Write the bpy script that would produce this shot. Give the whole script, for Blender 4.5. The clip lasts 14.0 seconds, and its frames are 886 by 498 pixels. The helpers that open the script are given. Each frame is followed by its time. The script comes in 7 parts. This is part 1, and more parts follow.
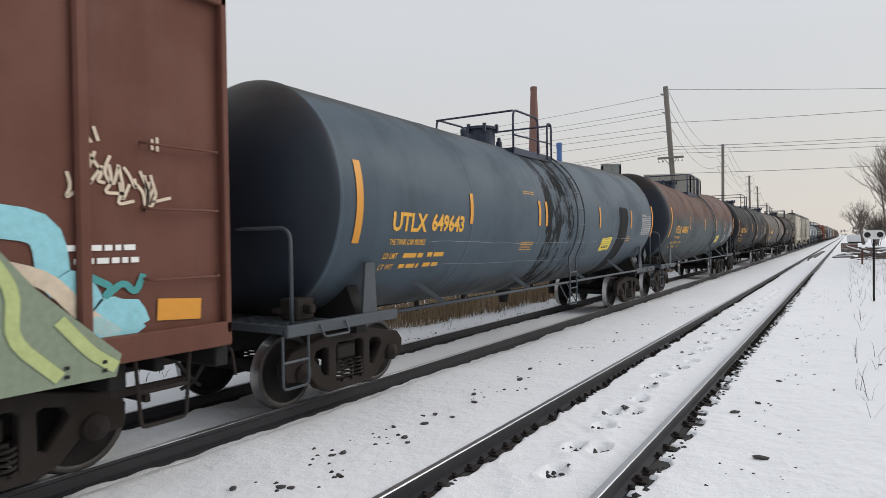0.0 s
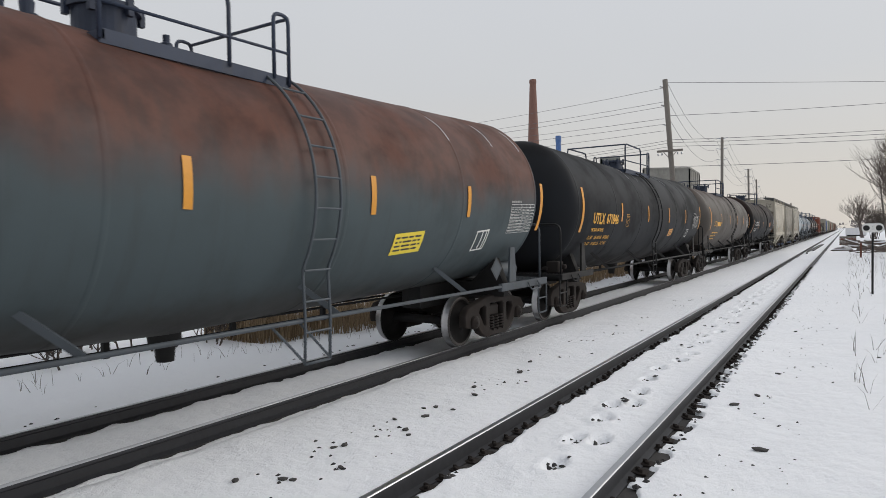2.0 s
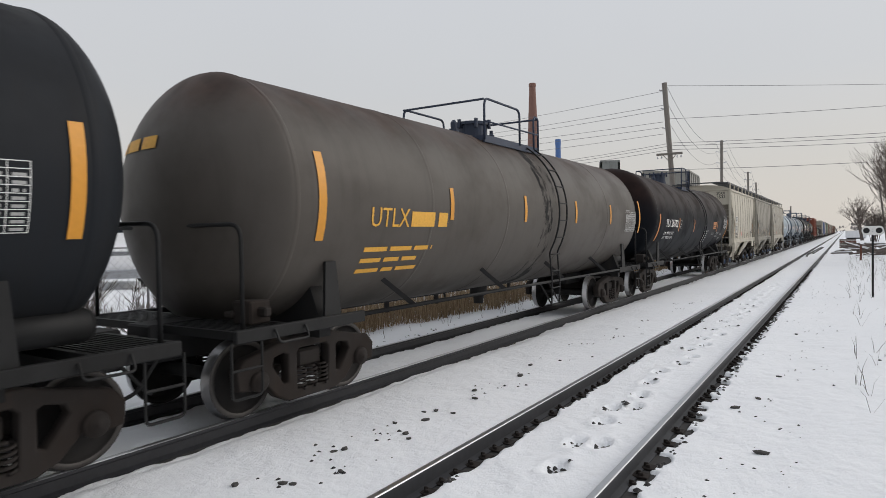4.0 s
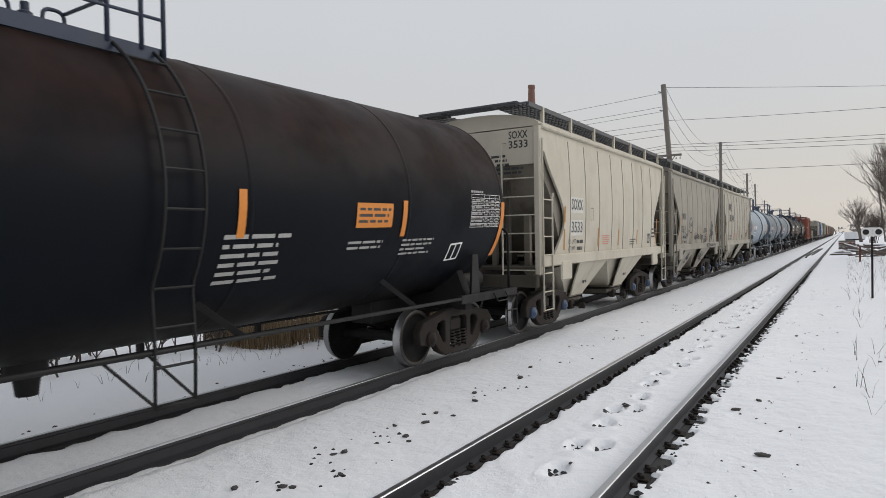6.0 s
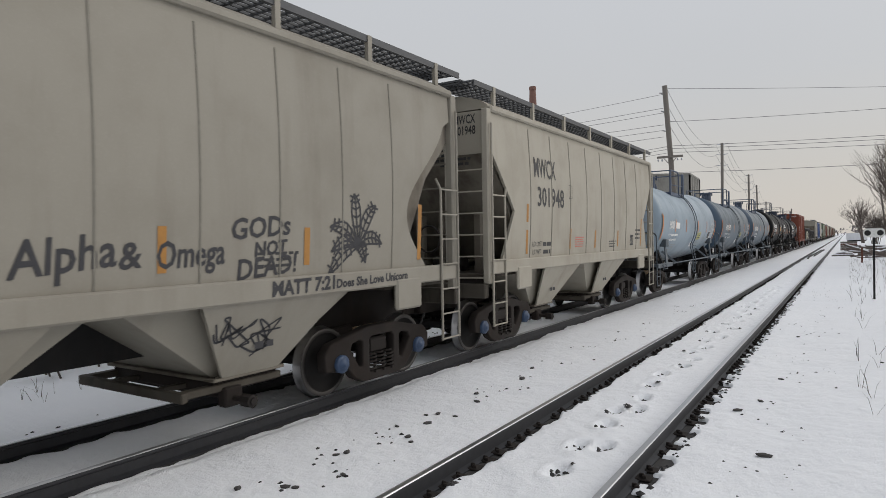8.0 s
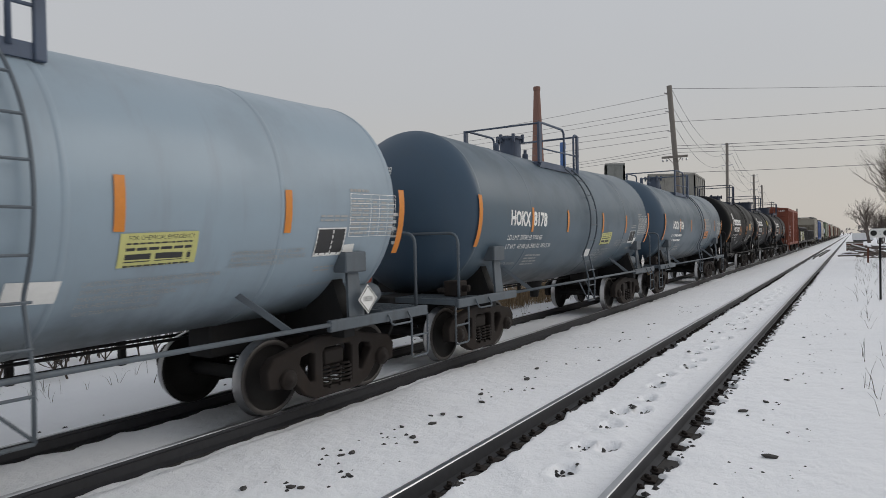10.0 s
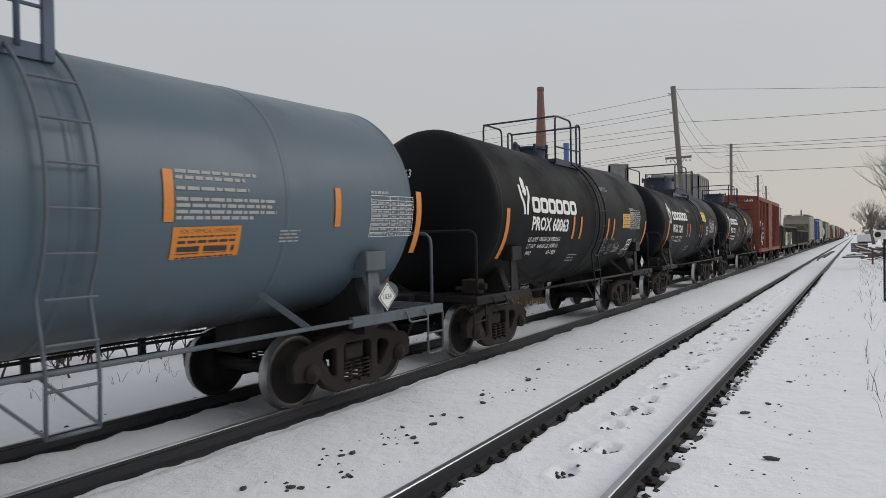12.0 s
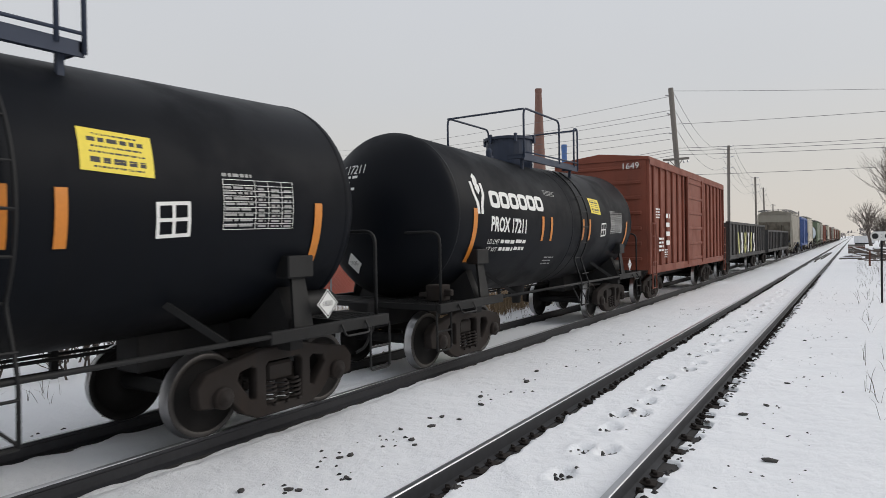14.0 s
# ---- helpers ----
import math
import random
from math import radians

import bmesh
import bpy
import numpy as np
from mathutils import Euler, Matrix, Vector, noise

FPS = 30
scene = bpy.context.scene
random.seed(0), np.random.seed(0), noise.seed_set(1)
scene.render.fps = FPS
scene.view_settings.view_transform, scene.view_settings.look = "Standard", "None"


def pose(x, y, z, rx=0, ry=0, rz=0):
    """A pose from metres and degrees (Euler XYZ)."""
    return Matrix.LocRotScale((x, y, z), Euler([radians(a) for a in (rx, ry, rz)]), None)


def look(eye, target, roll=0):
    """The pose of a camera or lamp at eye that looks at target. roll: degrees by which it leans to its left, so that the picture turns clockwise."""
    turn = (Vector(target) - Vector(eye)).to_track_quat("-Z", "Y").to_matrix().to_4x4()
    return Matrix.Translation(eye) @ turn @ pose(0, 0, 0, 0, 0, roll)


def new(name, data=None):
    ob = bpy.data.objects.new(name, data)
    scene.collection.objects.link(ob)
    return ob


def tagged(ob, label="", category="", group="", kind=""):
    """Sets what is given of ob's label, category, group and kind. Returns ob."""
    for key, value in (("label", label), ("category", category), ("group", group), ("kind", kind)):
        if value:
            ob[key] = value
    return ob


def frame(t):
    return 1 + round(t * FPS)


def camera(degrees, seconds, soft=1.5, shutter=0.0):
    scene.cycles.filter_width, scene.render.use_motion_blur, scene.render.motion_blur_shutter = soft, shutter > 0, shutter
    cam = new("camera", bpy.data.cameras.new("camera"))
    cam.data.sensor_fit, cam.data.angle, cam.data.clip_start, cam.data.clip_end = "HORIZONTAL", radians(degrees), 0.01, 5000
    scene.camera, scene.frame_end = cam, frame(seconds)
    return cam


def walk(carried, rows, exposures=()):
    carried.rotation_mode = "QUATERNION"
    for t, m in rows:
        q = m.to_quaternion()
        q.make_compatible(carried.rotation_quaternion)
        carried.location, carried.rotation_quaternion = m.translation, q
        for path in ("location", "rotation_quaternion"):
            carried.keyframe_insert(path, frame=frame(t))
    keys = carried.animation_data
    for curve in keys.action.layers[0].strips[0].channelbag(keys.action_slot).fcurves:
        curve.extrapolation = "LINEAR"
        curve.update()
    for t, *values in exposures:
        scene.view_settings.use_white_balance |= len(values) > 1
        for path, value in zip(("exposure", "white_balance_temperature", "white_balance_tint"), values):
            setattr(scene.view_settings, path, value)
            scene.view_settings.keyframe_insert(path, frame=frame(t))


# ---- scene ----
cam = camera(70.24, 14.0, soft=0.6, shutter=0.05)


def held(x, y, z, yaw, pitch, roll):
    return pose(x, y, z, 90 + pitch, 0, yaw) @ pose(0, 0, 0, 0, 0, roll)


# seconds, place (z over the railheads), turn to the left, tilt, lean
WALK = [
    (0.0, -0.000, -0.000, 2.086, 32.644, -0.823, -0.800),
    (0.5, -0.009, -0.009, 2.082, 32.616, -0.929, -0.823),
    (1.0, -0.011, -0.010, 2.075, 32.615, -1.211, -0.830),
    (1.5, -0.017, -0.007, 2.079, 32.587, -1.382, -0.858),
    (2.0, -0.015, -0.017, 2.085, 32.551, -1.442, -0.802),
    (2.5, -0.024, -0.009, 2.080, 32.493, -1.382, -0.789),
    (3.0, -0.017, -0.013, 2.078, 32.508, -1.291, -0.841),
    (5.5, -0.024, -0.004, 2.085, 32.507, -0.957, -0.964),
    (6.0, -0.033, -0.002, 2.083, 32.476, -0.953, -0.971),
    (6.5, -0.034, -0.004, 2.078, 32.521, -0.888, -1.008),
    (7.0, -0.034, -0.013, 2.074, 32.523, -0.837, -0.999),
    (7.5, -0.033, -0.018, 2.074, 32.527, -0.840, -1.022),
    (8.0, -0.027, -0.023, 2.079, 32.600, -0.821, -1.024),
    (10.5, -0.026, -0.035, 2.083, 33.107, -0.738, -1.078),
    (11.0, -0.019, -0.023, 2.083, 33.229, -0.709, -1.043),
    (11.5, -0.014, -0.025, 2.090, 33.251, -0.762, -0.930),
    (12.0, -0.011, -0.015, 2.085, 33.274, -0.746, -0.924),
    (12.5, -0.012, -0.015, 2.084, 33.274, -0.745, -0.925),
    (13.0, -0.014, -0.015, 2.086, 33.252, -0.741, -0.940),
    (13.5, -0.019, -0.014, 2.085, 33.143, -0.676, -0.923),
    (14.0, -0.016, -0.012, 2.087, 33.092, -0.617, -0.923),
]
walk(cam, [(r[0], held(*r[1:])) for r in WALK], [(0, 0.1), (2.5, 0.0), (6.5, 0.0), (8.0, -0.12), (10.5, -0.3), (11.5, -0.28), (12.5, -0.15), (14, 0.0)])

# ---- world and light: a dull overcast winter afternoon ----
world = bpy.data.worlds.new("overcast")
scene.world = world
world.use_nodes = True
wn = world.node_tree.nodes
wl = world.node_tree.links
wn.clear()
w_out = wn.new("ShaderNodeOutputWorld")
w_bg = wn.new("ShaderNodeBackground")
w_sky = wn.new("ShaderNodeTexSky")
w_sky.sky_type = "NISHITA"
w_sky.sun_disc = False
w_sky.sun_elevation = radians(31)
w_sky.sun_rotation = radians(48)
w_sky.dust_density = 4.0
w_dim = wn.new("ShaderNodeMix")
w_dim.data_type = "RGBA"
w_dim.blend_type = "MULTIPLY"
w_dim.inputs["Factor"].default_value = 1.0
w_dim.inputs["B"].default_value = (0.07, 0.07, 0.07, 1)
w_tc = wn.new("ShaderNodeTexCoord")
w_sep = wn.new("ShaderNodeSeparateXYZ")
w_ramp = wn.new("ShaderNodeValToRGB")
cr = w_ramp.color_ramp
cr.elements[0].position, cr.elements[0].color = 0.0, (0.74, 0.69, 0.63, 1)
cr.elements[1].position, cr.elements[1].color = 1.0, (0.80, 0.82, 0.87, 1)
for at_, col in ((0.10, (0.68, 0.66, 0.63, 1)), (0.22, (0.66, 0.67, 0.685, 1)), (0.40, (0.68, 0.70, 0.735, 1))):
    e_ = cr.elements.new(at_)
    e_.color = col
w_noise = wn.new("ShaderNodeTexNoise")
w_noise.inputs["Scale"].default_value = 1.6
w_noise.inputs["Detail"].default_value = 4
w_cl = wn.new("ShaderNodeMix")
w_cl.data_type = "RGBA"
w_cl.blend_type = "SOFT_LIGHT"
w_cl.inputs["Factor"].default_value = 0.18
w_mix = wn.new("ShaderNodeMix")
w_mix.data_type = "RGBA"
w_mix.inputs["Factor"].default_value = 0.88
wl.new(w_tc.outputs["Generated"], w_sep.inputs[0])
wl.new(w_sep.outputs["Z"], w_ramp.inputs[0])
wl.new(w_tc.outputs["Generated"], w_noise.inputs["Vector"])
wl.new(w_ramp.outputs[0], w_cl.inputs["A"])
wl.new(w_noise.outputs[0], w_cl.inputs["B"])
wl.new(w_sky.outputs[0], w_dim.inputs["A"])
wl.new(w_dim.outputs["Result"], w_mix.inputs["A"])
wl.new(w_cl.outputs["Result"], w_mix.inputs["B"])
wl.new(w_mix.outputs["Result"], w_bg.inputs[0])
w_bg.inputs[1].default_value = 1.0
wl.new(w_bg.outputs[0], w_out.inputs[0])

sun = new("sun", bpy.data.lights.new("sun", "SUN"))
sun.data.energy = 1.15
sun.data.angle = radians(40)
sun.data.color = (1.0, 0.95, 0.88)
sun.matrix_world = look((0, 0, 60), (-30, -27, 36))

# ---- plan, in metres ----
X_TRAIN = -6.78      # centre of the track with the train
X_NEAR = -2.476      # centre of the empty track
RAIL = 0.7535        # half the distance between the railheads
SNOW = -0.15         # snow under the railheads


def travel(t):
    """How far the train has come after t seconds."""
    return 12.8355 * t - 0.00776 * t * t


# ---- materials ----
class Nodes:
    def __init__(self, name):
        self.mat = bpy.data.materials.new(name)
        self.mat.use_nodes = True
        self.n = self.mat.node_tree.nodes
        self.l = self.mat.node_tree.links
        self.bsdf = self.n["Principled BSDF"]
        self.coord = self.n.new("ShaderNodeTexCoord").outputs["Object"]

    def link(self, a, b):
        self.l.new(a, b)

    def scaled(self, s):
        m = self.n.new("ShaderNodeMapping")
        m.inputs["Scale"].default_value = s
        self.link(self.coord, m.inputs[0])
        return m.outputs[0]

    def noise(self, scale, detail=4, vec=None, rough=0.6):
        t = self.n.new("ShaderNodeTexNoise")
        t.inputs["Scale"].default_value = scale
        t.inputs["Detail"].default_value = detail
        t.inputs["Roughness"].default_value = rough
        self.link(vec if vec is not None else self.coord, t.inputs["Vector"])
        return t.outputs[0]

    def steps(self, fac, lo, hi, a=0.0, b=1.0):
        m = self.n.new("ShaderNodeMapRange")
        m.interpolation_type = "SMOOTHSTEP"
        for k, v in (("From Min", lo), ("From Max", hi), ("To Min", a), ("To Max", b)):
            m.inputs[k].default_value = v
        self.link(fac, m.inputs["Value"])
        return m.outputs[0]

    def math(self, op, a, b=0.0):
        m = self.n.new("ShaderNodeMath")
        m.operation = op
        for i, v in enumerate((a, b)):
            if isinstance(v, (int, float)):
                m.inputs[i].default_value = v
            else:
                self.link(v, m.inputs[i])
        return m.outputs[0]

    def axis(self, k):
        s = self.n.new("ShaderNodeSeparateXYZ")
        self.link(self.coord, s.inputs[0])
        return s.outputs[k]

    def mix(self, fac, a, b):
        m = self.n.new("ShaderNodeMix")
        m.data_type = "RGBA"
        for key, v in (("Factor", fac), ("A", a), ("B", b)):
            if isinstance(v, (int, float)):
                m.inputs[key].default_value = v
            elif isinstance(v, tuple):
                m.inputs[key].default_value = (*v, 1)
            else:
                self.link(v, m.inputs[key])
        return m.outputs["Result"]

    def bump(self, height, strength, dist=0.02):
        b = self.n.new("ShaderNodeBump")
        b.inputs["Strength"].default_value = strength
        b.inputs["Distance"].default_value = dist
        self.link(height, b.inputs["Height"])
        self.link(b.outputs[0], self.bsdf.inputs["Normal"])

    def done(self, colour, rough=0.5, metal=0.0):
        for key, v in (("Base Color", colour), ("Roughness", rough), ("Metallic", metal)):
            if isinstance(v, (int, float)):
                self.bsdf.inputs[key].default_value = v
            elif isinstance(v, tuple):
                self.bsdf.inputs[key].default_value = (*v, 1)
            else:
                self.link(v, self.bsdf.inputs[key])
        return self.mat


def paint(name, base, rough=0.45, dirt=(0.05, 0.045, 0.04), amount=0.35, metal=0.0, streak=(6, 6, 0.6), bump=0.08):
    """Weathered paint: broad patches, fine grain and streaks that run down."""
    m = Nodes(name)
    broad = m.steps(m.noise(1.1, 5), 0.35, 0.75)
    run = m.steps(m.noise(1.0, 6, m.scaled(streak)), 0.48, 0.75)
    fine = m.noise(45, 3)
    c = m.mix(m.math("MULTIPLY", broad, amount * 0.7), base, dirt)
    c = m.mix(m.math("MULTIPLY", run, amount), c, dirt)
    c = m.mix(m.math("MULTIPLY", m.steps(fine, 0.5, 0.8), 0.12), c, tuple(min(1, v * 1.5 + 0.01) for v in base))
    m.bump(fine, bump, 0.004)
    m.bsdf.inputs["Specular IOR Level"].default_value = 0.35
    return m.done(c, m.steps(broad, 0, 1, rough, min(1, rough + 0.2)), metal)


def plain(name, base, rough=0.6, metal=0.0, vary=0.25, scale=18):
    m = Nodes(name)
    f = m.noise(scale, 4)
    dark = tuple(v * (1 - vary) for v in base)
    lite = tuple(min(1, v * (1 + vary)) for v in base)
    m.bump(f, 0.15, 0.004)
    return m.done(m.mix(f, dark, lite), rough, metal)


def tank_paint(name, low, high=None, level=(2.6, 3.3), spill=(), rough=0.42, dirt=(0.04, 0.035, 0.03), amount=0.3, frost=0.0, reach=0.0, gloss=0.35, dust=(0.03, 0.026, 0.023)):
    """Tank shell paint; high: rust above a ragged level; spill: (from, to) along the car, black spilled cargo."""
    m = Nodes(name)
    broad = m.steps(m.noise(0.8, 5), 0.35, 0.75)
    run = m.steps(m.noise(1.0, 6, m.scaled((1.2, 5, 0.5))), 0.5, 0.78)
    fine = m.noise(40, 3)
    c = m.mix(m.math("MULTIPLY", broad, amount * 0.8), low, dirt)
    z = m.axis("Z")
    if high:
        wob = m.math("MULTIPLY", m.math("SUBTRACT", m.noise(1.3, 6, m.scaled((1, 1.6, 0.8))), 0.5), 0.7)
        k = m.steps(m.math("ADD", z, wob), level[0], level[1])
        tone = m.mix(m.steps(m.noise(2.2, 6), 0.35, 0.7), high, tuple(v * 0.55 for v in high))
        if reach:
            k = m.math("MULTIPLY", k, m.steps(m.math("ABSOLUTE", m.axis("Y")), reach, reach + 0.35, 1.0, 0.15))
        c = m.mix(m.math("MULTIPLY", k, 0.92), c, tone)
    c = m.mix(m.math("MULTIPLY", run, amount), c, dirt)
    # brake dust thrown up along the underside
    under = m.steps(m.math("ADD", z, m.math("MULTIPLY", m.noise(1.5, 4), 0.5)), 1.35, 1.85, 0.75, 0.0)
    c = m.mix(under, c, dust)
    y = m.axis("Y")
    stains = []
    for a, b, *top in spill:
        band = m.math("MULTIPLY", m.steps(y, a, a + 0.35), m.steps(y, b - 0.35, b, 1, 0))
        drip = m.math("ADD", m.math("MULTIPLY", m.noise(1.0, 7, m.scaled((1.0, 2.2, 0.8)), 0.72), 0.72), m.math("MULTIPLY", m.noise(7.0, 5, m.scaled((1.0, 1.0, 0.55)), 0.7), 0.28))
        if top:
            band = m.math("MULTIPLY", band, m.steps(m.math("ADD", z, m.math("MULTIPLY", drip, 0.5)), top[0] - 0.15, top[0] + 0.35, 1, 0))
        k = m.steps(m.math("ADD", m.math("MULTIPLY", band, 0.38 if top else 0.295), m.math("MULTIPLY", drip, 0.6)), 0.565, 0.615)
        c = m.mix(m.math("MULTIPLY", k, 0.95), c, (0.006, 0.006, 0.007))
        stains.append(k)
    if frost:
        k = m.math("MULTIPLY", m.steps(m.math("ADD", z, m.math("MULTIPLY", m.noise(2.0, 6), 0.8)), 4.28, 4.5), frost)
        c = m.mix(k, c, (0.6, 0.62, 0.65))
    m.bump(m.noise(3.0, 2), 0.12, 0.01)
    m.bsdf.inputs["Specular IOR Level"].default_value = gloss
    finish = m.steps(broad, 0, 1, rough, rough + 0.2)
    for k in stains:
        finish = m.math("ADD", finish, m.math("MULTIPLY", k, 0.3))
    return m.done(c, finish)


def snow_material():
    m = Nodes("snow")
    big = m.noise(0.35, 4)
    mid = m.noise(7.0, 6)
    fine = m.noise(60, 4)
    c = m.mix(big, (0.80, 0.82, 0.85), (0.87, 0.88, 0.90))
    dirt = m.steps(m.noise(7.0, 7, None, 0.75), 0.66, 0.80)
    c = m.mix(m.math("MULTIPLY", dirt, 0.25), c, (0.42, 0.42, 0.43))
    h = m.math("ADD", m.math("MULTIPLY", mid, 1.0), m.math("MULTIPLY", fine, 0.22))
    m.bump(h, 0.62, 0.05)
    m.bsdf.inputs["Specular IOR Level"].default_value = 0.25
    return m.done(c, 0.75)


def bark_material(name, a, b):
    m = Nodes(name)
    return m.done(m.mix(m.noise(9, 5), a, b), 0.9)


def per_island(name, a, b, rough=0.9):
    m = Nodes(name)
    g = m.n.new("ShaderNodeNewGeometry")
    return m.done(m.mix(g.outputs["Random Per Island"], a, b), rough)


M_SNOW = snow_material()
M_FROST = plain("thin frozen snow", (0.42, 0.43, 0.46), 0.7, 0, 0.3, 20)
M_BALLAST = per_island("ballast stone", (0.016, 0.016, 0.018), (0.062, 0.058, 0.055))
M_BED = plain("wet ballast", (0.035, 0.033, 0.032), 0.85, 0, 0.6, 40)
M_RAIL = plain("rail steel side", (0.032, 0.033, 0.038), 0.55, 0.3, 0.35, 12)
M_RAILTOP = plain("polished railhead", (0.50, 0.51, 0.53), 0.34, 1.0, 0.08, 8)
M_IRON = paint("grimy cast iron", (0.018, 0.0148, 0.0135), 0.8, (0.028, 0.019, 0.0145), 0.6)
M_IRON_BLACK = paint("oily black iron", (0.010, 0.010, 0.011), 0.7, (0.022, 0.019, 0.017), 0.5)
M_WHEEL = paint("rusty wheel plate", (0.011, 0.0095, 0.009), 0.75, (0.0065, 0.006, 0.006), 0.5)
M_RIM = plain("dull wheel rim steel", (0.055, 0.05, 0.047), 0.5, 0.4, 0.3)
M_TOPBLUE = paint("steel blue railing paint", (0.075, 0.10, 0.15), 0.5)
M_HOPEND = paint("grime-caked hopper frame", (0.075, 0.066, 0.053), 0.75, (0.03, 0.025, 0.02), 0.6)
M_TREAD = plain("worn wheel tread", (0.42, 0.42, 0.43), 0.32, 1.0, 0.25, 10)
M_CAPBLUE = plain("blue bearing cap", (0.035, 0.065, 0.13), 0.5)
M_YELLOW = plain("yellow reflector", (0.62, 0.27, 0.025), 0.45, 0, 0.12)
M_ORANGE = plain("orange reflector", (0.58, 0.20, 0.022), 0.45, 0, 0.15)
M_LEMON = plain("lemon sticker", (0.78, 0.62, 0.05), 0.5, 0, 0.1)
M_STRAW = plain("faded yellow sticker", (0.50, 0.49, 0.19), 0.55, 0, 0.15)
M_LETTER_Y = plain("yellow stencil", (0.72, 0.38, 0.05), 0.6, 0, 0.25, 30)
M_LETTER_W = plain("white stencil", (0.75, 0.75, 0.73), 0.6, 0, 0.12, 30)
M_LETTER_DIM = plain("worn white stencil", (0.34, 0.34, 0.33), 0.65, 0, 0.3, 40)
M_PATCH = plain("dull white patch", (0.56, 0.55, 0.51), 0.6, 0, 0.2, 6)
M_OCHRE = plain("dusty amber reflector", (0.36, 0.17, 0.035), 0.6, 0, 0.3, 8)
M_AMBER = plain("amber sticker", (0.66, 0.34, 0.04), 0.5, 0, 0.1)
M_LETTER_K = plain("black stencil", (0.03, 0.03, 0.032), 0.6)
M_SPRAY = plain("black spray paint", (0.035, 0.035, 0.04), 0.7, 0, 0.4, 12)
M_SPRAY_W = plain("cream spray paint", (0.62, 0.52, 0.40), 0.7, 0, 0.3, 12)
M_RED_TXT = plain("red stencil", (0.55, 0.12, 0.09), 0.6)
M_GREYBLUE = tank_paint("grey-blue tank paint", (0.061, 0.088, 0.115), (0.055, 0.052, 0.047), (3.8, 4.15), ((-1.25, 1.3), (3.7, 5.0, 3.15)), 0.5, (0.04, 0.045, 0.05), 0.3, 0.0, 0.0, 0.25)
M_RUSTTANK = tank_paint("rusted grey tank paint", (0.060, 0.079, 0.087), (0.112, 0.045, 0.030), (2.35, 3.25), (), 0.55, (0.035, 0.035, 0.034), 0.3, 0.0, 0.0, 0.22)
M_CHARCOAL = tank_paint("charcoal tank paint", (0.018, 0.020, 0.0235), (0.010, 0.010, 0.011), (3.6, 4.2), (), 0.5, (0.02, 0.018, 0.016), 0.3, 0.0, 0.0, 0.08, (0.014, 0.012, 0.011))
M_BROWNGREY = tank_paint("brown-grey tank paint", (0.085, 0.075, 0.066), (0.06, 0.036, 0.027), (3.3, 4.0), ((-0.2, 1.1),), 0.5, (0.04, 0.035, 0.03), 0.3, 0.0, 0.0, 0.25)
M_BLACKBROWN = tank_paint("sooty black tank paint", (0.0045, 0.006, 0.0092), (0.024, 0.013, 0.011), (2.55, 3.6), (), 0.48, (0.008, 0.007, 0.007), 0.3, 0.0, 0.0, 0.08, (0.009, 0.008, 0.007))
M_BLUEGREY = tank_paint("blue-grey tank paint", (0.072, 0.108, 0.140), None, (0, 0), (), 0.33, (0.10, 0.11, 0.12), 0.35)
M_PALEBLUE = tank_paint("pale blue tank paint", (0.26, 0.33, 0.39), None, (0, 0), (), 0.35, (0.2, 0.22, 0.24), 0.35)
M_SATIN = tank_paint("satin black tank paint", (0.0085, 0.009, 0.0098), None, (0, 0), (), 0.46, (0.012, 0.0118, 0.0115), 0.25, 0.0, 0.0, 0.08, (0.009, 0.008, 0.0075))
M_NAVYBLACK = tank_paint("blue-black tank paint", (0.0055, 0.0067, 0.0095), None, (0, 0), (), 0.44, (0.009, 0.0088, 0.0088), 0.22, 0.0, 0.0, 0.08, (0.008, 0.007, 0.0065))
# head paints: cleaner and bluer than the shells, with end-face shade mixed in
M_NAVYHEAD = tank_paint("shaded navy tank head paint", (0.017, 0.024, 0.036), (0.034, 0.026, 0.022), (3.2, 4.1), (), 0.5, (0.02, 0.02, 0.022), 0.3, 0.0, 0.0, 0.22)
M_BLUEHEAD = tank_paint("shaded blue tank head paint", (0.046, 0.080, 0.122), None, (0, 0), (), 0.42, (0.06, 0.08, 0.10), 0.3)
M_FRAMEGREY = paint("grey-blue underframe paint", (0.065, 0.078, 0.092), 0.5)
M_FRAMEBLUE = paint("blue-grey underframe paint", (0.095, 0.115, 0.135), 0.5)
M_FRAMEBLACK = paint("black underframe paint", (0.0065, 0.0068, 0.0075), 0.6, (0.012, 0.011, 0.010), 0.4)
M_RUNBLUE = paint("blue-black platform paint", (0.026, 0.038, 0.068), 0.5)
M_CEMENT = paint("cream hopper paint", (0.50, 0.465, 0.388), 0.6, (0.27, 0.235, 0.185), 0.35, 0, (1.5, 3, 0.4))
M_CEMENT3 = paint("pale cream hopper paint", (0.37, 0.345, 0.29), 0.6, (0.22, 0.195, 0.155), 0.35, 0, (1.5, 3, 0.4))
M_CEMENT2 = paint("grey-cream hopper paint", (0.28, 0.262, 0.222), 0.6, (0.19, 0.17, 0.14), 0.4, 0, (1.5, 3, 0.4))
# dust and rust streaks on a base darkened for shade under the ends
M_CEMENT_D = paint("shaded dusty hopper end paint", (0.20, 0.182, 0.150), 0.7, (0.06, 0.043, 0.032), 0.75, 0, (2.2, 2.2, 0.35))
M_GROOVE = plain("dirt-filled weld groove", (0.24, 0.225, 0.19), 0.8)
M_GALV = plain("weathered galvanised grating", (0.075, 0.078, 0.084), 0.6, 0.3, 0.25)
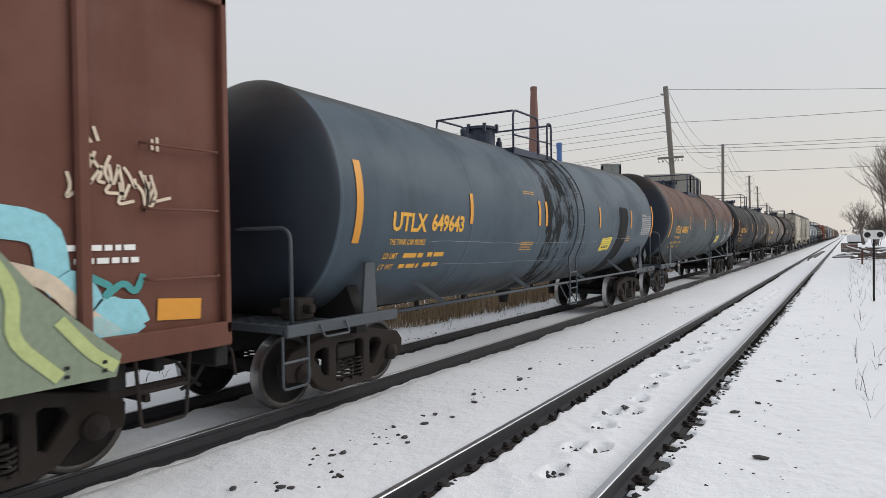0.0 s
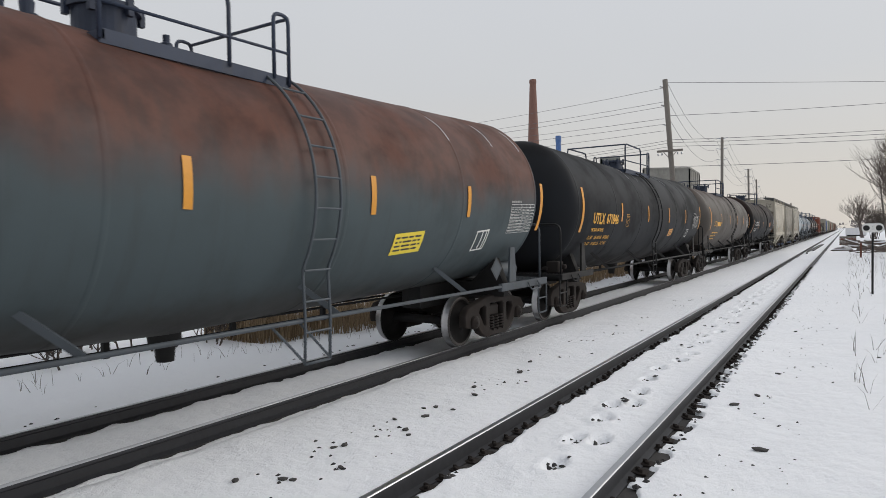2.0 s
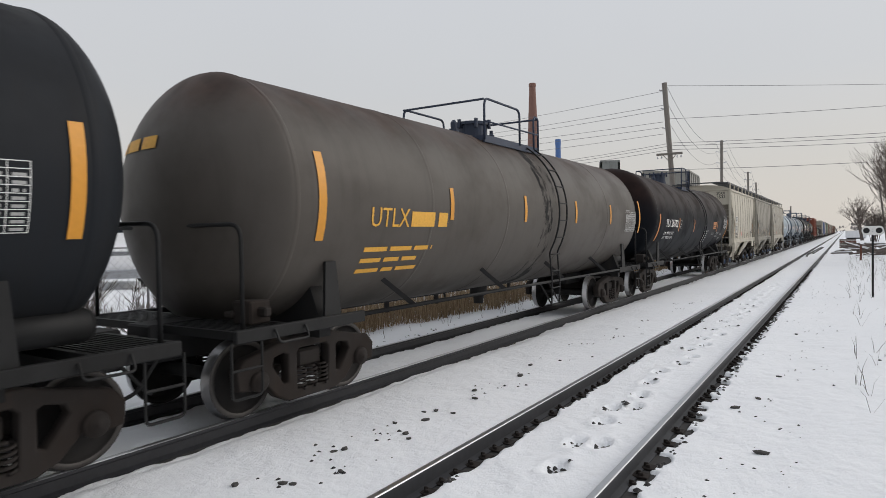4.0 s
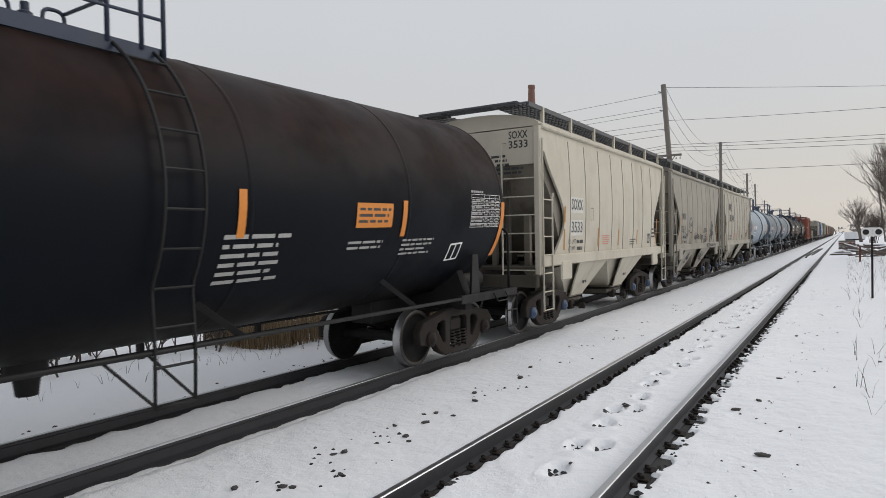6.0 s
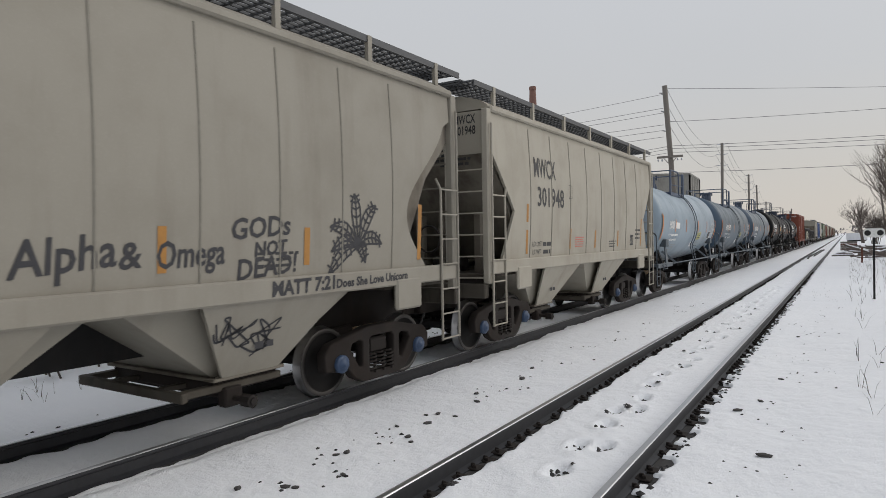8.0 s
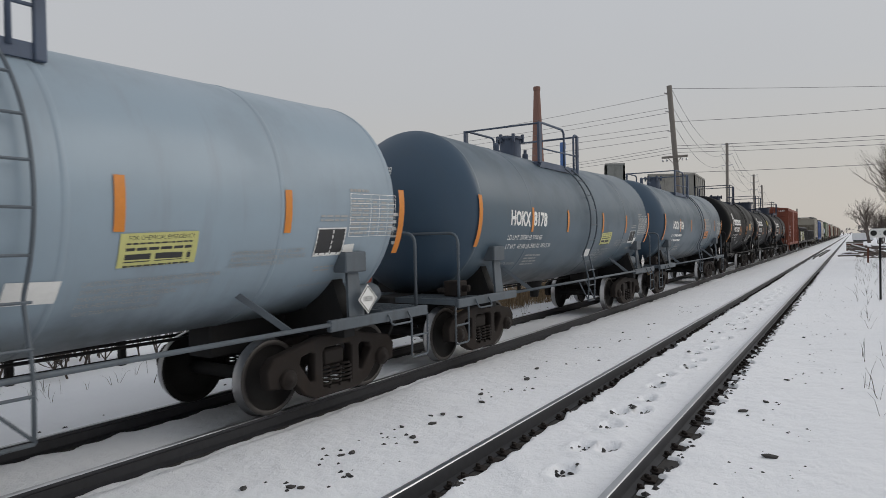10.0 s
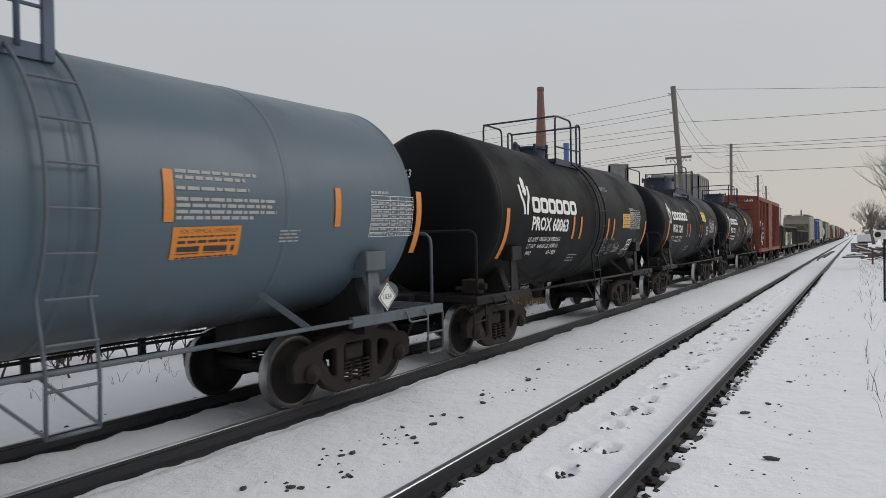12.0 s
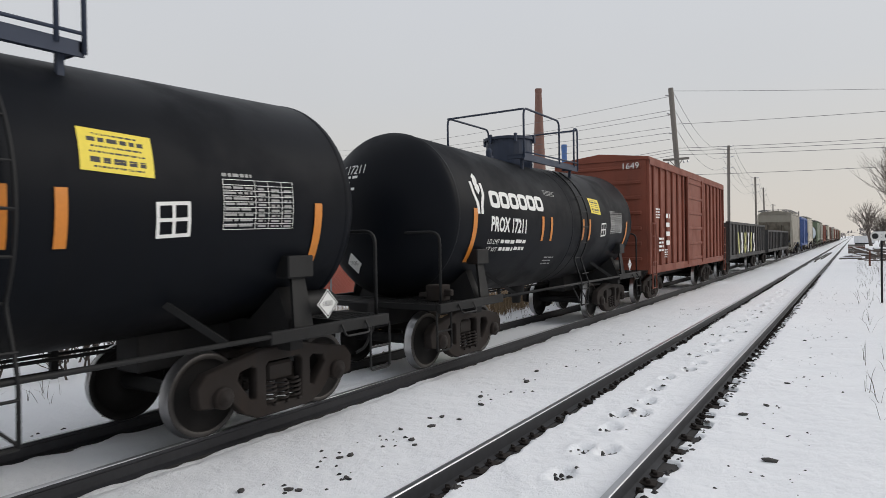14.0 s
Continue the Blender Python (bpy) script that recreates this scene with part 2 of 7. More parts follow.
M_BOXRED = paint("oxide red boxcar paint", (0.20, 0.055, 0.032), 0.6, (0.10, 0.04, 0.03), 0.5, 0, (3, 3, 0.3))
M_BOXBROWN = paint("brown boxcar paint", (0.128, 0.050, 0.034), 0.65, (0.08, 0.036, 0.026), 0.45, 0, (3, 3, 0.3))
M_GONBLACK = paint("black gondola paint", (0.03, 0.032, 0.034), 0.6, (0.08, 0.06, 0.05), 0.5, 0, (3, 3, 0.3))
M_BLUECAR = paint("blue car paint", (0.04, 0.09, 0.26), 0.5)
M_GREENCAR = paint("faded green car paint", (0.16, 0.20, 0.13), 0.55)
M_TAG_CYAN = plain("cyan spray paint", (0.25, 0.55, 0.62), 0.6)
M_TAG_LIME = plain("lime spray paint", (0.40, 0.47, 0.20), 0.65)
M_TAG_SAGE = plain("sage spray paint", (0.20, 0.245, 0.175), 0.65)
M_TAG_TEAL = plain("teal spray paint", (0.05, 0.28, 0.28), 0.6)
M_WOOD = bark_material("weathered pole wood", (0.11, 0.10, 0.09), (0.22, 0.20, 0.18))
M_BARK = bark_material("winter bark", (0.06, 0.048, 0.042), (0.16, 0.13, 0.115))
M_REED = per_island("dead grass", (0.16, 0.105, 0.06), (0.42, 0.32, 0.20))
M_TWIG = per_island("bare twigs", (0.035, 0.03, 0.028), (0.14, 0.11, 0.09))
M_WIRE = plain("cable", (0.10, 0.10, 0.11), 0.6)
M_BRICK = plain("chimney brick", (0.165, 0.088, 0.070), 0.85, 0, 0.3, 2)
M_STACK = plain("blue stack paint", (0.05, 0.12, 0.30), 0.5)
M_CONCRETE = paint("concrete panel", (0.24, 0.235, 0.215), 0.8, (0.13, 0.125, 0.115), 0.4)
M_CLADDING = paint("grey cladding", (0.20, 0.21, 0.20), 0.6, (0.11, 0.11, 0.10), 0.4)
M_TRUCKWHITE = paint("white vehicle paint", (0.74, 0.75, 0.77), 0.3, (0.4, 0.4, 0.4), 0.2)
M_TRUCKRED = paint("red vehicle paint", (0.30, 0.03, 0.03), 0.35, (0.15, 0.05, 0.04), 0.2)
M_CONTAINER = paint("red-orange container paint", (0.38, 0.075, 0.04), 0.55)
M_GLASS = plain("dark window glass", (0.02, 0.025, 0.03), 0.08)
M_RUBBER = plain("black rubber", (0.02, 0.02, 0.02), 0.85)
M_FENCE = plain("galvanised fence wire", (0.22, 0.22, 0.23), 0.5, 0.6)
M_SIGNWHITE = plain("white sign enamel", (0.75, 0.75, 0.73), 0.4, 0, 0.08)
M_FARWOOD = per_island("far bare woods", (0.13, 0.12, 0.12), (0.22, 0.20, 0.19))
M_STEELPIPE = plain("exhaust steel", (0.45, 0.46, 0.48), 0.25, 1.0)

# ---- mesh tools ----
def mesh_of(bm, name, smooth=False):
    me = bpy.data.meshes.new(name)
    bm.to_mesh(me)
    bm.free()
    if smooth:
        me.polygons.foreach_set("use_smooth", [True] * len(me.polygons))
    return me


def part(name, bm, material, parent, label="", smooth=False):
    """Link a bmesh (or a ready mesh) as one mesh object under a thing or a part."""
    me = bm if isinstance(bm, bpy.types.Mesh) else mesh_of(bm, name, smooth)
    if material is not None and not me.materials:
        me.materials.append(material)
    ob = new(name, me)
    ob.parent = parent
    if label:
        ob["label"] = label
    return ob


def box(bm, x0, x1, y0, y1, z0, z1, bevel=0.0):
    made = bmesh.ops.create_cube(bm, size=1.0)["verts"]
    for v in made:
        v.co = Vector((x0 + (v.co.x + 0.5) * (x1 - x0), y0 + (v.co.y + 0.5) * (y1 - y0), z0 + (v.co.z + 0.5) * (z1 - z0)))
    if bevel:
        edges = list({e for v in made for e in v.link_edges})
        bmesh.ops.bevel(bm, geom=edges, offset=bevel, segments=1, affect="EDGES", profile=0.5)


def boxes(*dims, bevel=0.0):
    bm = bmesh.new()
    for d in dims:
        box(bm, *d, bevel=bevel)
    return bm


def tube(bm, pts, r, sides=8, r_end=None):
    """A pipe along points, with closed ends."""
    pts = [Vector(p) for p in pts]
    rings = []
    up = None
    for i, p in enumerate(pts):
        d = (pts[min(i + 1, len(pts) - 1)] - pts[max(i - 1, 0)]).normalized()
        if up is None:
            up = Vector((0, 0, 1)) if abs(d.z) < 0.9 else Vector((1, 0, 0))
        a = d.cross(up).normalized()
        b = a.cross(d).normalized()
        up = b
        rr = r if r_end is None else r + (r_end - r) * i / (len(pts) - 1)
        rings.append([bm.verts.new(p + a * (rr * math.cos(2 * math.pi * k / sides)) + b * (rr * math.sin(2 * math.pi * k / sides))) for k in range(sides)])
    for q, w in zip(rings, rings[1:]):
        for k in range(sides):
            bm.faces.new((q[k], q[(k + 1) % sides], w[(k + 1) % sides], w[k]))
    bm.faces.new(rings[0][::-1])
    bm.faces.new(rings[-1])


def rounded(pts, r=0.15, n=4):
    """The same path with its corners rounded."""
    pts = [Vector(p) for p in pts]
    out = [pts[0]]
    for a, b, c in zip(pts, pts[1:], pts[2:]):
        k = min(r, (a - b).length * 0.45, (c - b).length * 0.45)
        p, q = b + (a - b).normalized() * k, b + (c - b).normalized() * k
        for i in range(n + 1):
            t = i / n
            out.append(p * (1 - t) ** 2 + b * 2 * t * (1 - t) + q * t * t)
    return out + [pts[-1]]


def tubes(*runs, r=0.02, sides=8):
    bm = bmesh.new()
    for pts in runs:
        tube(bm, pts, r, sides)
    return bm


def spun(profile, axis="Y", n=48, centre=(0, 0, 0)):
    """A body of revolution; profile: (along, radius). axis: Y, X or Z."""
    bm = bmesh.new()
    rings = []

    def put(a, r, k):
        c, s = r * math.cos(2 * math.pi * k / n), r * math.sin(2 * math.pi * k / n)
        p = {"Y": (c, a, s), "X": (a, c, s), "Z": (c, s, a)}[axis]
        return bm.verts.new(Vector(p) + Vector(centre))
    for a, r in profile:
        rings.append([put(a, 0, 0)] if r < 1e-6 else [put(a, r, k) for k in range(n)])
    for q, w in zip(rings, rings[1:]):
        for k in range(n):
            j = (k + 1) % n
            if len(q) == 1 and len(w) == 1:
                continue
            if len(q) == 1:
                bm.faces.new((q[0], w[j], w[k]))
            elif len(w) == 1:
                bm.faces.new((q[k], q[j], w[0]))
            else:
                bm.faces.new((q[k], q[j], w[j], w[k]))
    bmesh.ops.recalc_face_normals(bm, faces=bm.faces)
    return bm


def plate(outline, holes, thick, bevel=0.0):
    """A mesh from a flat outline with holes, extruded both ways by thick; drawn in x, y."""
    cu = bpy.data.curves.new("plate", "CURVE")
    cu.dimensions, cu.fill_mode, cu.extrude, cu.bevel_depth, cu.bevel_resolution = "2D", "BOTH", thick, bevel, 1
    for pts in (outline, *holes):
        sp = cu.splines.new("POLY")
        sp.points.add(len(pts) - 1)
        for p, q in zip(sp.points, pts):
            p.co = (*q, 0, 1)
        sp.use_cyclic_u = True
    ob = bpy.data.objects.new("plate", cu)
    me = bpy.data.meshes.new_from_object(ob)
    bpy.data.objects.remove(ob)
    bpy.data.curves.remove(cu)
    return me


def turned(me, m):
    me.transform(m)
    return me


FLAT_TO_SIDE = Matrix(((0, 0, 1, 0), (1, 0, 0, 0), (0, 1, 0, 0), (0, 0, 0, 1)))   # x, y -> y, z


def lettering(body, size, width=None, slant=0.0, bold=0.0):
    """Flat mesh of a text, its middle at 0, x to the right."""
    cu = bpy.data.curves.new("text", "FONT")
    cu.body, cu.size, cu.align_x, cu.align_y, cu.resolution_u, cu.shear, cu.offset = body, size * 1.38, "CENTER", "CENTER", 2, slant, bold
    ob = bpy.data.objects.new("text", cu)
    me = bpy.data.meshes.new_from_object(ob)
    bpy.data.objects.remove(ob)
    bpy.data.curves.remove(cu)
    xs = [v.co.x for v in me.vertices]
    if xs:
        mid, span = (max(xs) + min(xs)) / 2, max(xs) - min(xs)
        k = width / span if width else 1.0
        me.transform(Matrix.Diagonal((k, 1, 1, 1)) @ Matrix.Translation((-mid, 0, 0)))
    return me


def bars(w, h, rows, fill=0.75, seed=1, gap=0.45):
    """Rows of small bars, for writing that cannot be read."""
    rnd = random.Random(seed)
    bm = bmesh.new()
    step = h / rows
    for i in range(rows):
        z = h / 2 - (i + 0.5) * step
        x = -w / 2
        end = w / 2 if i == 0 else w / 2 * rnd.uniform(fill * 2 - 1, 1)
        while x < end - 0.01:
            k = min(rnd.uniform(0.8, 3.5) * step, end - x)
            q = [bm.verts.new((x + a, z + b, 0)) for a, b in ((0, -step * gap / 2), (k, -step * gap / 2), (k, step * gap / 2), (0, step * gap / 2))]
            bm.faces.new(q)
            x += k + step * 0.45
    return mesh_of(bm, "bars")


def frame_bars(w, h, line=0.012, cols=(), rows=()):
    """A thin outlined box with inner lines."""
    bm = bmesh.new()

    def quad(x0, x1, y0, y1):
        bm.faces.new([bm.verts.new(p) for p in ((x0, y0, 0), (x1, y0, 0), (x1, y1, 0), (x0, y1, 0))])
    quad(-w / 2, w / 2, h / 2 - line, h / 2)
    quad(-w / 2, w / 2, -h / 2, -h / 2 + line)
    quad(-w / 2, -w / 2 + line, -h / 2, h / 2)
    quad(w / 2 - line, w / 2, -h / 2, h / 2)
    for c in cols:
        quad(c * w - line / 2, c * w + line / 2, -h / 2, h / 2)
    for r in rows:
        quad(-w / 2, w / 2, r * h - line / 2, r * h + line / 2)
    return mesh_of(bm, "box lines")


def ring_block(w, h, tx, ty):
    """A block with rounded corners and a slot in its middle."""
    bm = bmesh.new()
    n = 24

    def ring(a, b, power):
        out = []
        for i in range(n):
            t = 2 * math.pi * (i + 0.5) / n
            c, d = math.cos(t), math.sin(t)
            k = (abs(c) ** power + abs(d) ** power) ** (-1 / power)
            out.append(bm.verts.new((a * c * k, b * d * k, 0)))
        return out
    outer, inner = ring(w / 2, h / 2, 5), ring(w / 2 - tx, h / 2 - ty, 7)
    for i in range(n):
        bm.faces.new((outer[i], outer[(i + 1) % n], inner[(i + 1) % n], inner[i]))
    return mesh_of(bm, "ring block")


def sheet(w, h):
    bm = bmesh.new()
    bm.faces.new([bm.verts.new(p) for p in ((-w / 2, -h / 2, 0), (w / 2, -h / 2, 0), (w / 2, h / 2, 0), (-w / 2, h / 2, 0))])
    return mesh_of(bm, "sheet")


def strokes(runs, width=0.04):
    """Flat brush strokes along points, for spray-can scrawl."""
    bm = bmesh.new()
    for pts in runs:
        pts = [Vector((p[0], p[1], 0)) for p in pts]
        sm = rounded(pts, 0.2, 3) if len(pts) > 2 else pts
        left, right = [], []
        for i, p in enumerate(sm):
            d = (sm[min(i + 1, len(sm) - 1)] - sm[max(i - 1, 0)]).normalized()
            nrm = Vector((-d.y, d.x, 0)) * width / 2
            left.append(bm.verts.new(p + nrm))
            right.append(bm.verts.new(p - nrm))
        for i in range(len(sm) - 1):
            bm.faces.new((left[i], right[i], right[i + 1], left[i + 1]))
    return mesh_of(bm, "strokes")


def wrapped(me, y, z, R, zc, lift=0.005, tilt=0.0, slope=0.0):
    """Lay a flat mesh on the near side of a lying tank of radius R, its middle at y, z; slope: rise of the shell towards its ends."""
    bm = bmesh.new()
    bm.from_mesh(me)
    if tilt:
        bm.transform(Matrix.Rotation(radians(tilt), 4, "Z"))
    lo, hi = min(v.co.y for v in bm.verts), max(v.co.y for v in bm.verts)
    n = int((hi - lo) / 0.07)
    for i in range(1, n + 1):
        c = lo + (hi - lo) * i / (n + 1)
        bmesh.ops.bisect_plane(bm, geom=bm.verts[:] + bm.edges[:] + bm.faces[:], plane_co=(0, c, 0), plane_no=(0, 1, 0))
    a0 = math.asin(max(-1, min(1, (z - zc - slope * abs(y)) / R)))
    for v in bm.verts:
        a = a0 + v.co.y / R
        v.co = Vector(((R + lift) * math.cos(a), y + v.co.x, zc + (R + lift) * math.sin(a) + slope * abs(y + v.co.x)))
    bm.normal_update()
    bm.to_mesh(me)
    bm.free()
    return me


def head_curve(r, knuckle):
    """How far a dished head stands out, 0 to 1, at the fraction r of its radius."""
    r = min(1.0, r)
    return 0.68 * (1 - r * r) + 0.32 * math.sqrt(1 - r ** knuckle)


def on_head(me, x, z, R, zc, y_tan, depth, knuckle, lift=0.012):
    """Lay a flat mesh on the domed head that faces -Y."""
    bm = bmesh.new()
    bm.from_mesh(me)
    for ax in (0, 1):
        lo, hi = min(v.co[ax] for v in bm.verts), max(v.co[ax] for v in bm.verts)
        n = int((hi - lo) / 0.12)
        for i in range(1, n + 1):
            c = [0, 0, 0]
            c[ax] = lo + (hi - lo) * i / (n + 1)
            no = [0, 0, 0]
            no[ax] = 1
            bmesh.ops.bisect_plane(bm, geom=bm.verts[:] + bm.edges[:] + bm.faces[:], plane_co=c, plane_no=no)
    for v in bm.verts:
        px, pz = x + v.co.x, z + v.co.y
        r = min(0.97, math.hypot(px, pz - zc) / R)
        v.co = Vector((px, y_tan - depth * head_curve(r, knuckle) - lift, pz))
    bm.to_mesh(me)
    bm.free()
    return me


def on_wall(me, x, y, z, tilt=0.0, lean=None):
    """Stand a flat mesh on a wall that faces +X; lean: a rule that gives x from z."""
    me.transform(FLAT_TO_SIDE @ Matrix.Rotation(radians(tilt), 4, "Z"))
    me.transform(Matrix.Translation((x, y, z)))
    if lean:
        for v in me.vertices:
            v.co.x = lean(v.co.z) + 0.006
    return me


def thing(name, label, category, group="", kind=""):
    return tagged(new(name), label, category, group, kind)

# ---- running gear ----
WHEEL_R = 0.457


def wheel_mesh():
    prof = [(-0.07, 0.0), (-0.07, 0.13), (-0.045, 0.16), (-0.02, 0.22), (-0.015, 0.36), (-0.05, 0.395), (-0.068, 0.40),
            (-0.068, 0.475), (-0.058, 0.483), (-0.045, 0.478), (-0.033, 0.462), (0.06, 0.455), (0.068, 0.448), (0.068, 0.395),
            (0.05, 0.385), (0.03, 0.35), (0.025, 0.22), (0.06, 0.16), (0.085, 0.13), (0.085, 0.0)]
    bm = spun(prof, "X", 44)
    me = mesh_of(bm, "wheel", True)
    me.materials.append(M_WHEEL)
    me.materials.append(M_TREAD)
    me.materials.append(M_RIM)
    for p in me.polygons:
        r = math.hypot(p.center.y, p.center.z)
        if r > 0.452:
            p.material_index = 1
        elif r > 0.40 and p.center.x > 0.06:
            p.material_index = 2
    return me


def coil_mesh():
    bm = bmesh.new()
    n = 5
    pts = [(0.075 * math.cos(a), 0.075 * math.sin(a), 0.26 * a / (2 * math.pi * n)) for a in [2 * math.pi * i / 12 for i in range(12 * n + 1)]]
    tube(bm, pts, 0.017, 5)
    return mesh_of(bm, "spring", True)


WHEEL = wheel_mesh()
COIL = coil_mesh()
COIL.materials.append(M_IRON)
SIDE_OUT = [(-1.15, 0.40), (-1.17, 0.60), (-1.06, 0.72), (-0.85, 0.76), (-0.55, 0.82), (-0.32, 0.87), (0.32, 0.87), (0.55, 0.82), (0.85, 0.76), (1.06, 0.72),
            (1.17, 0.60), (1.15, 0.40), (1.00, 0.38), (0.98, 0.50), (0.80, 0.50), (0.76, 0.40), (0.58, 0.22), (0.40, 0.14), (-0.40, 0.14), (-0.58, 0.22),
            (-0.76, 0.40), (-0.80, 0.50), (-0.98, 0.50), (-1.00, 0.38)]
SIDE_HOLES = [[(-0.29, 0.22), (0.29, 0.22), (0.30, 0.70), (0.24, 0.76), (-0.24, 0.76), (-0.30, 0.70)],
              [(-0.40, 0.34), (-0.40, 0.70), (-0.48, 0.74), (-0.66, 0.70), (-0.70, 0.60), (-0.50, 0.32)],
              [(0.40, 0.34), (0.40, 0.70), (0.48, 0.74), (0.66, 0.70), (0.70, 0.60), (0.50, 0.32)]]
SIDE = turned(plate(SIDE_OUT, SIDE_HOLES, 0.055, 0.02), FLAT_TO_SIDE)
SIDE.materials.append(M_IRON)
CAP = mesh_of(spun([(0, 0), (0, 0.12), (0.10, 0.12), (0.11, 0.10), (0.12, 0.085), (0.135, 0.08), (0.135, 0.03), (0.145, 0.028), (0.145, 0)], "X", 18), "bearing_cap", True)
CAP.materials.append(M_IRON)
CAP_BLUE = CAP.copy()
CAP_BLUE.materials.clear()
CAP_BLUE.materials.append(M_CAPBLUE)
AXLE = mesh_of(spun([(-1.05, 0), (-1.05, 0.075), (-0.9, 0.08), (-0.8, 0.10), (-0.6, 0.09), (0, 0.08), (0.6, 0.09), (0.8, 0.10), (0.9, 0.08), (1.05, 0.075), (1.05, 0)], "X", 12), "axle", True)
AXLE.materials.append(M_IRON_BLACK)
_b = boxes((-1.03, 1.03, -0.2, 0.2, 0.48, 0.70), (-0.35, 0.35, -0.25, 0.25, 0.68, 0.80), bevel=0.03)
BOLSTER = mesh_of(_b, "bolster")
BOLSTER.materials.append(M_IRON)
SHOE = mesh_of(boxes((-0.05, 0.05, -0.03, 0.03, -0.16, 0.16), (-0.07, 0.07, 0.02, 0.1, -0.05, 0.05), bevel=0.01), "brake_shoe")
SHOE.materials.append(M_IRON)
BEAM = mesh_of(tubes([(-0.75, 0, 0), (0.75, 0, 0)], [(-0.7, 0, 0), (0, 0.16, 0), (0.7, 0, 0)], r=0.03, sides=6), "brake_beam")
BEAM.materials.append(M_IRON)
wheelsets = []       # (object, place in its car, car)


def trucks(car, ht, cap=CAP, detail=True):
    for end in (-1, 1):
        yc = end * ht
        part("bolster", BOLSTER, None, car).location = (0, yc, 0)
        for side in (-1, 1):
            f = part("side_frame", SIDE, None, car)
            f.location = (side * 1.02, yc, 0)
            if detail:
                for k in (-0.19, 0.0, 0.19):
                    part("spring", COIL, None, f).location = (side * 0.02, k, 0.23)
                for k in (-0.889, 0.889):
                    c = part("bearing_cap", cap, None, f)
                    c.location = (side * 0.02, k, WHEEL_R)
                    c.scale = (side, 1, 1)
        for k in (-0.889, 0.889):
            a = part("wheelset", AXLE, None, car)
            a.location = (0, yc + k, WHEEL_R)
            for side in (-1, 1):
                w = part("wheel", WHEEL, None, a)
                w.location = (side * 0.752, 0, 0)
                if side < 0:
                    w.rotation_euler = (0, 0, math.pi)
            wheelsets.append((a, (0, yc + k, WHEEL_R), car, detail))
            if detail:
                b = part("brake_beam", BEAM, None, car)
                b.location = (0, yc + k * 0.42, 0.40)
                if k > 0:
                    b.rotation_euler = (0, 0, math.pi)
                for side in (-1, 1):
                    s = part("brake_shoe", SHOE, None, car)
                    s.location = (side * 0.75, yc + k * 0.455, 0.45)


def coupler(car, hl, end):
    bm = bmesh.new()
    y0, y1 = sorted((end * (hl - 0.75), end * (hl - 0.12)))
    box(bm, -0.09, 0.09, y0, y1, 0.74, 0.98, 0.02)
    y0, y1 = sorted((end * (hl - 0.2), end * (hl + 0.06)))
    box(bm, -0.16, 0.05, y0, y1, 0.70, 1.02, 0.03)
    box(bm, 0.05, 0.17, y0, (y0 + y1) / 2 + 0.02, 0.74, 0.98, 0.03)
    part("coupler", bm, M_IRON, car)
    part("air_hose", tubes(rounded([(0.28, end * (hl - 0.35), 0.75), (0.30, end * (hl - 0.1), 0.45), (0.22, end * (hl + 0.02), 0.38)], 0.2), r=0.022), M_RUBBER, car)


cars = []            # (object, place of its middle in the train)


def car_root(name, label, U, category="freight car"):
    car = thing(name, label, category, "cars of the freight train")
    cars.append((car, U))
    return car


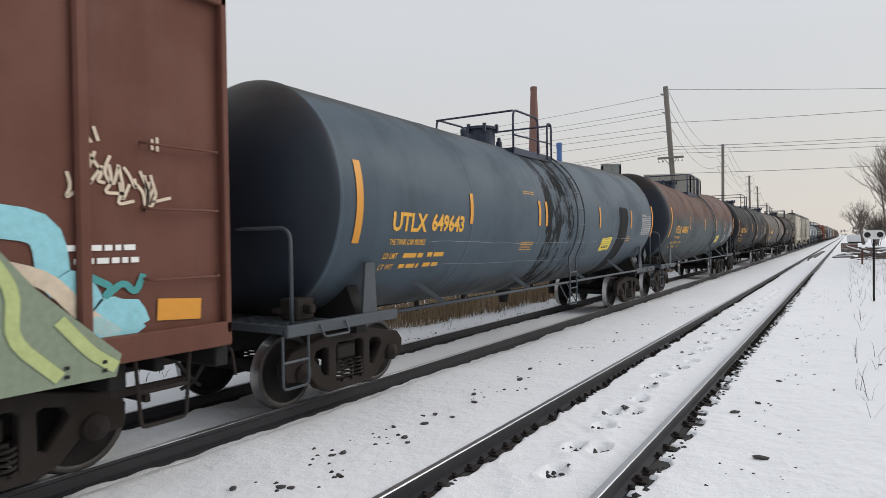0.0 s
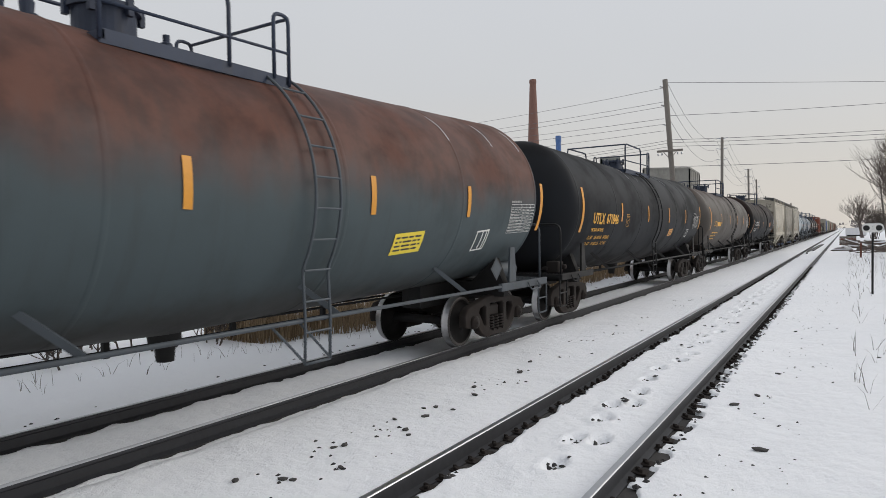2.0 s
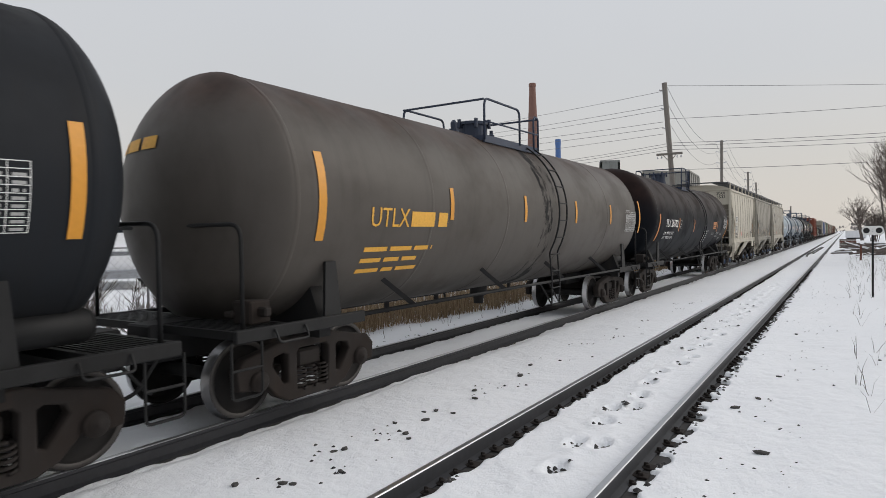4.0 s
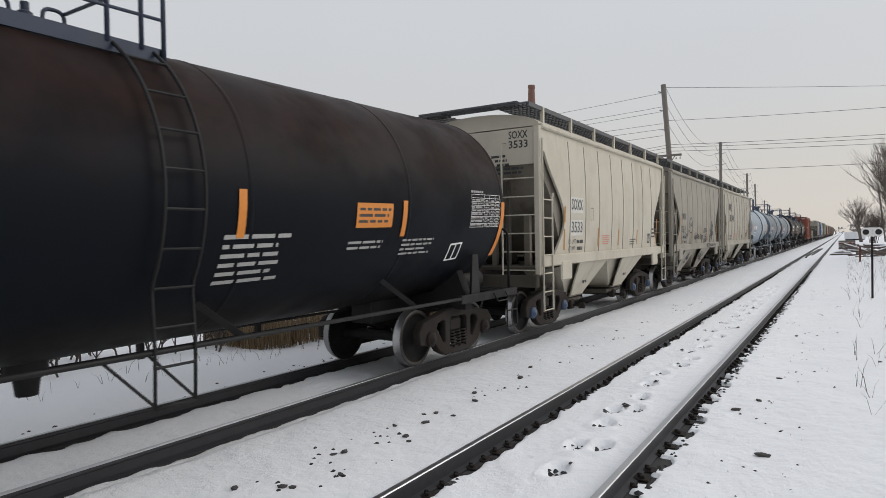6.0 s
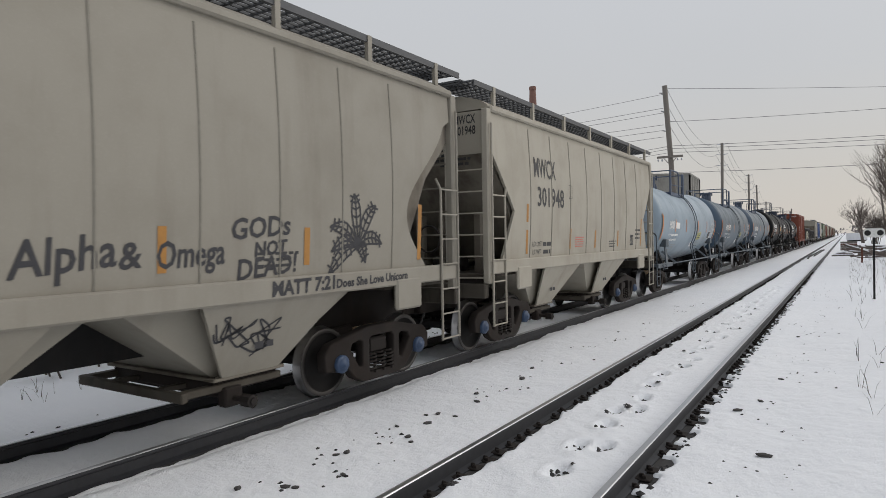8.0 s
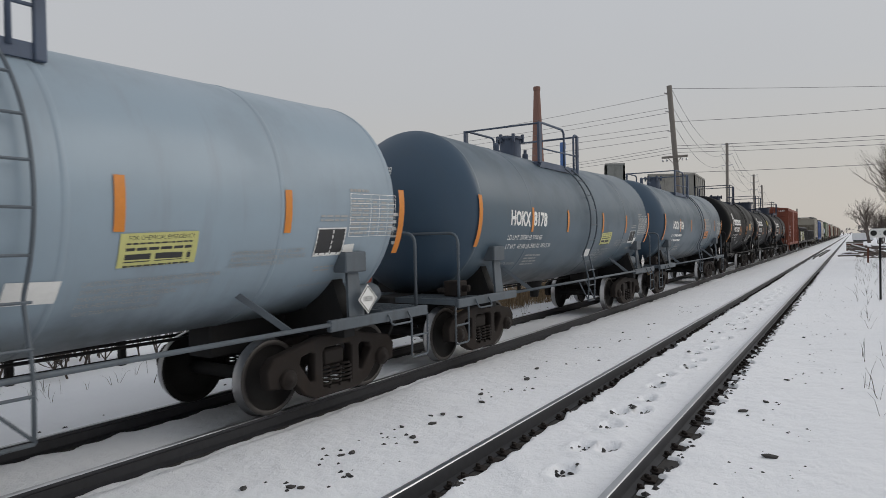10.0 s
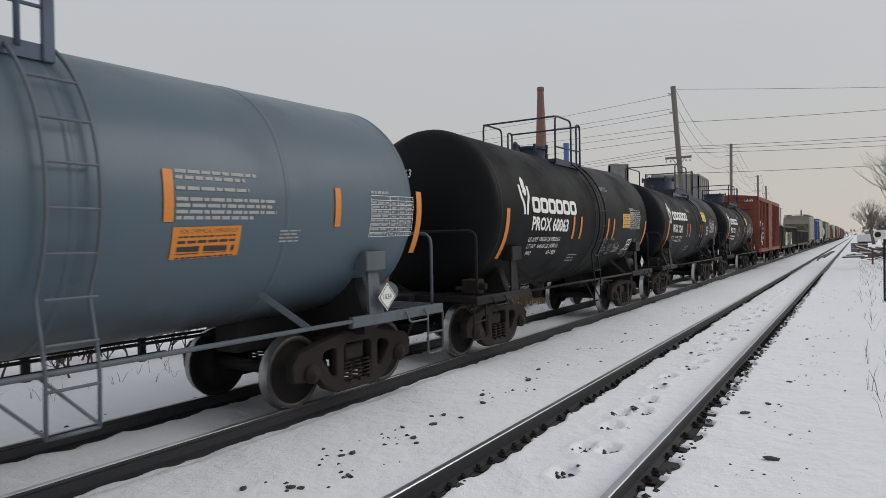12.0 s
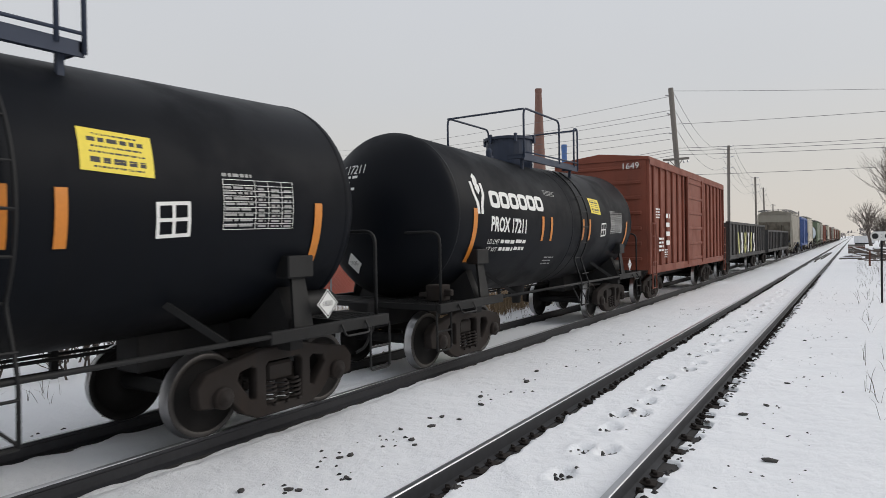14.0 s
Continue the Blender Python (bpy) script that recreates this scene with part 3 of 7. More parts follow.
# ---- tank cars ----
def tank_car(label, U, ht, R, zc, m_tank, m_frame, m_top=None, stripes=(), stripe_mat=None, manway=(0.0, 0.42, 0.45), deck=(-1.1, 1.2), ladder=0.6,
             seams=(), style=0, detail=True, end_low=2.25, saddle_box=False, rail_h=0.56, knuckle=5, m_head=None, lift=0.0, longer=0.0, rise=0.0):
    m_top = m_top or m_frame
    car = car_root("tank_car", label, U)
    hl = ht + 1.97
    yt = hl - 1.26 + longer
    dep = 0.58 if knuckle > 12 else 0.74
    slope = rise / yt
    prof = [(-(yt + dep * head_curve(r / 16, knuckle)), R * r / 16) for r in (0, 2, 4, 6, 8, 10, 11.5, 12.6, 13.5, 14.2, 14.7, 15.1, 15.4, 15.65, 15.85, 15.95, 16)]
    body = prof + [(0.0, R)] + [(-a, r) for a, r in reversed(prof)]
    tank = part("tank", spun(body, "Y", 72 if detail else 32, (0, 0, zc)), m_tank, car, smooth=True)
    for v in tank.data.vertices:
        v.co.z += slope * abs(v.co.y)
    # own head colour, partly paint and partly the shade on the end
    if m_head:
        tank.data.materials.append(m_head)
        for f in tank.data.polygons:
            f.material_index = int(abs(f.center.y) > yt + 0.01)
    for s in (*seams, -yt + 0.02, yt - 0.02):
        part("weld_band", spun([(s - 0.035, R), (s - 0.02, R + 0.006), (s + 0.02, R + 0.006), (s + 0.035, R)], "Y", 72 if detail else 32, (0, 0, zc + slope * abs(s))), m_tank, tank, smooth=True)
    for e in (-1, 1):
        y0, y1 = sorted((e * (ht - 1.3), e * (hl - 0.3)))
        part("stub_sill", boxes((-0.22, 0.22, y0, y1, 0.70, 1.14), bevel=0.02), M_IRON_BLACK, car)
        coupler(car, hl, e)
        # end deck: open grating between channels
        bm = bmesh.new()
        y0, y1 = sorted((e * (hl - 1.25), e * (hl - 0.48)))
        n = 12 if detail else 3
        for i in range(n):
            yy = y0 + (y1 - y0) * (i + 0.5) / n
            box(bm, -1.42, 1.42, yy - 0.012, yy + 0.012, 1.09, 1.13)
        box(bm, -1.42, 1.42, y0 - 0.02, y0 + 0.03, 1.04, 1.13)
        box(bm, -1.42, 1.42, y1 - 0.03, y1 + 0.02, 1.04, 1.13)
        tagged(part("end_deck", bm, m_frame, car), kind="stuff")
        ys0, ys1 = sorted((e * (ht - 0.55), e * (hl - 0.46)))
        for s in (-1, 1):
            xa, xb = sorted((s * 1.42, s * 1.50))
            part("side_channel", boxes((xa, xb, ys0, ys1, 1.00, 1.14), bevel=0.012), m_frame, car)
        # saddle between deck and shell: bolster coloured black for its shade, and a tapered leg at each side
        zl = 1.86 if saddle_box else 1.80
        hw = math.sqrt(R * R - (zc - zl) ** 2) + 0.01
        q = plate([(-1.30, 0.86), (1.30, 0.86), (1.30, 1.10), (1.10, zc - R * 0.60), (0.6, zc - R * 0.88), (-0.6, zc - R * 0.88), (-1.10, zc - R * 0.60), (-1.30, 1.10)], [], 0.10)
        q.transform(Matrix.Rotation(radians(90), 4, "X"))
        q.transform(Matrix.Translation((0, e * ht, 0)))
        part("body_bolster", q, M_IRON_BLACK, car)
        for s in (-1, 1):
            q = plate([(-0.16, 1.0), (0.16, 1.0), (0.09, zl), (-0.09, zl)], [], 0.02)
            q.transform(FLAT_TO_SIDE)
            for v in q.vertices:
                k = (v.co.z - 1.0) / (zl - 1.0)
                v.co.x += s * (1.43 + (hw - 1.43) * k)
                v.co.y += e * ht
            part("saddle_leg", q, m_frame, car)
            if saddle_box:
                x0, x1 = sorted((s * (hw - 0.12), s * (hw + 0.10)))
                part("saddle_box", boxes((x0, x1, e * ht - 0.20, e * ht + 0.20, zl - 0.16, zl + 0.10), bevel=0.015), m_frame, car)
        if detail:
            yb = e * (hl - 0.62)
            part("end_railing", tubes(rounded([(1.40, yb, 1.12), (1.40, yb, end_low), (-1.40, yb, end_low), (-1.40, yb, 1.12)], 0.18, 5), r=0.024), m_frame, car, smooth=True)
            for s in (-1, 1):
                part("corner_step", tubes(rounded([(s * 1.46, yb - 0.2, 1.02), (s * 1.46, yb - 0.2, 0.42), (s * 1.46, yb + 0.2, 0.42), (s * 1.46, yb + 0.2, 1.02)], 0.06, 3), [(s * 1.46, yb - 0.2, 0.72), (s * 1.46, yb + 0.2, 0.72)], r=0.016, sides=6), m_frame, car)
            part("grab_iron", tubes(rounded([(1.51, e * (ht + 0.55), 1.10), (1.58, e * (ht + 0.55), 0.96), (1.58, e * (ht + 1.0), 0.96), (1.51, e * (ht + 1.0), 1.10)], 0.05, 3), r=0.014, sides=6), m_frame, car)
    # handrail pipe along both sides, on slanting brackets
    for s in (-1, 1):
        part("side_pipe", tubes([(s * 1.47, -ht + 0.5, 1.09), (s * 1.47, ht - 0.5, 1.09)], r=0.027), m_frame, car, smooth=True)
        n = 4 if ht > 5 else 2
        if detail:
            for i in range(n):
                yy = -ht * 0.72 + 1.44 * ht * i / (n - 1)
                zz = zc - R * 0.72
                xx = math.sqrt(R * R - (zc - zz) ** 2)
                ob = part("bracket", boxes((-0.02, 0.02, -0.035, 0.035, 0, 1.0)), m_frame, car)
                a, c = Vector((s * (xx - 0.02), yy - 0.38, zz + 0.12)), Vector((s * 1.46, yy, 1.10))
                ob.matrix_local = Matrix.Translation(a) @ (c - a).to_track_quat("Z", "Y").to_matrix().to_4x4() @ Matrix.Diagonal((1, 1, (c - a).length, 1))
    # brake rods and hangers under the shell
    if detail:
        runs = [[(-1.0, -ht + 0.8, 0.86), (-1.0, ht - 0.8, 0.86)], [(-1.0, -ht + 0.9, 0.66), (-1.0, ht - 1.5, 0.66)], [(-0.3, -ht + 0.6, 0.92), (-0.3, ht - 0.6, 0.92)]]
        part("brake_rod", tubes(*runs, r=0.022, sides=6), M_IRON_BLACK, car)
        for i in range(5):
            yy = -ht * 0.6 + 1.2 * ht * i / 4
            part("hanger", boxes((-1.04, -0.97, yy - 0.04, yy + 0.04, 0.58, zc - R * 0.72)), M_IRON_BLACK, car)
        part("outlet_valve", spun([(0.62, 0), (0.62, 0.10), (0.78, 0.12), (0.82, 0.19), (0.95, 0.19), (zc - R + 0.05, 0.22)], "Z", 16, (0, 0.15, 0)), M_IRON_BLACK, car, smooth=True)
        part("brake_cylinder", spun([(0, 0), (0, 0.14), (0.05, 0.16), (0.65, 0.16), (0.72, 0.13), (0.75, 0)], "Y", 18, (0.95, hl - 1.75, 1.34)), m_frame, car, smooth=True)
        part("brake_valve", boxes((0.95, 1.25, -hl + 0.85, -hl + 1.15, 1.14, 1.40), (1.05, 1.38, -hl + 0.95, -hl + 1.05, 1.22, 1.33), (0.85, 1.0, -hl + 0.8, -hl + 1.2, 1.2, 1.28), bevel=0.02), M_IRON, car)
    # top fittings
    zt = zc + R
    my, mr, mh = manway
    mw = part("manway", spun([(zt - 0.12, mr), (zt + mh - 0.06, mr), (zt + mh - 0.06, mr + 0.05), (zt + mh, mr + 0.05), (zt + mh, mr - 0.02), (zt + mh + 0.04, 0)], "Z", 28, (0, my, 0)), m_top, car, smooth=False)
    if detail:
        for k in range(6):
            a = math.pi / 3 * k + 0.2
            part("lid_bolt", boxes((math.cos(a) * (mr + 0.05) - 0.03, math.cos(a) * (mr + 0.05) + 0.03, my + math.sin(a) * (mr + 0.05) - 0.03, my + math.sin(a) * (mr + 0.05) + 0.03, zt + mh - 0.14, zt + mh + 0.05)), m_top, mw)
        part("valve", spun([(zt - 0.05, 0.10), (zt + 0.12, 0.10), (zt + 0.12, 0.06), (zt + 0.24, 0.07), (zt + 0.30, 0.03), (zt + 0.30, 0)], "Z", 12, (0, my - mr - 0.45, 0)), m_top, car)
        part("valve", spun([(zt - 0.05, 0.07), (zt + 0.16, 0.07), (zt + 0.18, 0.04), (zt + 0.26, 0.04), (zt + 0.26, 0)], "Z", 12, (0.1, my + mr + 0.35, 0)), m_top, car)
    d0, d1 = deck
    xo = 0.95
    zo = zc + math.sqrt(R * R - 0.85 * 0.85) + 0.06 + lift
    zr = zt + rail_h
    for s in (-1, 1):
        xa, xb = sorted((s * 0.55, s * xo))
        n = 6 if detail else 2
        bars_ = [(xa + (xb - xa) * (i + 0.5) / n - 0.014, xa + (xb - xa) * (i + 0.5) / n + 0.014, d0, d1, zo, zo + 0.035) for i in range(n)]
        xe0, xe1 = sorted((s * (xo - 0.03), s * xo))
        deck_ = tagged(part("top_platform", boxes(*bars_, (xa, xb, d1 - 0.05, d1, zo - 0.05, zo + 0.04), (xa, xb, d0, d0 + 0.05, zo - 0.05, zo + 0.04), (xe0, xe1, d0, d1, zo - 0.09, zo + 0.05)), m_top, car), kind="stuff")
        for yy in (d0 + 0.2, d1 - 0.15):
            part("platform_foot", boxes((s * 0.8 - 0.03, s * 0.8 + 0.03, yy - 0.03, yy + 0.03, zc + math.sqrt(R * R - 0.8 * 0.8) - 0.03, zo)), m_top, deck_)
        bend = d0 + 0.62 * (d1 - d0)
        rr = 0.024 if style != 1 else 0.028
        sd = 8 if detail else 4
        # corner post, top rail that bends down, mid rail, hoop at the ladder
        part("railing", tubes(rounded([(s * xo, d0, zo - 0.05), (s * xo, d0, zr), (s * xo, bend, zr), (s * xo, bend, zo)], 0.16, 4), r=rr, sides=sd), m_top, car, smooth=True)
        part("railing", tubes(rounded([(s * xo, d1 - 0.24, zo), (s * xo, d1 - 0.24, zr - 0.03), (s * xo, d1, zr - 0.03), (s * xo, d1, zo - 0.06)], 0.10, 4), r=rr, sides=sd), m_top, car, smooth=True)
        part("mid_rail", tubes([(s * xo, d0, zt + 0.12), (s * xo, d1, zt + 0.16)], r=0.018, sides=sd), m_top, car, smooth=True)
        if style == 1:
            part("railing_post", boxes((s * xo - 0.03, s * xo + 0.03, d0 - 0.07, d0 + 0.07, zo, zr), bevel=0.01), m_top, car)
            part("railing_post", boxes((s * xo - 0.03, s * xo + 0.03, d1 - 0.05, d1 + 0.05, zo - 0.1, zr - 0.03), bevel=0.01), m_top, car)
    part("end_rail", tubes(rounded([(-xo, d0, zr - 0.02), (xo, d0, zr - 0.02)], 0.1), r=0.022), m_top, car)
    part("end_rail", tubes(rounded([(-xo, d0, zt + 0.15), (-xo + 0.5, d0, zt + 0.15), (-xo + 0.55, d0, zt - 0.1)], 0.14, 4), r=0.02), m_top, car)
    part("end_rail", tubes([(-xo, d1, zr - 0.05), (xo, d1, zr - 0.05)], r=0.022), m_top, car)
    if detail:
        # ladder that follows the shell from the deck to below the sill
        for s in (1, -1):
            bm = bmesh.new()
            arc = []
            for i in range(19):
                a = radians(58 - 100 * i / 18)
                arc.append((s * (R + 0.10) * math.cos(a), zc + (R + 0.10) * math.sin(a)))
            arc = [p for p in arc if p[1] > zc - R * 0.55]
            arc += [(s * 1.50, 1.1), (s * 1.48, 0.58)]
            for yy in (ladder, ladder + 0.42):
                tube(bm, rounded([(x, yy, z) for x, z in arc], 0.1, 2), 0.019, 6)
            tube(bm, [(s * 1.48, ladder, 0.58), (s * 1.48, ladder + 0.42, 0.58)], 0.019, 6)
            for q in (0, 0.42):
                part("ladder_brace", tubes([(s * 1.48, ladder + q, 0.60), (s * 1.42, ladder + q - 0.45, 1.08)], r=0.016, sides=6), m_frame, car)
            lad = part("ladder", bm, m_frame, car, smooth=True)
            z = 0.95
            while z < zc + R * 0.84:
                if z > zc - R * 0.55:
                    x = math.sqrt((R + 0.10) ** 2 - (z - zc) ** 2)
                else:
                    x = 1.50
                part("rung", tubes([(s * x, ladder, z), (s * x, ladder + 0.42, z)], r=0.014, sides=6), m_frame, lad)
                z += 0.36
    for k, (y, z0, z1, w) in enumerate(stripes):
        part("reflector", wrapped(sheet(w, z1 - z0), y, (z0 + z1) / 2, R, zc, 0.012, 0.0, slope), stripe_mat or M_YELLOW, tank)
    trucks(car, ht, CAP, detail)
    car["R"], car["zc"], car["yt"], car["dep"], car["knuckle"], car["slope"] = R, zc, yt, dep, knuckle, slope
    return car, tank


def mark(car, tank, me, y, z, material, name="lettering", tilt=0.0):
    fine = me.name.startswith("bars")
    p = part(name, wrapped(me, y, z, car["R"], car["zc"], 0.007, tilt, car["slope"]), material, tank)
    return tagged(p, kind="stuff") if fine else p


def head_mark(car, tank, me, x, z, material, name="lettering"):
    return part(name, on_head(me, x, z, car["R"], car["zc"] + car["slope"] * (car["yt"] + 0.3), -car["yt"], car["dep"], car["knuckle"]), material, tank)


def info_panel(car, tank, y, z, w, h, material, cols=(-0.18, 0.0, 0.16, 0.34), rows=9):
    lines = [k / rows - 0.5 for k in range(1, rows)]
    p = mark(car, tank, frame_bars(w, h, 0.0065, (-0.07, 0.12, 0.32), lines), y, z, material, "data_panel")
    tagged(p, kind="stuff")
    for i, (c, f) in enumerate(((-0.29, 0.38), (0.025, 0.11), (0.22, 0.12), (0.41, 0.11))):
        tagged(mark(car, tank, bars(w * f, h * 0.86, rows - 1, 0.92, i + 3, 0.42), y + c * w, z - h * 0.055, M_LETTER_DIM, "data_panel"), kind="stuff")
    mark(car, tank, bars(w * 0.4, 0.04, 1, 1, 4, 0.9), y - w * 0.3, z + h * 0.5 + 0.035, M_LETTER_DIM)


def placard(car, tank_part, x, y, z, size, text="", material=None):
    """Diamond placard on a side post."""
    me = sheet(size, size)
    me.transform(Matrix.Rotation(radians(45), 4, "Z"))
    p = part("placard", on_wall(me, x, y, z), material or M_SIGNWHITE, car, "white diamond hazard placard")
    part("placard_border", on_wall(frame_bars(size * 0.9, size * 0.9, 0.012), x + 0.004, y, z, 45), M_LETTER_K, p)
    if text:
        part("lettering", on_wall(lettering(text, size * 0.26), x + 0.004, y, z), M_LETTER_K, p)
    return p


# ---- covered hoppers ----
FLANGE_BOLT = mesh_of(spun([(0, 0), (0, 0.016), (0.02, 0.016), (0.02, 0)], "Z", 6), "flange_bolt")
FLANGE_BOLT.materials.append(M_HOPEND)


def bulge(z):
    k = max(0.0, min(1.0, (z - 1.66) / 2.6))
    return 1.49 + 0.055 * math.sin(math.pi * k)


def hopper_car(label, U, ht, m_body, m_end, sharp=False, detail=True):
    car = car_root("covered_hopper_car", label, U)
    hl = ht + 1.97
    yl = hl - 0.67
    zs, zt = 1.68, 4.36
    # inner body with sloping ends; m_end carries their shade as well as grime
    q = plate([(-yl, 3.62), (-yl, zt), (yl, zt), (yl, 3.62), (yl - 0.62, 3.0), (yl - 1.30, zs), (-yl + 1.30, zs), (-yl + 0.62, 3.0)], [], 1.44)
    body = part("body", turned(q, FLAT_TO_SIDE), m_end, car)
    for e in (-1, 1):
        part("end_sheet", boxes((-1.44, 1.44, *sorted((e * yl, e * (yl + 0.008))), 3.60, zt)), m_body, body)
    # side sheets, their ends cut in a long curve
    for s in (-1, 1):
        bm = bmesh.new()
        nz, ny = 26, 40
        rows = []
        for i in range(nz + 1):
            k = i / nz
            z = zs + (zt - 0.02 - zs) * k
            if sharp:
                inset = 0.05 if z > 3.6 else (0.05 + (3.6 - z) * 0.85 if z > 2.6 else 0.90 - (2.6 - z) * 0.5)
            else:
                inset = 0.04 if z > 3.92 else 0.04 + 1.20 * math.exp(-((z - 2.45) / 1.0) ** 2)
            e = yl - inset
            rows.append([bm.verts.new((s * bulge(z), -e + 2 * e * j / ny, z)) for j in range(ny + 1)])
        for a, b in zip(rows, rows[1:]):
            for j in range(ny):
                bm.faces.new((a[j], a[j + 1], b[j + 1], b[j]) if s > 0 else (a[j], b[j], b[j + 1], a[j + 1]))
        r = bmesh.ops.extrude_face_region(bm, geom=bm.faces[:])
        for v in [g for g in r["geom"] if isinstance(g, bmesh.types.BMVert)]:
            v.co.x -= s * 0.05
        sh = part("side_sheet", bm, m_body, car, smooth=False)
        n = 9
        for i in range(1, n):
            y = -yl + 0.55 + (2 * yl - 1.1) * i / n
            part("panel_seam", tubes([(s * (bulge(z) + 0.001), y, z) for z in (1.70, 2.1, 2.5, 3.0, 3.5, 4.0, 4.22)], r=0.013, sides=5), M_GROOVE, sh)
        x0, x1 = sorted((s * 1.42, s * 1.56))
        part("side_sill", boxes((x0, x1, -yl - 0.1, yl + 0.1, 1.46, 1.70), bevel=0.02), m_body, car)
        x0, x1 = sorted((s * 1.38, s * 1.56))
        part("roof_rail", boxes((x0, x1, -yl, yl, zt - 0.04, zt + 0.06), bevel=0.025), m_body, car)
    # roof
    bm = bmesh.new()
    prof = [(1.5 * math.cos(a), zt + 0.02 + 0.34 * math.sin(a)) for a in [math.pi * i / 14 for i in range(15)]]
    ra = [bm.verts.new((x, -yl, z)) for x, z in prof]
    rb = [bm.verts.new((x, yl, z)) for x, z in prof]
    for i in range(14):
        bm.faces.new((ra[i], ra[i + 1], rb[i + 1], rb[i]))
    bm.faces.new(ra[::-1])
    bm.faces.new(rb)
    part("roof", bm, m_body, car)
    part("roof_hatch", boxes((-0.35, 0.35, -yl + 0.8, yl - 0.8, zt + 0.34, zt + 0.40), bevel=0.03), m_body, car)
    # running boards along both roof edges on brackets
    for s in (-1, 1):
        bm = bmesh.new()
        n = 9 if detail else 3
        xa, xb = sorted((s * 0.62, s * 1.44))
        for i in range(n):
            x = xa + (xb - xa) * (i + 0.5) / n
            box(bm, x - 0.012, x + 0.012, -yl - 0.40, yl + 0.40, zt + 0.40, zt + 0.43)
        m = int(yl * 2 / 0.18) if detail else 8
        for i in range(m + 1):
            y = -yl - 0.40 + (2 * yl + 0.8) * i / m
            box(bm, xa, xb, y - 0.01, y + 0.01, zt + 0.405, zt + 0.44)
        xe = s * 1.44
        box(bm, xe - 0.015, xe + 0.015, -yl - 0.40, yl + 0.40, zt + 0.35, zt + 0.44)
        rb_ = part("running_board", bm, M_GALV, car)
        k = 7
        for i in range(k):
            y = -yl + 0.3 + (2 * yl - 0.6) * i / (k - 1)
            part("board_bracket", boxes((xe - 0.03, xe + 0.03, y - 0.04, y + 0.04, zt + 0.02, zt + 0.44)), m_body, rb_)
    for e in (-1, 1):
        y0, y1 = sorted((e * (yl - 0.05), e * (yl + 0.44)))
        part("end_walk", boxes(*[(-1.2, 1.2, y0 + (y1 - y0) * (i + 0.2) / 9, y0 + (y1 - y0) * (i + 0.5) / 9, zt + 0.44, zt + 0.475) for i in range(9)]), M_GALV, car)
        # end frame: bolster bulkhead, posts and end sill
        part("end_sill", boxes((-1.5, 1.5, *sorted((e * (yl + 0.08), e * (yl + 0.22))), 1.05, 1.30), bevel=0.02), M_HOPEND, car)
        part("end_floor", boxes((-1.4, 1.4, *sorted((e * (yl - 1.6), e * (yl + 0.1))), 1.40, 1.46)), M_HOPEND, car)
        part("stub_sill", boxes((-0.24, 0.24, *sorted((e * (ht - 1.2), e * (hl - 0.3))), 0.74, 1.42), bevel=0.02), M_IRON, car)
        coupler(car, hl, e)
        for s in (-1, 1):
            x0, x1 = sorted((s * 1.42, s * 1.54))
            part("corner_post", boxes((x0, x1, *sorted((e * (yl - 0.02), e * (yl + 0.14))), 1.30, zt), bevel=0.015), m_body, car)
            xo = s * 0.62
            part("end_post", boxes((xo - 0.04, xo + 0.04, *sorted((e * (yl - 0.36), e * (yl - 0.24))), 1.44, 3.30), bevel=0.01), M_HOPEND, car)
            # side ladder at the corner
            ys = (e * (yl + 0.06), e * (yl - 0.42))
            low = 0.55
            bm = bmesh.new()
            tube(bm, [(s * 1.58, ys[0], low), (s * 1.58, ys[0], 4.1)], 0.02, 6)
            tube(bm, rounded([(s * 1.58, ys[1], low), (s * 1.58, ys[1], 2.85), (s * 1.56, ys[1] - e * 0.1, 3.0)], 0.05, 2), 0.02, 6)
            ld = part("ladder", bm, m_body, car)
            if detail:
                for z in [low + 0.02 + 0.38 * i for i in range(7)]:
                    part("rung", tubes([(s * 1.58, ys[0], z), (s * 1.58, ys[1], z)], r=0.014, sides=6), m_body, ld)
                bm = bmesh.new()
                for x in (s * 0.72,):
                    tube(bm, [(x, e * (yl + 0.2), 1.3), (x, e * (yl + 0.2), 4.05), (x, e * (yl - 0.02), 4.08)], 0.02, 6)
                l2 = part("end_ladder", bm, m_body, car)
                for z in [1.4 + 0.38 * i for i in range(6)]:
                    part("rung", tubes([(s * 0.72, e * (yl + 0.2), z), (s * 1.50, e * (yl + 0.12), z)], r=0.014, sides=6), m_body, l2)
        # plate for jacking
        for s in (-1, 1):
            x0, x1 = sorted((s * 1.50, s * 1.58))
            part("jack_pad", boxes((x0, x1, *sorted((e * (ht - 0.25), e * (ht + 0.35))), 1.12, 1.56), bevel=0.03), m_body, car)
        for xq, wq in ((-0.35, 0.09), (0.15, 0.06), (0.95, 0.07)):
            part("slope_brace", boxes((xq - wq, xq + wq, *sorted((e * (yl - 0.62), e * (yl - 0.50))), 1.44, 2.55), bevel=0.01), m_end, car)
        part("brake_box", boxes((-1.1, -0.55, *sorted((e * (yl - 0.5), e * (yl - 0.1))), 1.45, 2.0), bevel=0.04), M_IRON_BLACK, car)
        part("air_tank", spun([(-0.35, 0), (-0.33, 0.14), (0.33, 0.14), (0.35, 0)], "X", 14, (0.2, e * (yl - 0.75), 1.62)), M_IRON, car, smooth=True)
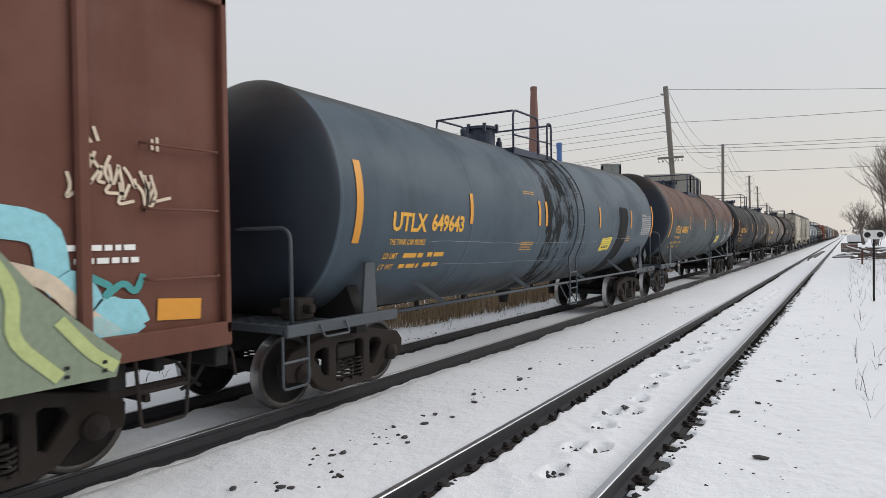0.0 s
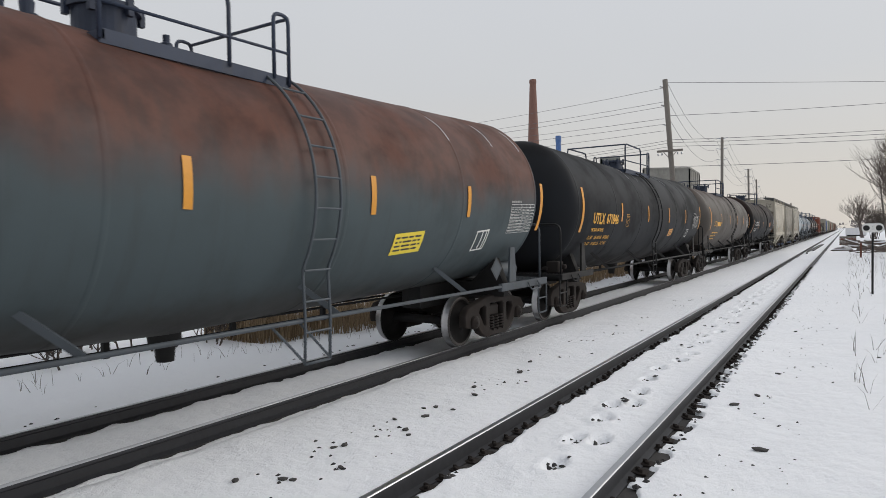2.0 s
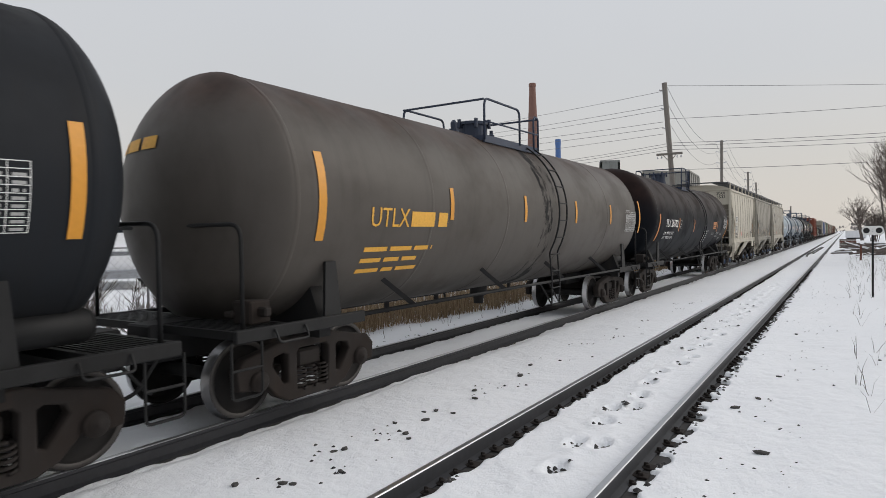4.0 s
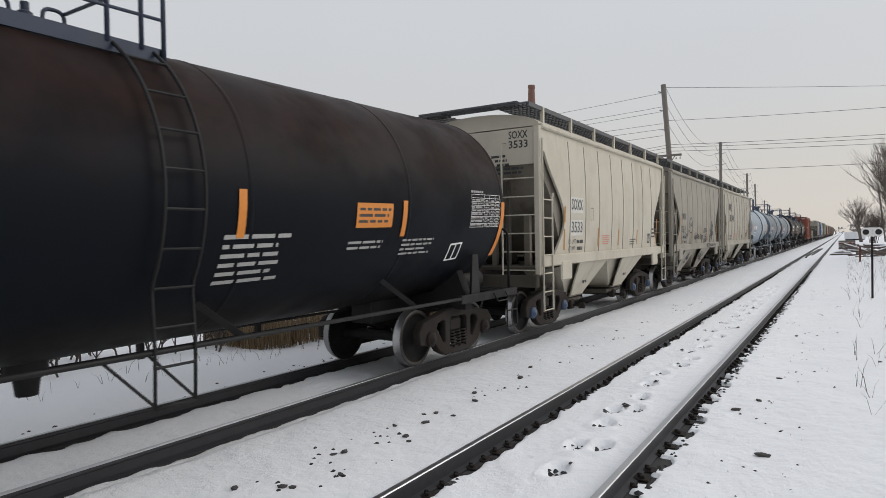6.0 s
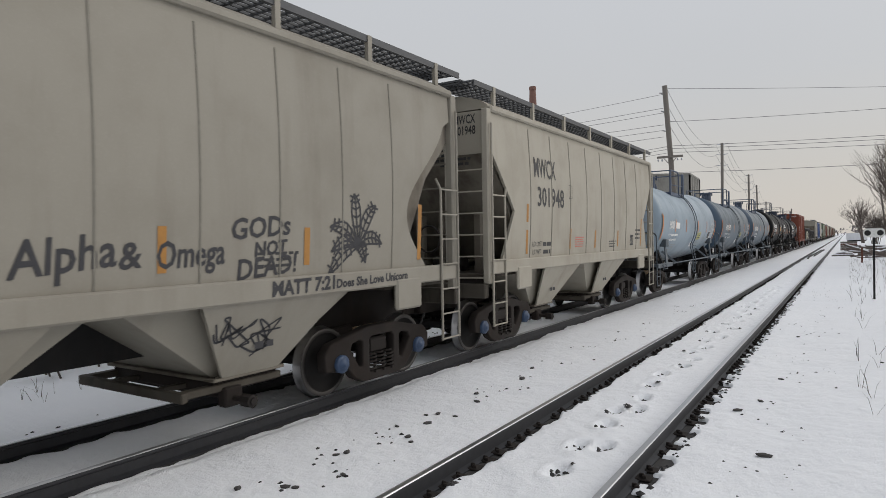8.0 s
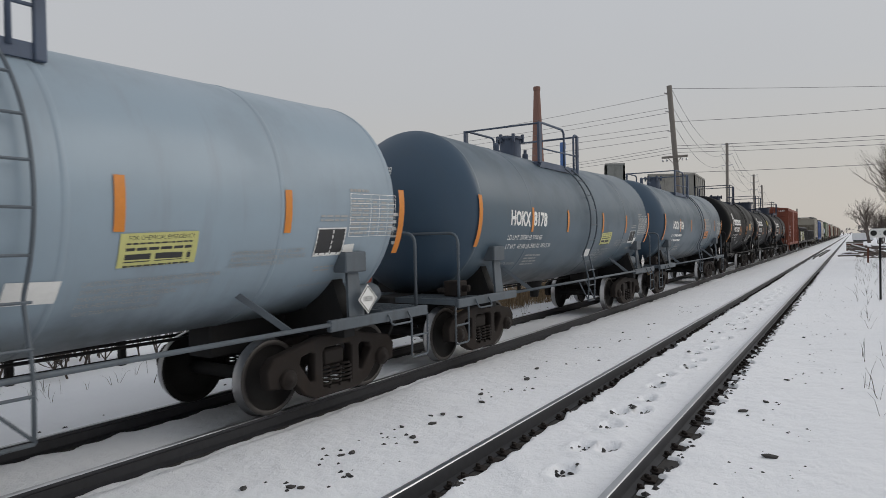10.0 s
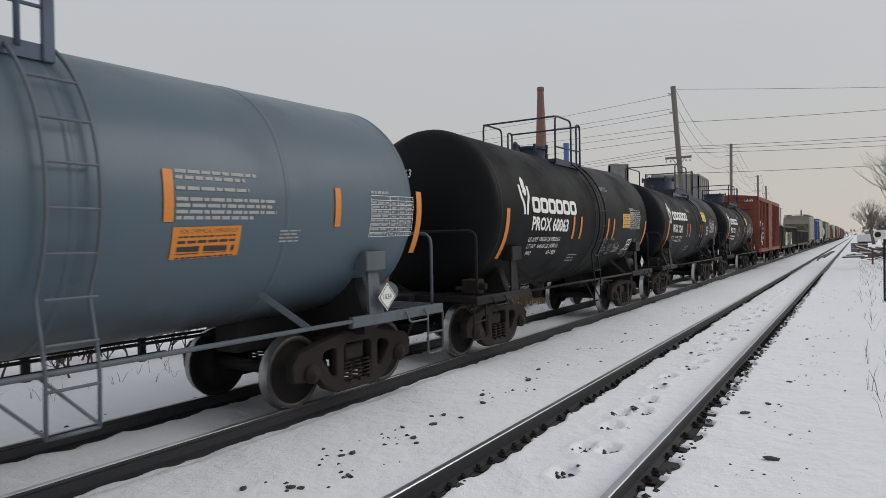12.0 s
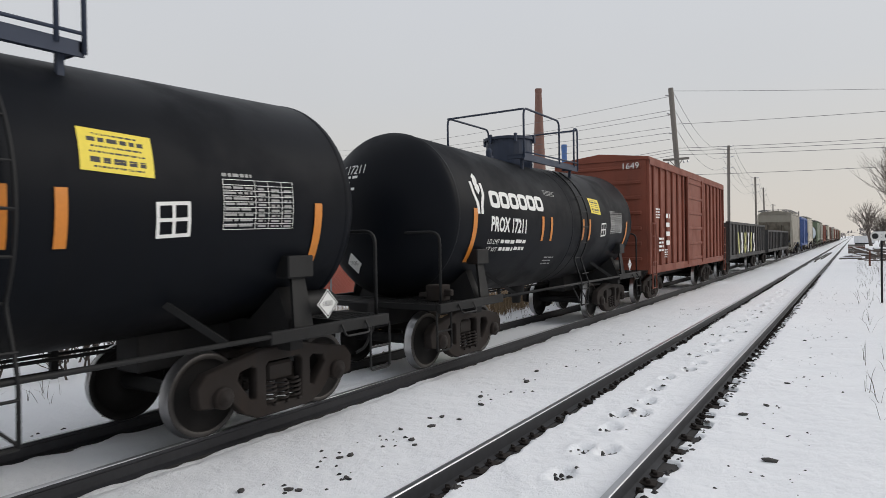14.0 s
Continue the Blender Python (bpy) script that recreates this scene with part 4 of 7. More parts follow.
        if e < 0 and detail:
            part("brake_wheel", spun([(-0.02, 0.24), (0, 0.26), (0.02, 0.24), (0, 0.22), (-0.02, 0.24)], "Y", 24, (0.4, -yl - 0.3, 2.1)), M_IRON, car, smooth=True)
    # discharge hoppers
    for yc in (-0.50 * ht, 0.39 * ht):
        w = 2.05
        bm = bmesh.new()
        top = [bm.verts.new(p) for p in ((-1.30, yc - 1.75, 1.52), (1.30, yc - 1.75, 1.52), (1.30, yc + 1.55, 1.52), (-1.30, yc + 1.55, 1.52))]
        bot = [bm.verts.new(p) for p in ((-0.90, yc - 0.40, 0.60), (0.90, yc - 0.40, 0.60), (0.90, yc + 0.40, 0.60), (-0.90, yc + 0.40, 0.60))]
        for k in range(4):
            bm.faces.new((top[k], bot[k], bot[(k + 1) % 4], top[(k + 1) % 4]))
        bm.faces.new(bot)
        bm.faces.new(top[::-1])
        bmesh.ops.recalc_face_normals(bm, faces=bm.faces)
        h = part("discharge_hopper", bm, m_body, car)
        for s in (-1, 1):
            # side bay, flush with the sill, leaning in
            q = plate([(yc - w / 2 + 0.05, 1.47), (yc + w / 2 + 0.05, 1.47), (yc + 0.40, 0.62), (yc - 0.40, 0.62)], [], 0.02)
            q.transform(FLAT_TO_SIDE)
            for v in q.vertices:
                v.co.x = s * (1.49 - 0.55 * (1.47 - v.co.z)) + v.co.x
            part("hopper_side", q, m_body, h)
            part("hatch_print", on_wall(bars(0.34, 0.2, 2, 0.9, 4, 0.7), s * 1.25, yc + 0.05, 1.0), M_SPRAY, h) if s > 0 else None
        part("outlet_flange", boxes((-1.04, 1.04, yc - 0.50, yc + 0.50, 0.585, 0.625), bevel=0.008), m_end, h)
        if detail:
            for i in range(11):
                part("flange_bolt", FLANGE_BOLT, None, h).location = (1.02, yc - 0.45 + 0.09 * i, 0.63)
        part("outlet_gate", boxes((-0.95, 0.95, yc - 0.46, yc + 0.46, 0.44, 0.585), bevel=0.015), M_IRON, h)
        for s in (-1, 1):
            part("gate_guide", boxes((*sorted((s * 0.86, s * 0.98)), yc - 0.85, yc + 0.50, 0.46, 0.54), bevel=0.01), M_HOPEND, h)
        part("gate_rack", boxes(*[(x_ - 0.05, x_ + 0.05, yc - 0.80, yc - 0.46, 0.47, 0.52) for x_ in (-0.45, 0.45)]), M_HOPEND, h)
        part("gate_crossbar", boxes((-1.0, 1.0, yc - 0.87, yc - 0.79, 0.43, 0.54), bevel=0.012), M_HOPEND, h)
        part("gate_bearing", boxes((0.90, 1.04, yc - 0.36, yc - 0.12, 0.28, 0.50), bevel=0.02), M_IRON, h)
        part("gate_shaft", tubes([(-1.25, yc - 0.24, 0.37), (1.25, yc - 0.24, 0.37)], r=0.032), M_IRON, h)
        part("gate_capstan", spun([(-0.07, 0), (-0.07, 0.075), (0.07, 0.075), (0.07, 0.04), (0.09, 0.04), (0.09, 0)], "X", 8, (1.27, yc - 0.24, 0.37)), M_IRON, h)
    part("centre_sill", boxes((-0.2, 0.2, -ht, ht, 0.85, 1.4)), M_IRON_BLACK, car)
    part("brake_rod", tubes([(-0.6, -ht, 0.75), (-0.6, ht, 0.75)], r=0.025, sides=6), M_IRON_BLACK, car)
    trucks(car, ht, CAP_BLUE, detail)
    return car, body


def wall_mark(car, parent, me, y, z, material, name="lettering", tilt=0.0, x=None, lean=bulge):
    return part(name, on_wall(me, x or 1.5, y, z, tilt, lean if x is None else None), material, parent)


# ---- boxcars and gondolas ----
def box_car(label, U, half, ht, m, zt=4.55, zb=1.12, ribs=9, door=1.35, detail=True, m_door=None, ladders=True):
    car = car_root("boxcar", label, U)
    body = part("body", boxes((-1.46, 1.46, -half, half, zb, zt - 0.12), bevel=0.02), m, car)
    bm = bmesh.new()
    prof = [(-1.54, zt - 0.14), (-1.54, zt - 0.06), (0, zt + 0.12), (1.54, zt - 0.06), (1.54, zt - 0.14)]
    a = [bm.verts.new((x, -half - 0.04, z)) for x, z in prof]
    b = [bm.verts.new((x, half + 0.04, z)) for x, z in prof]
    for i in range(5):
        bm.faces.new((a[i], a[(i + 1) % 5], b[(i + 1) % 5], b[i]))
    bm.faces.new(a[::-1])
    bm.faces.new(b)
    bmesh.ops.recalc_face_normals(bm, faces=bm.faces)
    part("roof", bm, m, car)
    for s in (-1, 1):
        x0, x1 = sorted((s * 1.46, s * 1.55))
        part("side_sill", boxes((x0, x1, -half, half, zb - 0.12, zb + 0.12), (x0, x1, -half, -half + 0.07, zb, zt - 0.1), (x0, x1, half - 0.07, half, zb, zt - 0.1), (x0, x1, -half, half, zt - 0.3, zt - 0.12), bevel=0.012), m, car)
        for i in range(ribs):
            for e in (-1, 1):
                y = e * (door + 0.25 + (half - door - 0.35) * (i + 0.3) / ribs)
                part("side_rib", boxes((*sorted((s * 1.455, s * 1.53)), y - 0.06, y + 0.06, zb + 0.1, zt - 0.28), bevel=0.025), m, body)
        d = part("door", boxes((*sorted((s * 1.46, s * 1.52)), -door, door, zb + 0.05, zt - 0.25), *[(*sorted((s * 1.515, s * 1.56)), -door, door, z - 0.05, z + 0.05) for z in [zb + 0.2 + 0.58 * i for i in range(6) if zb + 0.2 + 0.58 * i < zt - 0.3]],
                               (*sorted((s * 1.515, s * 1.58)), -door - 0.06, -door + 0.06, zb, zt - 0.25), (*sorted((s * 1.515, s * 1.58)), door - 0.06, door + 0.06, zb, zt - 0.25), bevel=0.012), m_door or m, car)
        for e in (-1, 1):
            if not ladders:
                for z in (1.78, 2.42, 3.0):
                    part("grab_iron", tubes(rounded([(s * 1.46, e * (half - 0.12), z), (s * 1.55, e * (half - 0.14), z - 0.02), (s * 1.55, e * (half - 0.86), z - 0.02), (s * 1.46, e * (half - 0.9), z)], 0.04, 3), r=0.014, sides=6), m, car)
                continue
            bm = bmesh.new()
            for y in (e * (half - 0.06), e * (half - 0.5)):
                tube(bm, [(s * 1.60, y, 0.55), (s * 1.60, y, 2.6)], 0.018, 6)
            ld = part("ladder", bm, m, car)
            for z in [0.57 + 0.4 * i for i in range(6)]:
                part("rung", tubes([(s * 1.60, e * (half - 0.06), z), (s * 1.60, e * (half - 0.5), z)], r=0.014, sides=6), m, ld)
    for e in (-1, 1):
        # pressed ends with level ribs
        for i in range(7):
            z = zb + 0.35 + i * (zt - zb - 0.7) / 6
            part("end_rib", boxes((-1.3, 1.3, *sorted((e * (half - 0.01), e * (half + 0.05))), z - 0.06, z + 0.06), bevel=0.025), m, body)
        part("stub_sill", boxes((-0.22, 0.22, *sorted((e * (half - 1.5), e * (half + 0.25))), 0.7, 1.05)), M_IRON, car)
        coupler(car, half + 0.55, e)
    part("centre_sill", boxes((-0.2, 0.2, -half + 1, half - 1, 0.62, zb)), M_IRON_BLACK, car)
    trucks(car, ht, CAP, detail)
    return car, body


def gondola_car(label, U, half, ht, m, zt=2.75, ribs=14, detail=False, load=True):
    car = car_root("gondola_car", label, U)
    zb = 1.1
    body = part("body", boxes((-1.5, -1.42, -half, half, zb, zt), (1.42, 1.5, -half, half, zb, zt), (-1.42, 1.42, -half, -half + 0.08, zb, zt), (1.42, 1.42 + 0.001, half - 0.08, half, zb, zt), (-1.42, 1.42, half - 0.08, half, zb, zt), (-1.42, 1.42, -half, half, zb - 0.05, zb + 0.05)), m, car)
    for s in (-1, 1):
        part("top_chord", boxes((*sorted((s * 1.38, s * 1.58)), -half, half, zt - 0.08, zt + 0.06), bevel=0.015), m, car)
        part("side_sill", boxes((*sorted((s * 1.42, s * 1.58)), -half, half, zb - 0.12, zb + 0.08), bevel=0.015), m, car)
        for i in range(ribs):
            y = -half + 0.1 + (2 * half - 0.2) * i / (ribs - 1)
            part("side_rib", boxes((*sorted((s * 1.49, s * 1.57)), y - 0.06, y + 0.06, zb, zt), bevel=0.02), m, body)
    part("centre_sill", boxes((-0.2, 0.2, -half - 0.3, half + 0.3, 0.62, zb)), M_IRON_BLACK, car)
    coupler(car, half + 0.55, -1)
    coupler(car, half + 0.55, 1)
    trucks(car, ht, CAP, detail)
    return car, body


# ---- ground ----
def lattice(x, y, seed, cell):
    """Smooth value noise in -1..1 over arrays."""
    r = np.random.RandomState(seed).uniform(-1, 1, (256, 256))
    u, v = x / cell, y / cell
    i, j = np.floor(u).astype(int), np.floor(v).astype(int)
    f, g = u - i, v - j
    f, g = f * f * (3 - 2 * f), g * g * (3 - 2 * g)
    a, b = r[i % 256, j % 256], r[(i + 1) % 256, j % 256]
    c, d = r[i % 256, (j + 1) % 256], r[(i + 1) % 256, (j + 1) % 256]
    return (a * (1 - f) + b * f) * (1 - g) + (c * (1 - f) + d * f) * g


RAILS = [X_TRAIN - RAIL, X_TRAIN + RAIL, X_NEAR - RAIL, X_NEAR + RAIL]
STEPS = [(-2.36, 5.57), (-2.43, 6.33), (-2.20, 6.43), (-2.41, 7.21), (-2.50, 7.82), (-2.28, 8.0), (-2.38, 8.64), (-2.46, 9.43), (-2.50, 10.2), (-2.33, 11.0)]
STEPS += [(-2.42 + 0.12 * (-1) ** i + 0.04 * math.sin(i * 2.3), 11.7 + 0.72 * i) for i in range(26)]


def edge_of_brush(y):
    return np.interp(y, (-10, 4, 8, 11, 17, 60), (-10.9, -10.3, -9.7, -9.2, -8.9, -9.3))


def ground_height(x, y):
    z = np.full_like(x, SNOW) + 0.012 * lattice(x, y, 1, 0.45) + 0.007 * lattice(x, y, 2, 0.14) + 0.02 * lattice(x, y, 3, 2.1)
    between = np.abs(x - (X_TRAIN + X_NEAR) / 2) < 1.1
    z += np.where(between, 0.02, 0)
    z += 0.03 * np.clip(1 - np.abs(x - X_NEAR) / 0.75, 0, 1) ** 0.3
    # bank behind the train, rise beside the empty track
    e = edge_of_brush(y)
    z += 0.10 * np.clip((X_TRAIN - 1.0 - x) / 1.8, 0, 1) ** 1.5 * (1 + 0.25 * lattice(x, y, 4, 1.5))
    z += 0.10 * np.clip((x + 0.6) / 2.5, 0, 1) + np.clip((x - 1.5) / 6, 0, 1) * 0.4 * (1 + lattice(x, y, 5, 3.0))
    # snow has drawn back from the rails
    for xr in RAILS:
        right = 0.135 if xr > X_NEAR - 1 else 0.12
        wob = 0.05 * lattice(x * 0 + xr, y, 6 + int(abs(xr) * 10), 0.16) + 0.03 * lattice(x * 0 + xr * 3, y, 7, 0.5)
        if xr == RAILS[3]:
            wob = wob + 0.055 * np.sign(np.sin(2 * np.pi * y / 0.52)) * np.exp(-y / 60)
        d = x - xr
        reach = np.where(d > 0, right + wob, 0.055)
        k = np.clip((np.abs(d) - reach) / 0.045, 0, 1)
        z = np.where(np.abs(d) < 0.42, (SNOW - 0.12) * (1 - k) + z * k, z)
    for i, (fx, fy) in enumerate(STEPS):
        r = np.sqrt(((x - fx) / 0.085) ** 2 + ((y - fy) / 0.17) ** 2)
        z += -0.085 * np.exp(-r ** 3) + 0.022 * np.exp(-((r - 1.5) / 0.35) ** 2) + np.where(r < 1.2, 0.03 * lattice(x, y, 40, 0.06), 0)
    far = np.clip((y - 200) / 600, 0, 1)
    return z * (1 - far) - 0.15 * far


def build_ground():
    xs = [-900, -500, -260, -140, -80, -50, -35, -25, -19, -16]
    x = -14.0
    while x < 3.0:
        near = min(abs(x - r) for r in RAILS)
        xs.append(x)
        x += 0.02 if near < 0.30 else (0.05 if -3.4 < x < -1.2 else (0.09 if x > -9 else 0.25))
    xs += [3.3, 3.8, 4.5, 5.5, 7, 9, 12, 16, 22, 30, 45, 70, 120, 220, 420, 900]
    ys = [-300, -120, -60, -30, -15, -8, -4, -2, -0.5]
    y = 0.6
    while y < 3000:
        ys.append(y)
        y += 0.05 if y < 12 else max(0.05, 0.0085 * (y - 6))
    gx, gy = np.meshgrid(np.array(xs), np.array(ys))
    gz = ground_height(gx, gy)
    ny, nx = gx.shape
    co = np.stack([gx, gy, gz], -1).reshape(-1, 3)
    idx = np.arange(ny * nx).reshape(ny, nx)
    quads = np.stack([idx[:-1, :-1], idx[:-1, 1:], idx[1:, 1:], idx[1:, :-1]], -1).reshape(-1, 4)
    me = bpy.data.meshes.new("ground")
    me.from_pydata(co.tolist(), [], quads.tolist())
    me.polygons.foreach_set("use_smooth", [True] * len(me.polygons))
    me.materials.append(M_SNOW)
    tagged(new("ground", me), "thin trampled snow over railway ground", "snow", kind="structure")


build_ground()


# ---- tracks ----
RAIL_PROF = [(-0.075, -0.19), (0.075, -0.19), (0.075, -0.175), (0.012, -0.155), (0.009, -0.055), (0.036, -0.040), (0.036, -0.008), (0.028, 0.0),
             (-0.028, 0.0), (-0.036, -0.008), (-0.036, -0.040), (-0.009, -0.055), (-0.012, -0.155), (-0.075, -0.175)]
ANCHOR = mesh_of(boxes((0.02, 0.17, -0.07, 0.07, -0.185, -0.165), (0.055, 0.10, -0.012, 0.012, -0.17, -0.13), (0.085, 0.13, -0.05, -0.02, -0.17, -0.135), bevel=0.006), "tie_plate")
ANCHOR.materials.append(M_IRON)


def track(xc, label, plates):
    tr = thing("railway_track", label, "railway track", kind="structure")
    tr.location = (xc, 0, 0)
    for s in (-1, 1):
        bm = bmesh.new()
        cuts = [-60.0, 0.0, 20.0, 60.0, 150.0, 400.0, 1600.0]
        rings = [[bm.verts.new((s * RAIL + x, y, z)) for x, z in RAIL_PROF] for y in cuts]
        n = len(RAIL_PROF)
        for a, b in zip(rings, rings[1:]):
            for k in range(n):
                bm.faces.new((a[k], b[k], b[(k + 1) % n], a[(k + 1) % n]))
        me = mesh_of(bm, "rail")
        me.materials.append(M_RAIL)
        me.materials.append(M_RAILTOP)
        for p in me.polygons:
            if p.center.z > -0.006:
                p.material_index = 1
        part("rail", me, None, tr)
        part("rail_bed", boxes((s * RAIL - 0.30, s * RAIL + 0.34, -60, 900, -0.30, -0.188)), M_BED, tr)
        if plates:
            rnd = random.Random(5 + s)
            y = 1.0
            while y < 42:
                a = part("tie_plate", ANCHOR, None, tr)
                a.location = (s * RAIL, y + rnd.uniform(-0.02, 0.02), rnd.uniform(-0.006, 0.006))
                a.rotation_euler = (0, 0, rnd.uniform(-0.08, 0.08))
                y += 0.26 if rnd.random() < 0.8 else 0.5
    return tr


track(X_TRAIN, "steel railway track with dark rails deep in snow", False)
near_track = track(X_NEAR, "empty steel railway track with polished railheads in snow", True)
# snow-filled joint bars of the distant crossing panel
part("crossing_panel", tubes(rounded([(-0.28, 62, -0.10), (-0.42, 66, -0.10), (-0.20, 92, -0.10), (0.10, 96, -0.10), (0.05, 90, -0.10), (-0.10, 70, -0.10)], 1.2, 4), r=0.08, sides=6), M_BED, near_track)


# ---- stones ----
def stone_mesh(seed, flat=0.55):
    bm = bmesh.new()
    bmesh.ops.create_icosphere(bm, subdivisions=1, radius=1.0)
    rnd = random.Random(seed)
    for v in bm.verts:
        v.co *= rnd.uniform(0.65, 1.2)
        v.co.z *= flat
    me = mesh_of(bm, "stone")
    me.materials.append(M_BALLAST)
    return me


STONES = [stone_mesh(k) for k in range(5)]
PLACES = [(-4.64, 3.7), (-4.29, 3.94), (-4.21, 3.99), (-4.45, 4.95), (-4.50, 4.84), (-4.05, 4.44), (-4.31, 6.24), (-4.53, 6.54), (-4.15, 6.64), (-4.43, 6.68), (-4.27, 7.41), (-4.52, 7.81),
          (-4.38, 9.05), (-4.55, 9.8), (-4.47, 14.38), (-0.99, 9.24), (-0.74, 6.99), (-0.86, 10.74), (-1.2, 8.65), (-0.91, 15.49), (0.47, 12.82), (-4.21, 5.7), (-4.08, 5.59), (-4.53, 5.93)]


def lay(x, y):
    return float(ground_height(np.array([x]), np.array([y]))[0])


rnd = random.Random(11)
for i, (x, y) in enumerate(PLACES):
    st = tagged(new("stone", STONES[i % 5]), "dark ballast stone lying on the snow", "stone", "loose stones on the snow")
    r = rnd.uniform(0.028, 0.05) * (1.05 if i == 16 else 1)
    st.scale = (r * rnd.uniform(1, 1.9), r, r * 0.9)
    st.rotation_euler = (0, 0, rnd.uniform(0, 6))
    st.location = (x, y, lay(x, y) + r * 0.25)


def crumbs():
    rnd = random.Random(21)
    bm = bmesh.new()
    spots = []
    for _ in range(34):
        gx, gy = rnd.gauss(-4.33, 0.2), 3.2 + 19 * rnd.random() ** 1.4
        for _ in range(rnd.choice((1, 2, 3, 6))):
            spots.append((gx + rnd.gauss(0, 0.10), gy + rnd.gauss(0, 0.14), rnd.uniform(0.006, 0.024)))
    for _ in range(70):
        gx, gy = rnd.gauss(-0.72, 0.32), 5 + 28 * rnd.random() ** 1.3
        for _ in range(rnd.choice((1, 1, 2, 4))):
            spots.append((gx + rnd.gauss(0, 0.10), gy + rnd.gauss(0, 0.2), rnd.uniform(0.005, 0.018)))
    for fx, fy in STEPS[:24]:
        for _ in range(13):
            spots.append((fx + rnd.gauss(0, 0.055), fy + rnd.gauss(0, 0.09), rnd.uniform(0.010, 0.032)))
    for _ in range(330):
        spots.append((X_NEAR + RAIL + 0.17 + abs(rnd.gauss(0, 0.05)), 2 + 26 * rnd.random() ** 1.4, rnd.uniform(0.012, 0.03)))
    for _ in range(240):
        spots.append((X_NEAR - RAIL + 0.14 + abs(rnd.gauss(0, 0.03)), 2 + 26 * rnd.random() ** 1.4, rnd.uniform(0.012, 0.028)))
    for _ in range(80):
        spots.append((X_TRAIN - RAIL - 0.5 - 0.3 * rnd.random(), 2 + 26 * rnd.random(), rnd.uniform(0.012, 0.03)))
    gz = ground_height(np.array([s[0] for s in spots]), np.array([s[1] for s in spots]))
    for (x, y, r), z in zip(spots, gz):
        z = max(z, -0.185)
        pts = [Vector((x + r * 1.7 * math.cos(a) * rnd.uniform(0.6, 1.2), y + r * 1.7 * math.sin(a) * rnd.uniform(0.6, 1.3), z - 0.004)) for a in (0.3, 1.6, 2.8, 4.1, 5.2)]
        v = [bm.verts.new(p) for p in pts]
        t = bm.verts.new((x, y, z + r * rnd.uniform(0.5, 1.0)))
        for k in range(5):
            bm.faces.new((v[k], v[(k + 1) % 5], t))
    tagged(new("ballast_crumbs", mesh_of(bm, "ballast_crumbs")), "scattered dark ballast chips on the snow", "gravel", kind="stuff").data.materials.append(M_BALLAST)


crumbs()


# ---- dead grass, brush, trees ----
def blades(name, label, spots, h, width, material, lean=0.25, seed=3, forks=1):
    rnd = random.Random(seed)
    verts, faces = [], []
    for x, y, z in spots:
        for _ in range(forks):
            hh = h * rnd.uniform(0.45, 1.15)
            a = rnd.uniform(0, 2 * math.pi)
            dx, dy = lean * hh * rnd.gauss(0, 1), lean * hh * rnd.gauss(0, 1)
            wx, wy = width * math.cos(a), width * math.sin(a)
            b = len(verts)
            verts += [(x - wx, y - wy, z - 0.05), (x + wx, y + wy, z - 0.05), (x + wx * 0.7 + dx * 0.4, y + wy * 0.7 + dy * 0.4, z + hh * 0.6), (x - wx * 0.7 + dx * 0.4, y - wy * 0.7 + dy * 0.4, z + hh * 0.6), (x + dx, y + dy, z + hh)]
            faces += [(b, b + 1, b + 2, b + 3), (b + 3, b + 2, b + 4)]
    me = bpy.data.meshes.new(name)
    me.from_pydata(verts, [], faces)
    me.materials.append(material)
    return tagged(new(name, me), label, "grass", kind="stuff")


def reed_spots(n, y0, y1, depth, seed, back=0.0):
    rnd = random.Random(seed)
    ys = np.array([y0 + (y1 - y0) * rnd.random() ** 1.4 for _ in range(n)])
    xs = edge_of_brush(ys) - back - depth * np.array([rnd.random() ** 1.3 for _ in range(n)]) + 0.12 * lattice(ys, ys * 0, 8, 0.7)
    return list(zip(xs.tolist(), ys.tolist(), ground_height(xs, ys).tolist()))


blades("dead_grass", "dense tan dead grass along the snow bank", reed_spots(22000, 8.5, 75, 1.9, 1), 0.72, 0.008, M_REED, 0.15)
blades("dead_weeds", "sparse dead stalks sticking out of the snow bank", reed_spots(160, 3, 40, -0.8, 4), 0.26, 0.004, M_TWIG, 0.5, 5, 2)
rnd = random.Random(77)
side = [(rnd.uniform(0.1, 2.4), rnd.uniform(9, 60)) for _ in range(260)]
blades("dry_stalks", "thin dry stalks poking through snow beside the track", [(x, y, lay(x, y)) for x, y in side], 0.42, 0.004, M_TWIG, 0.45, 9, 2)


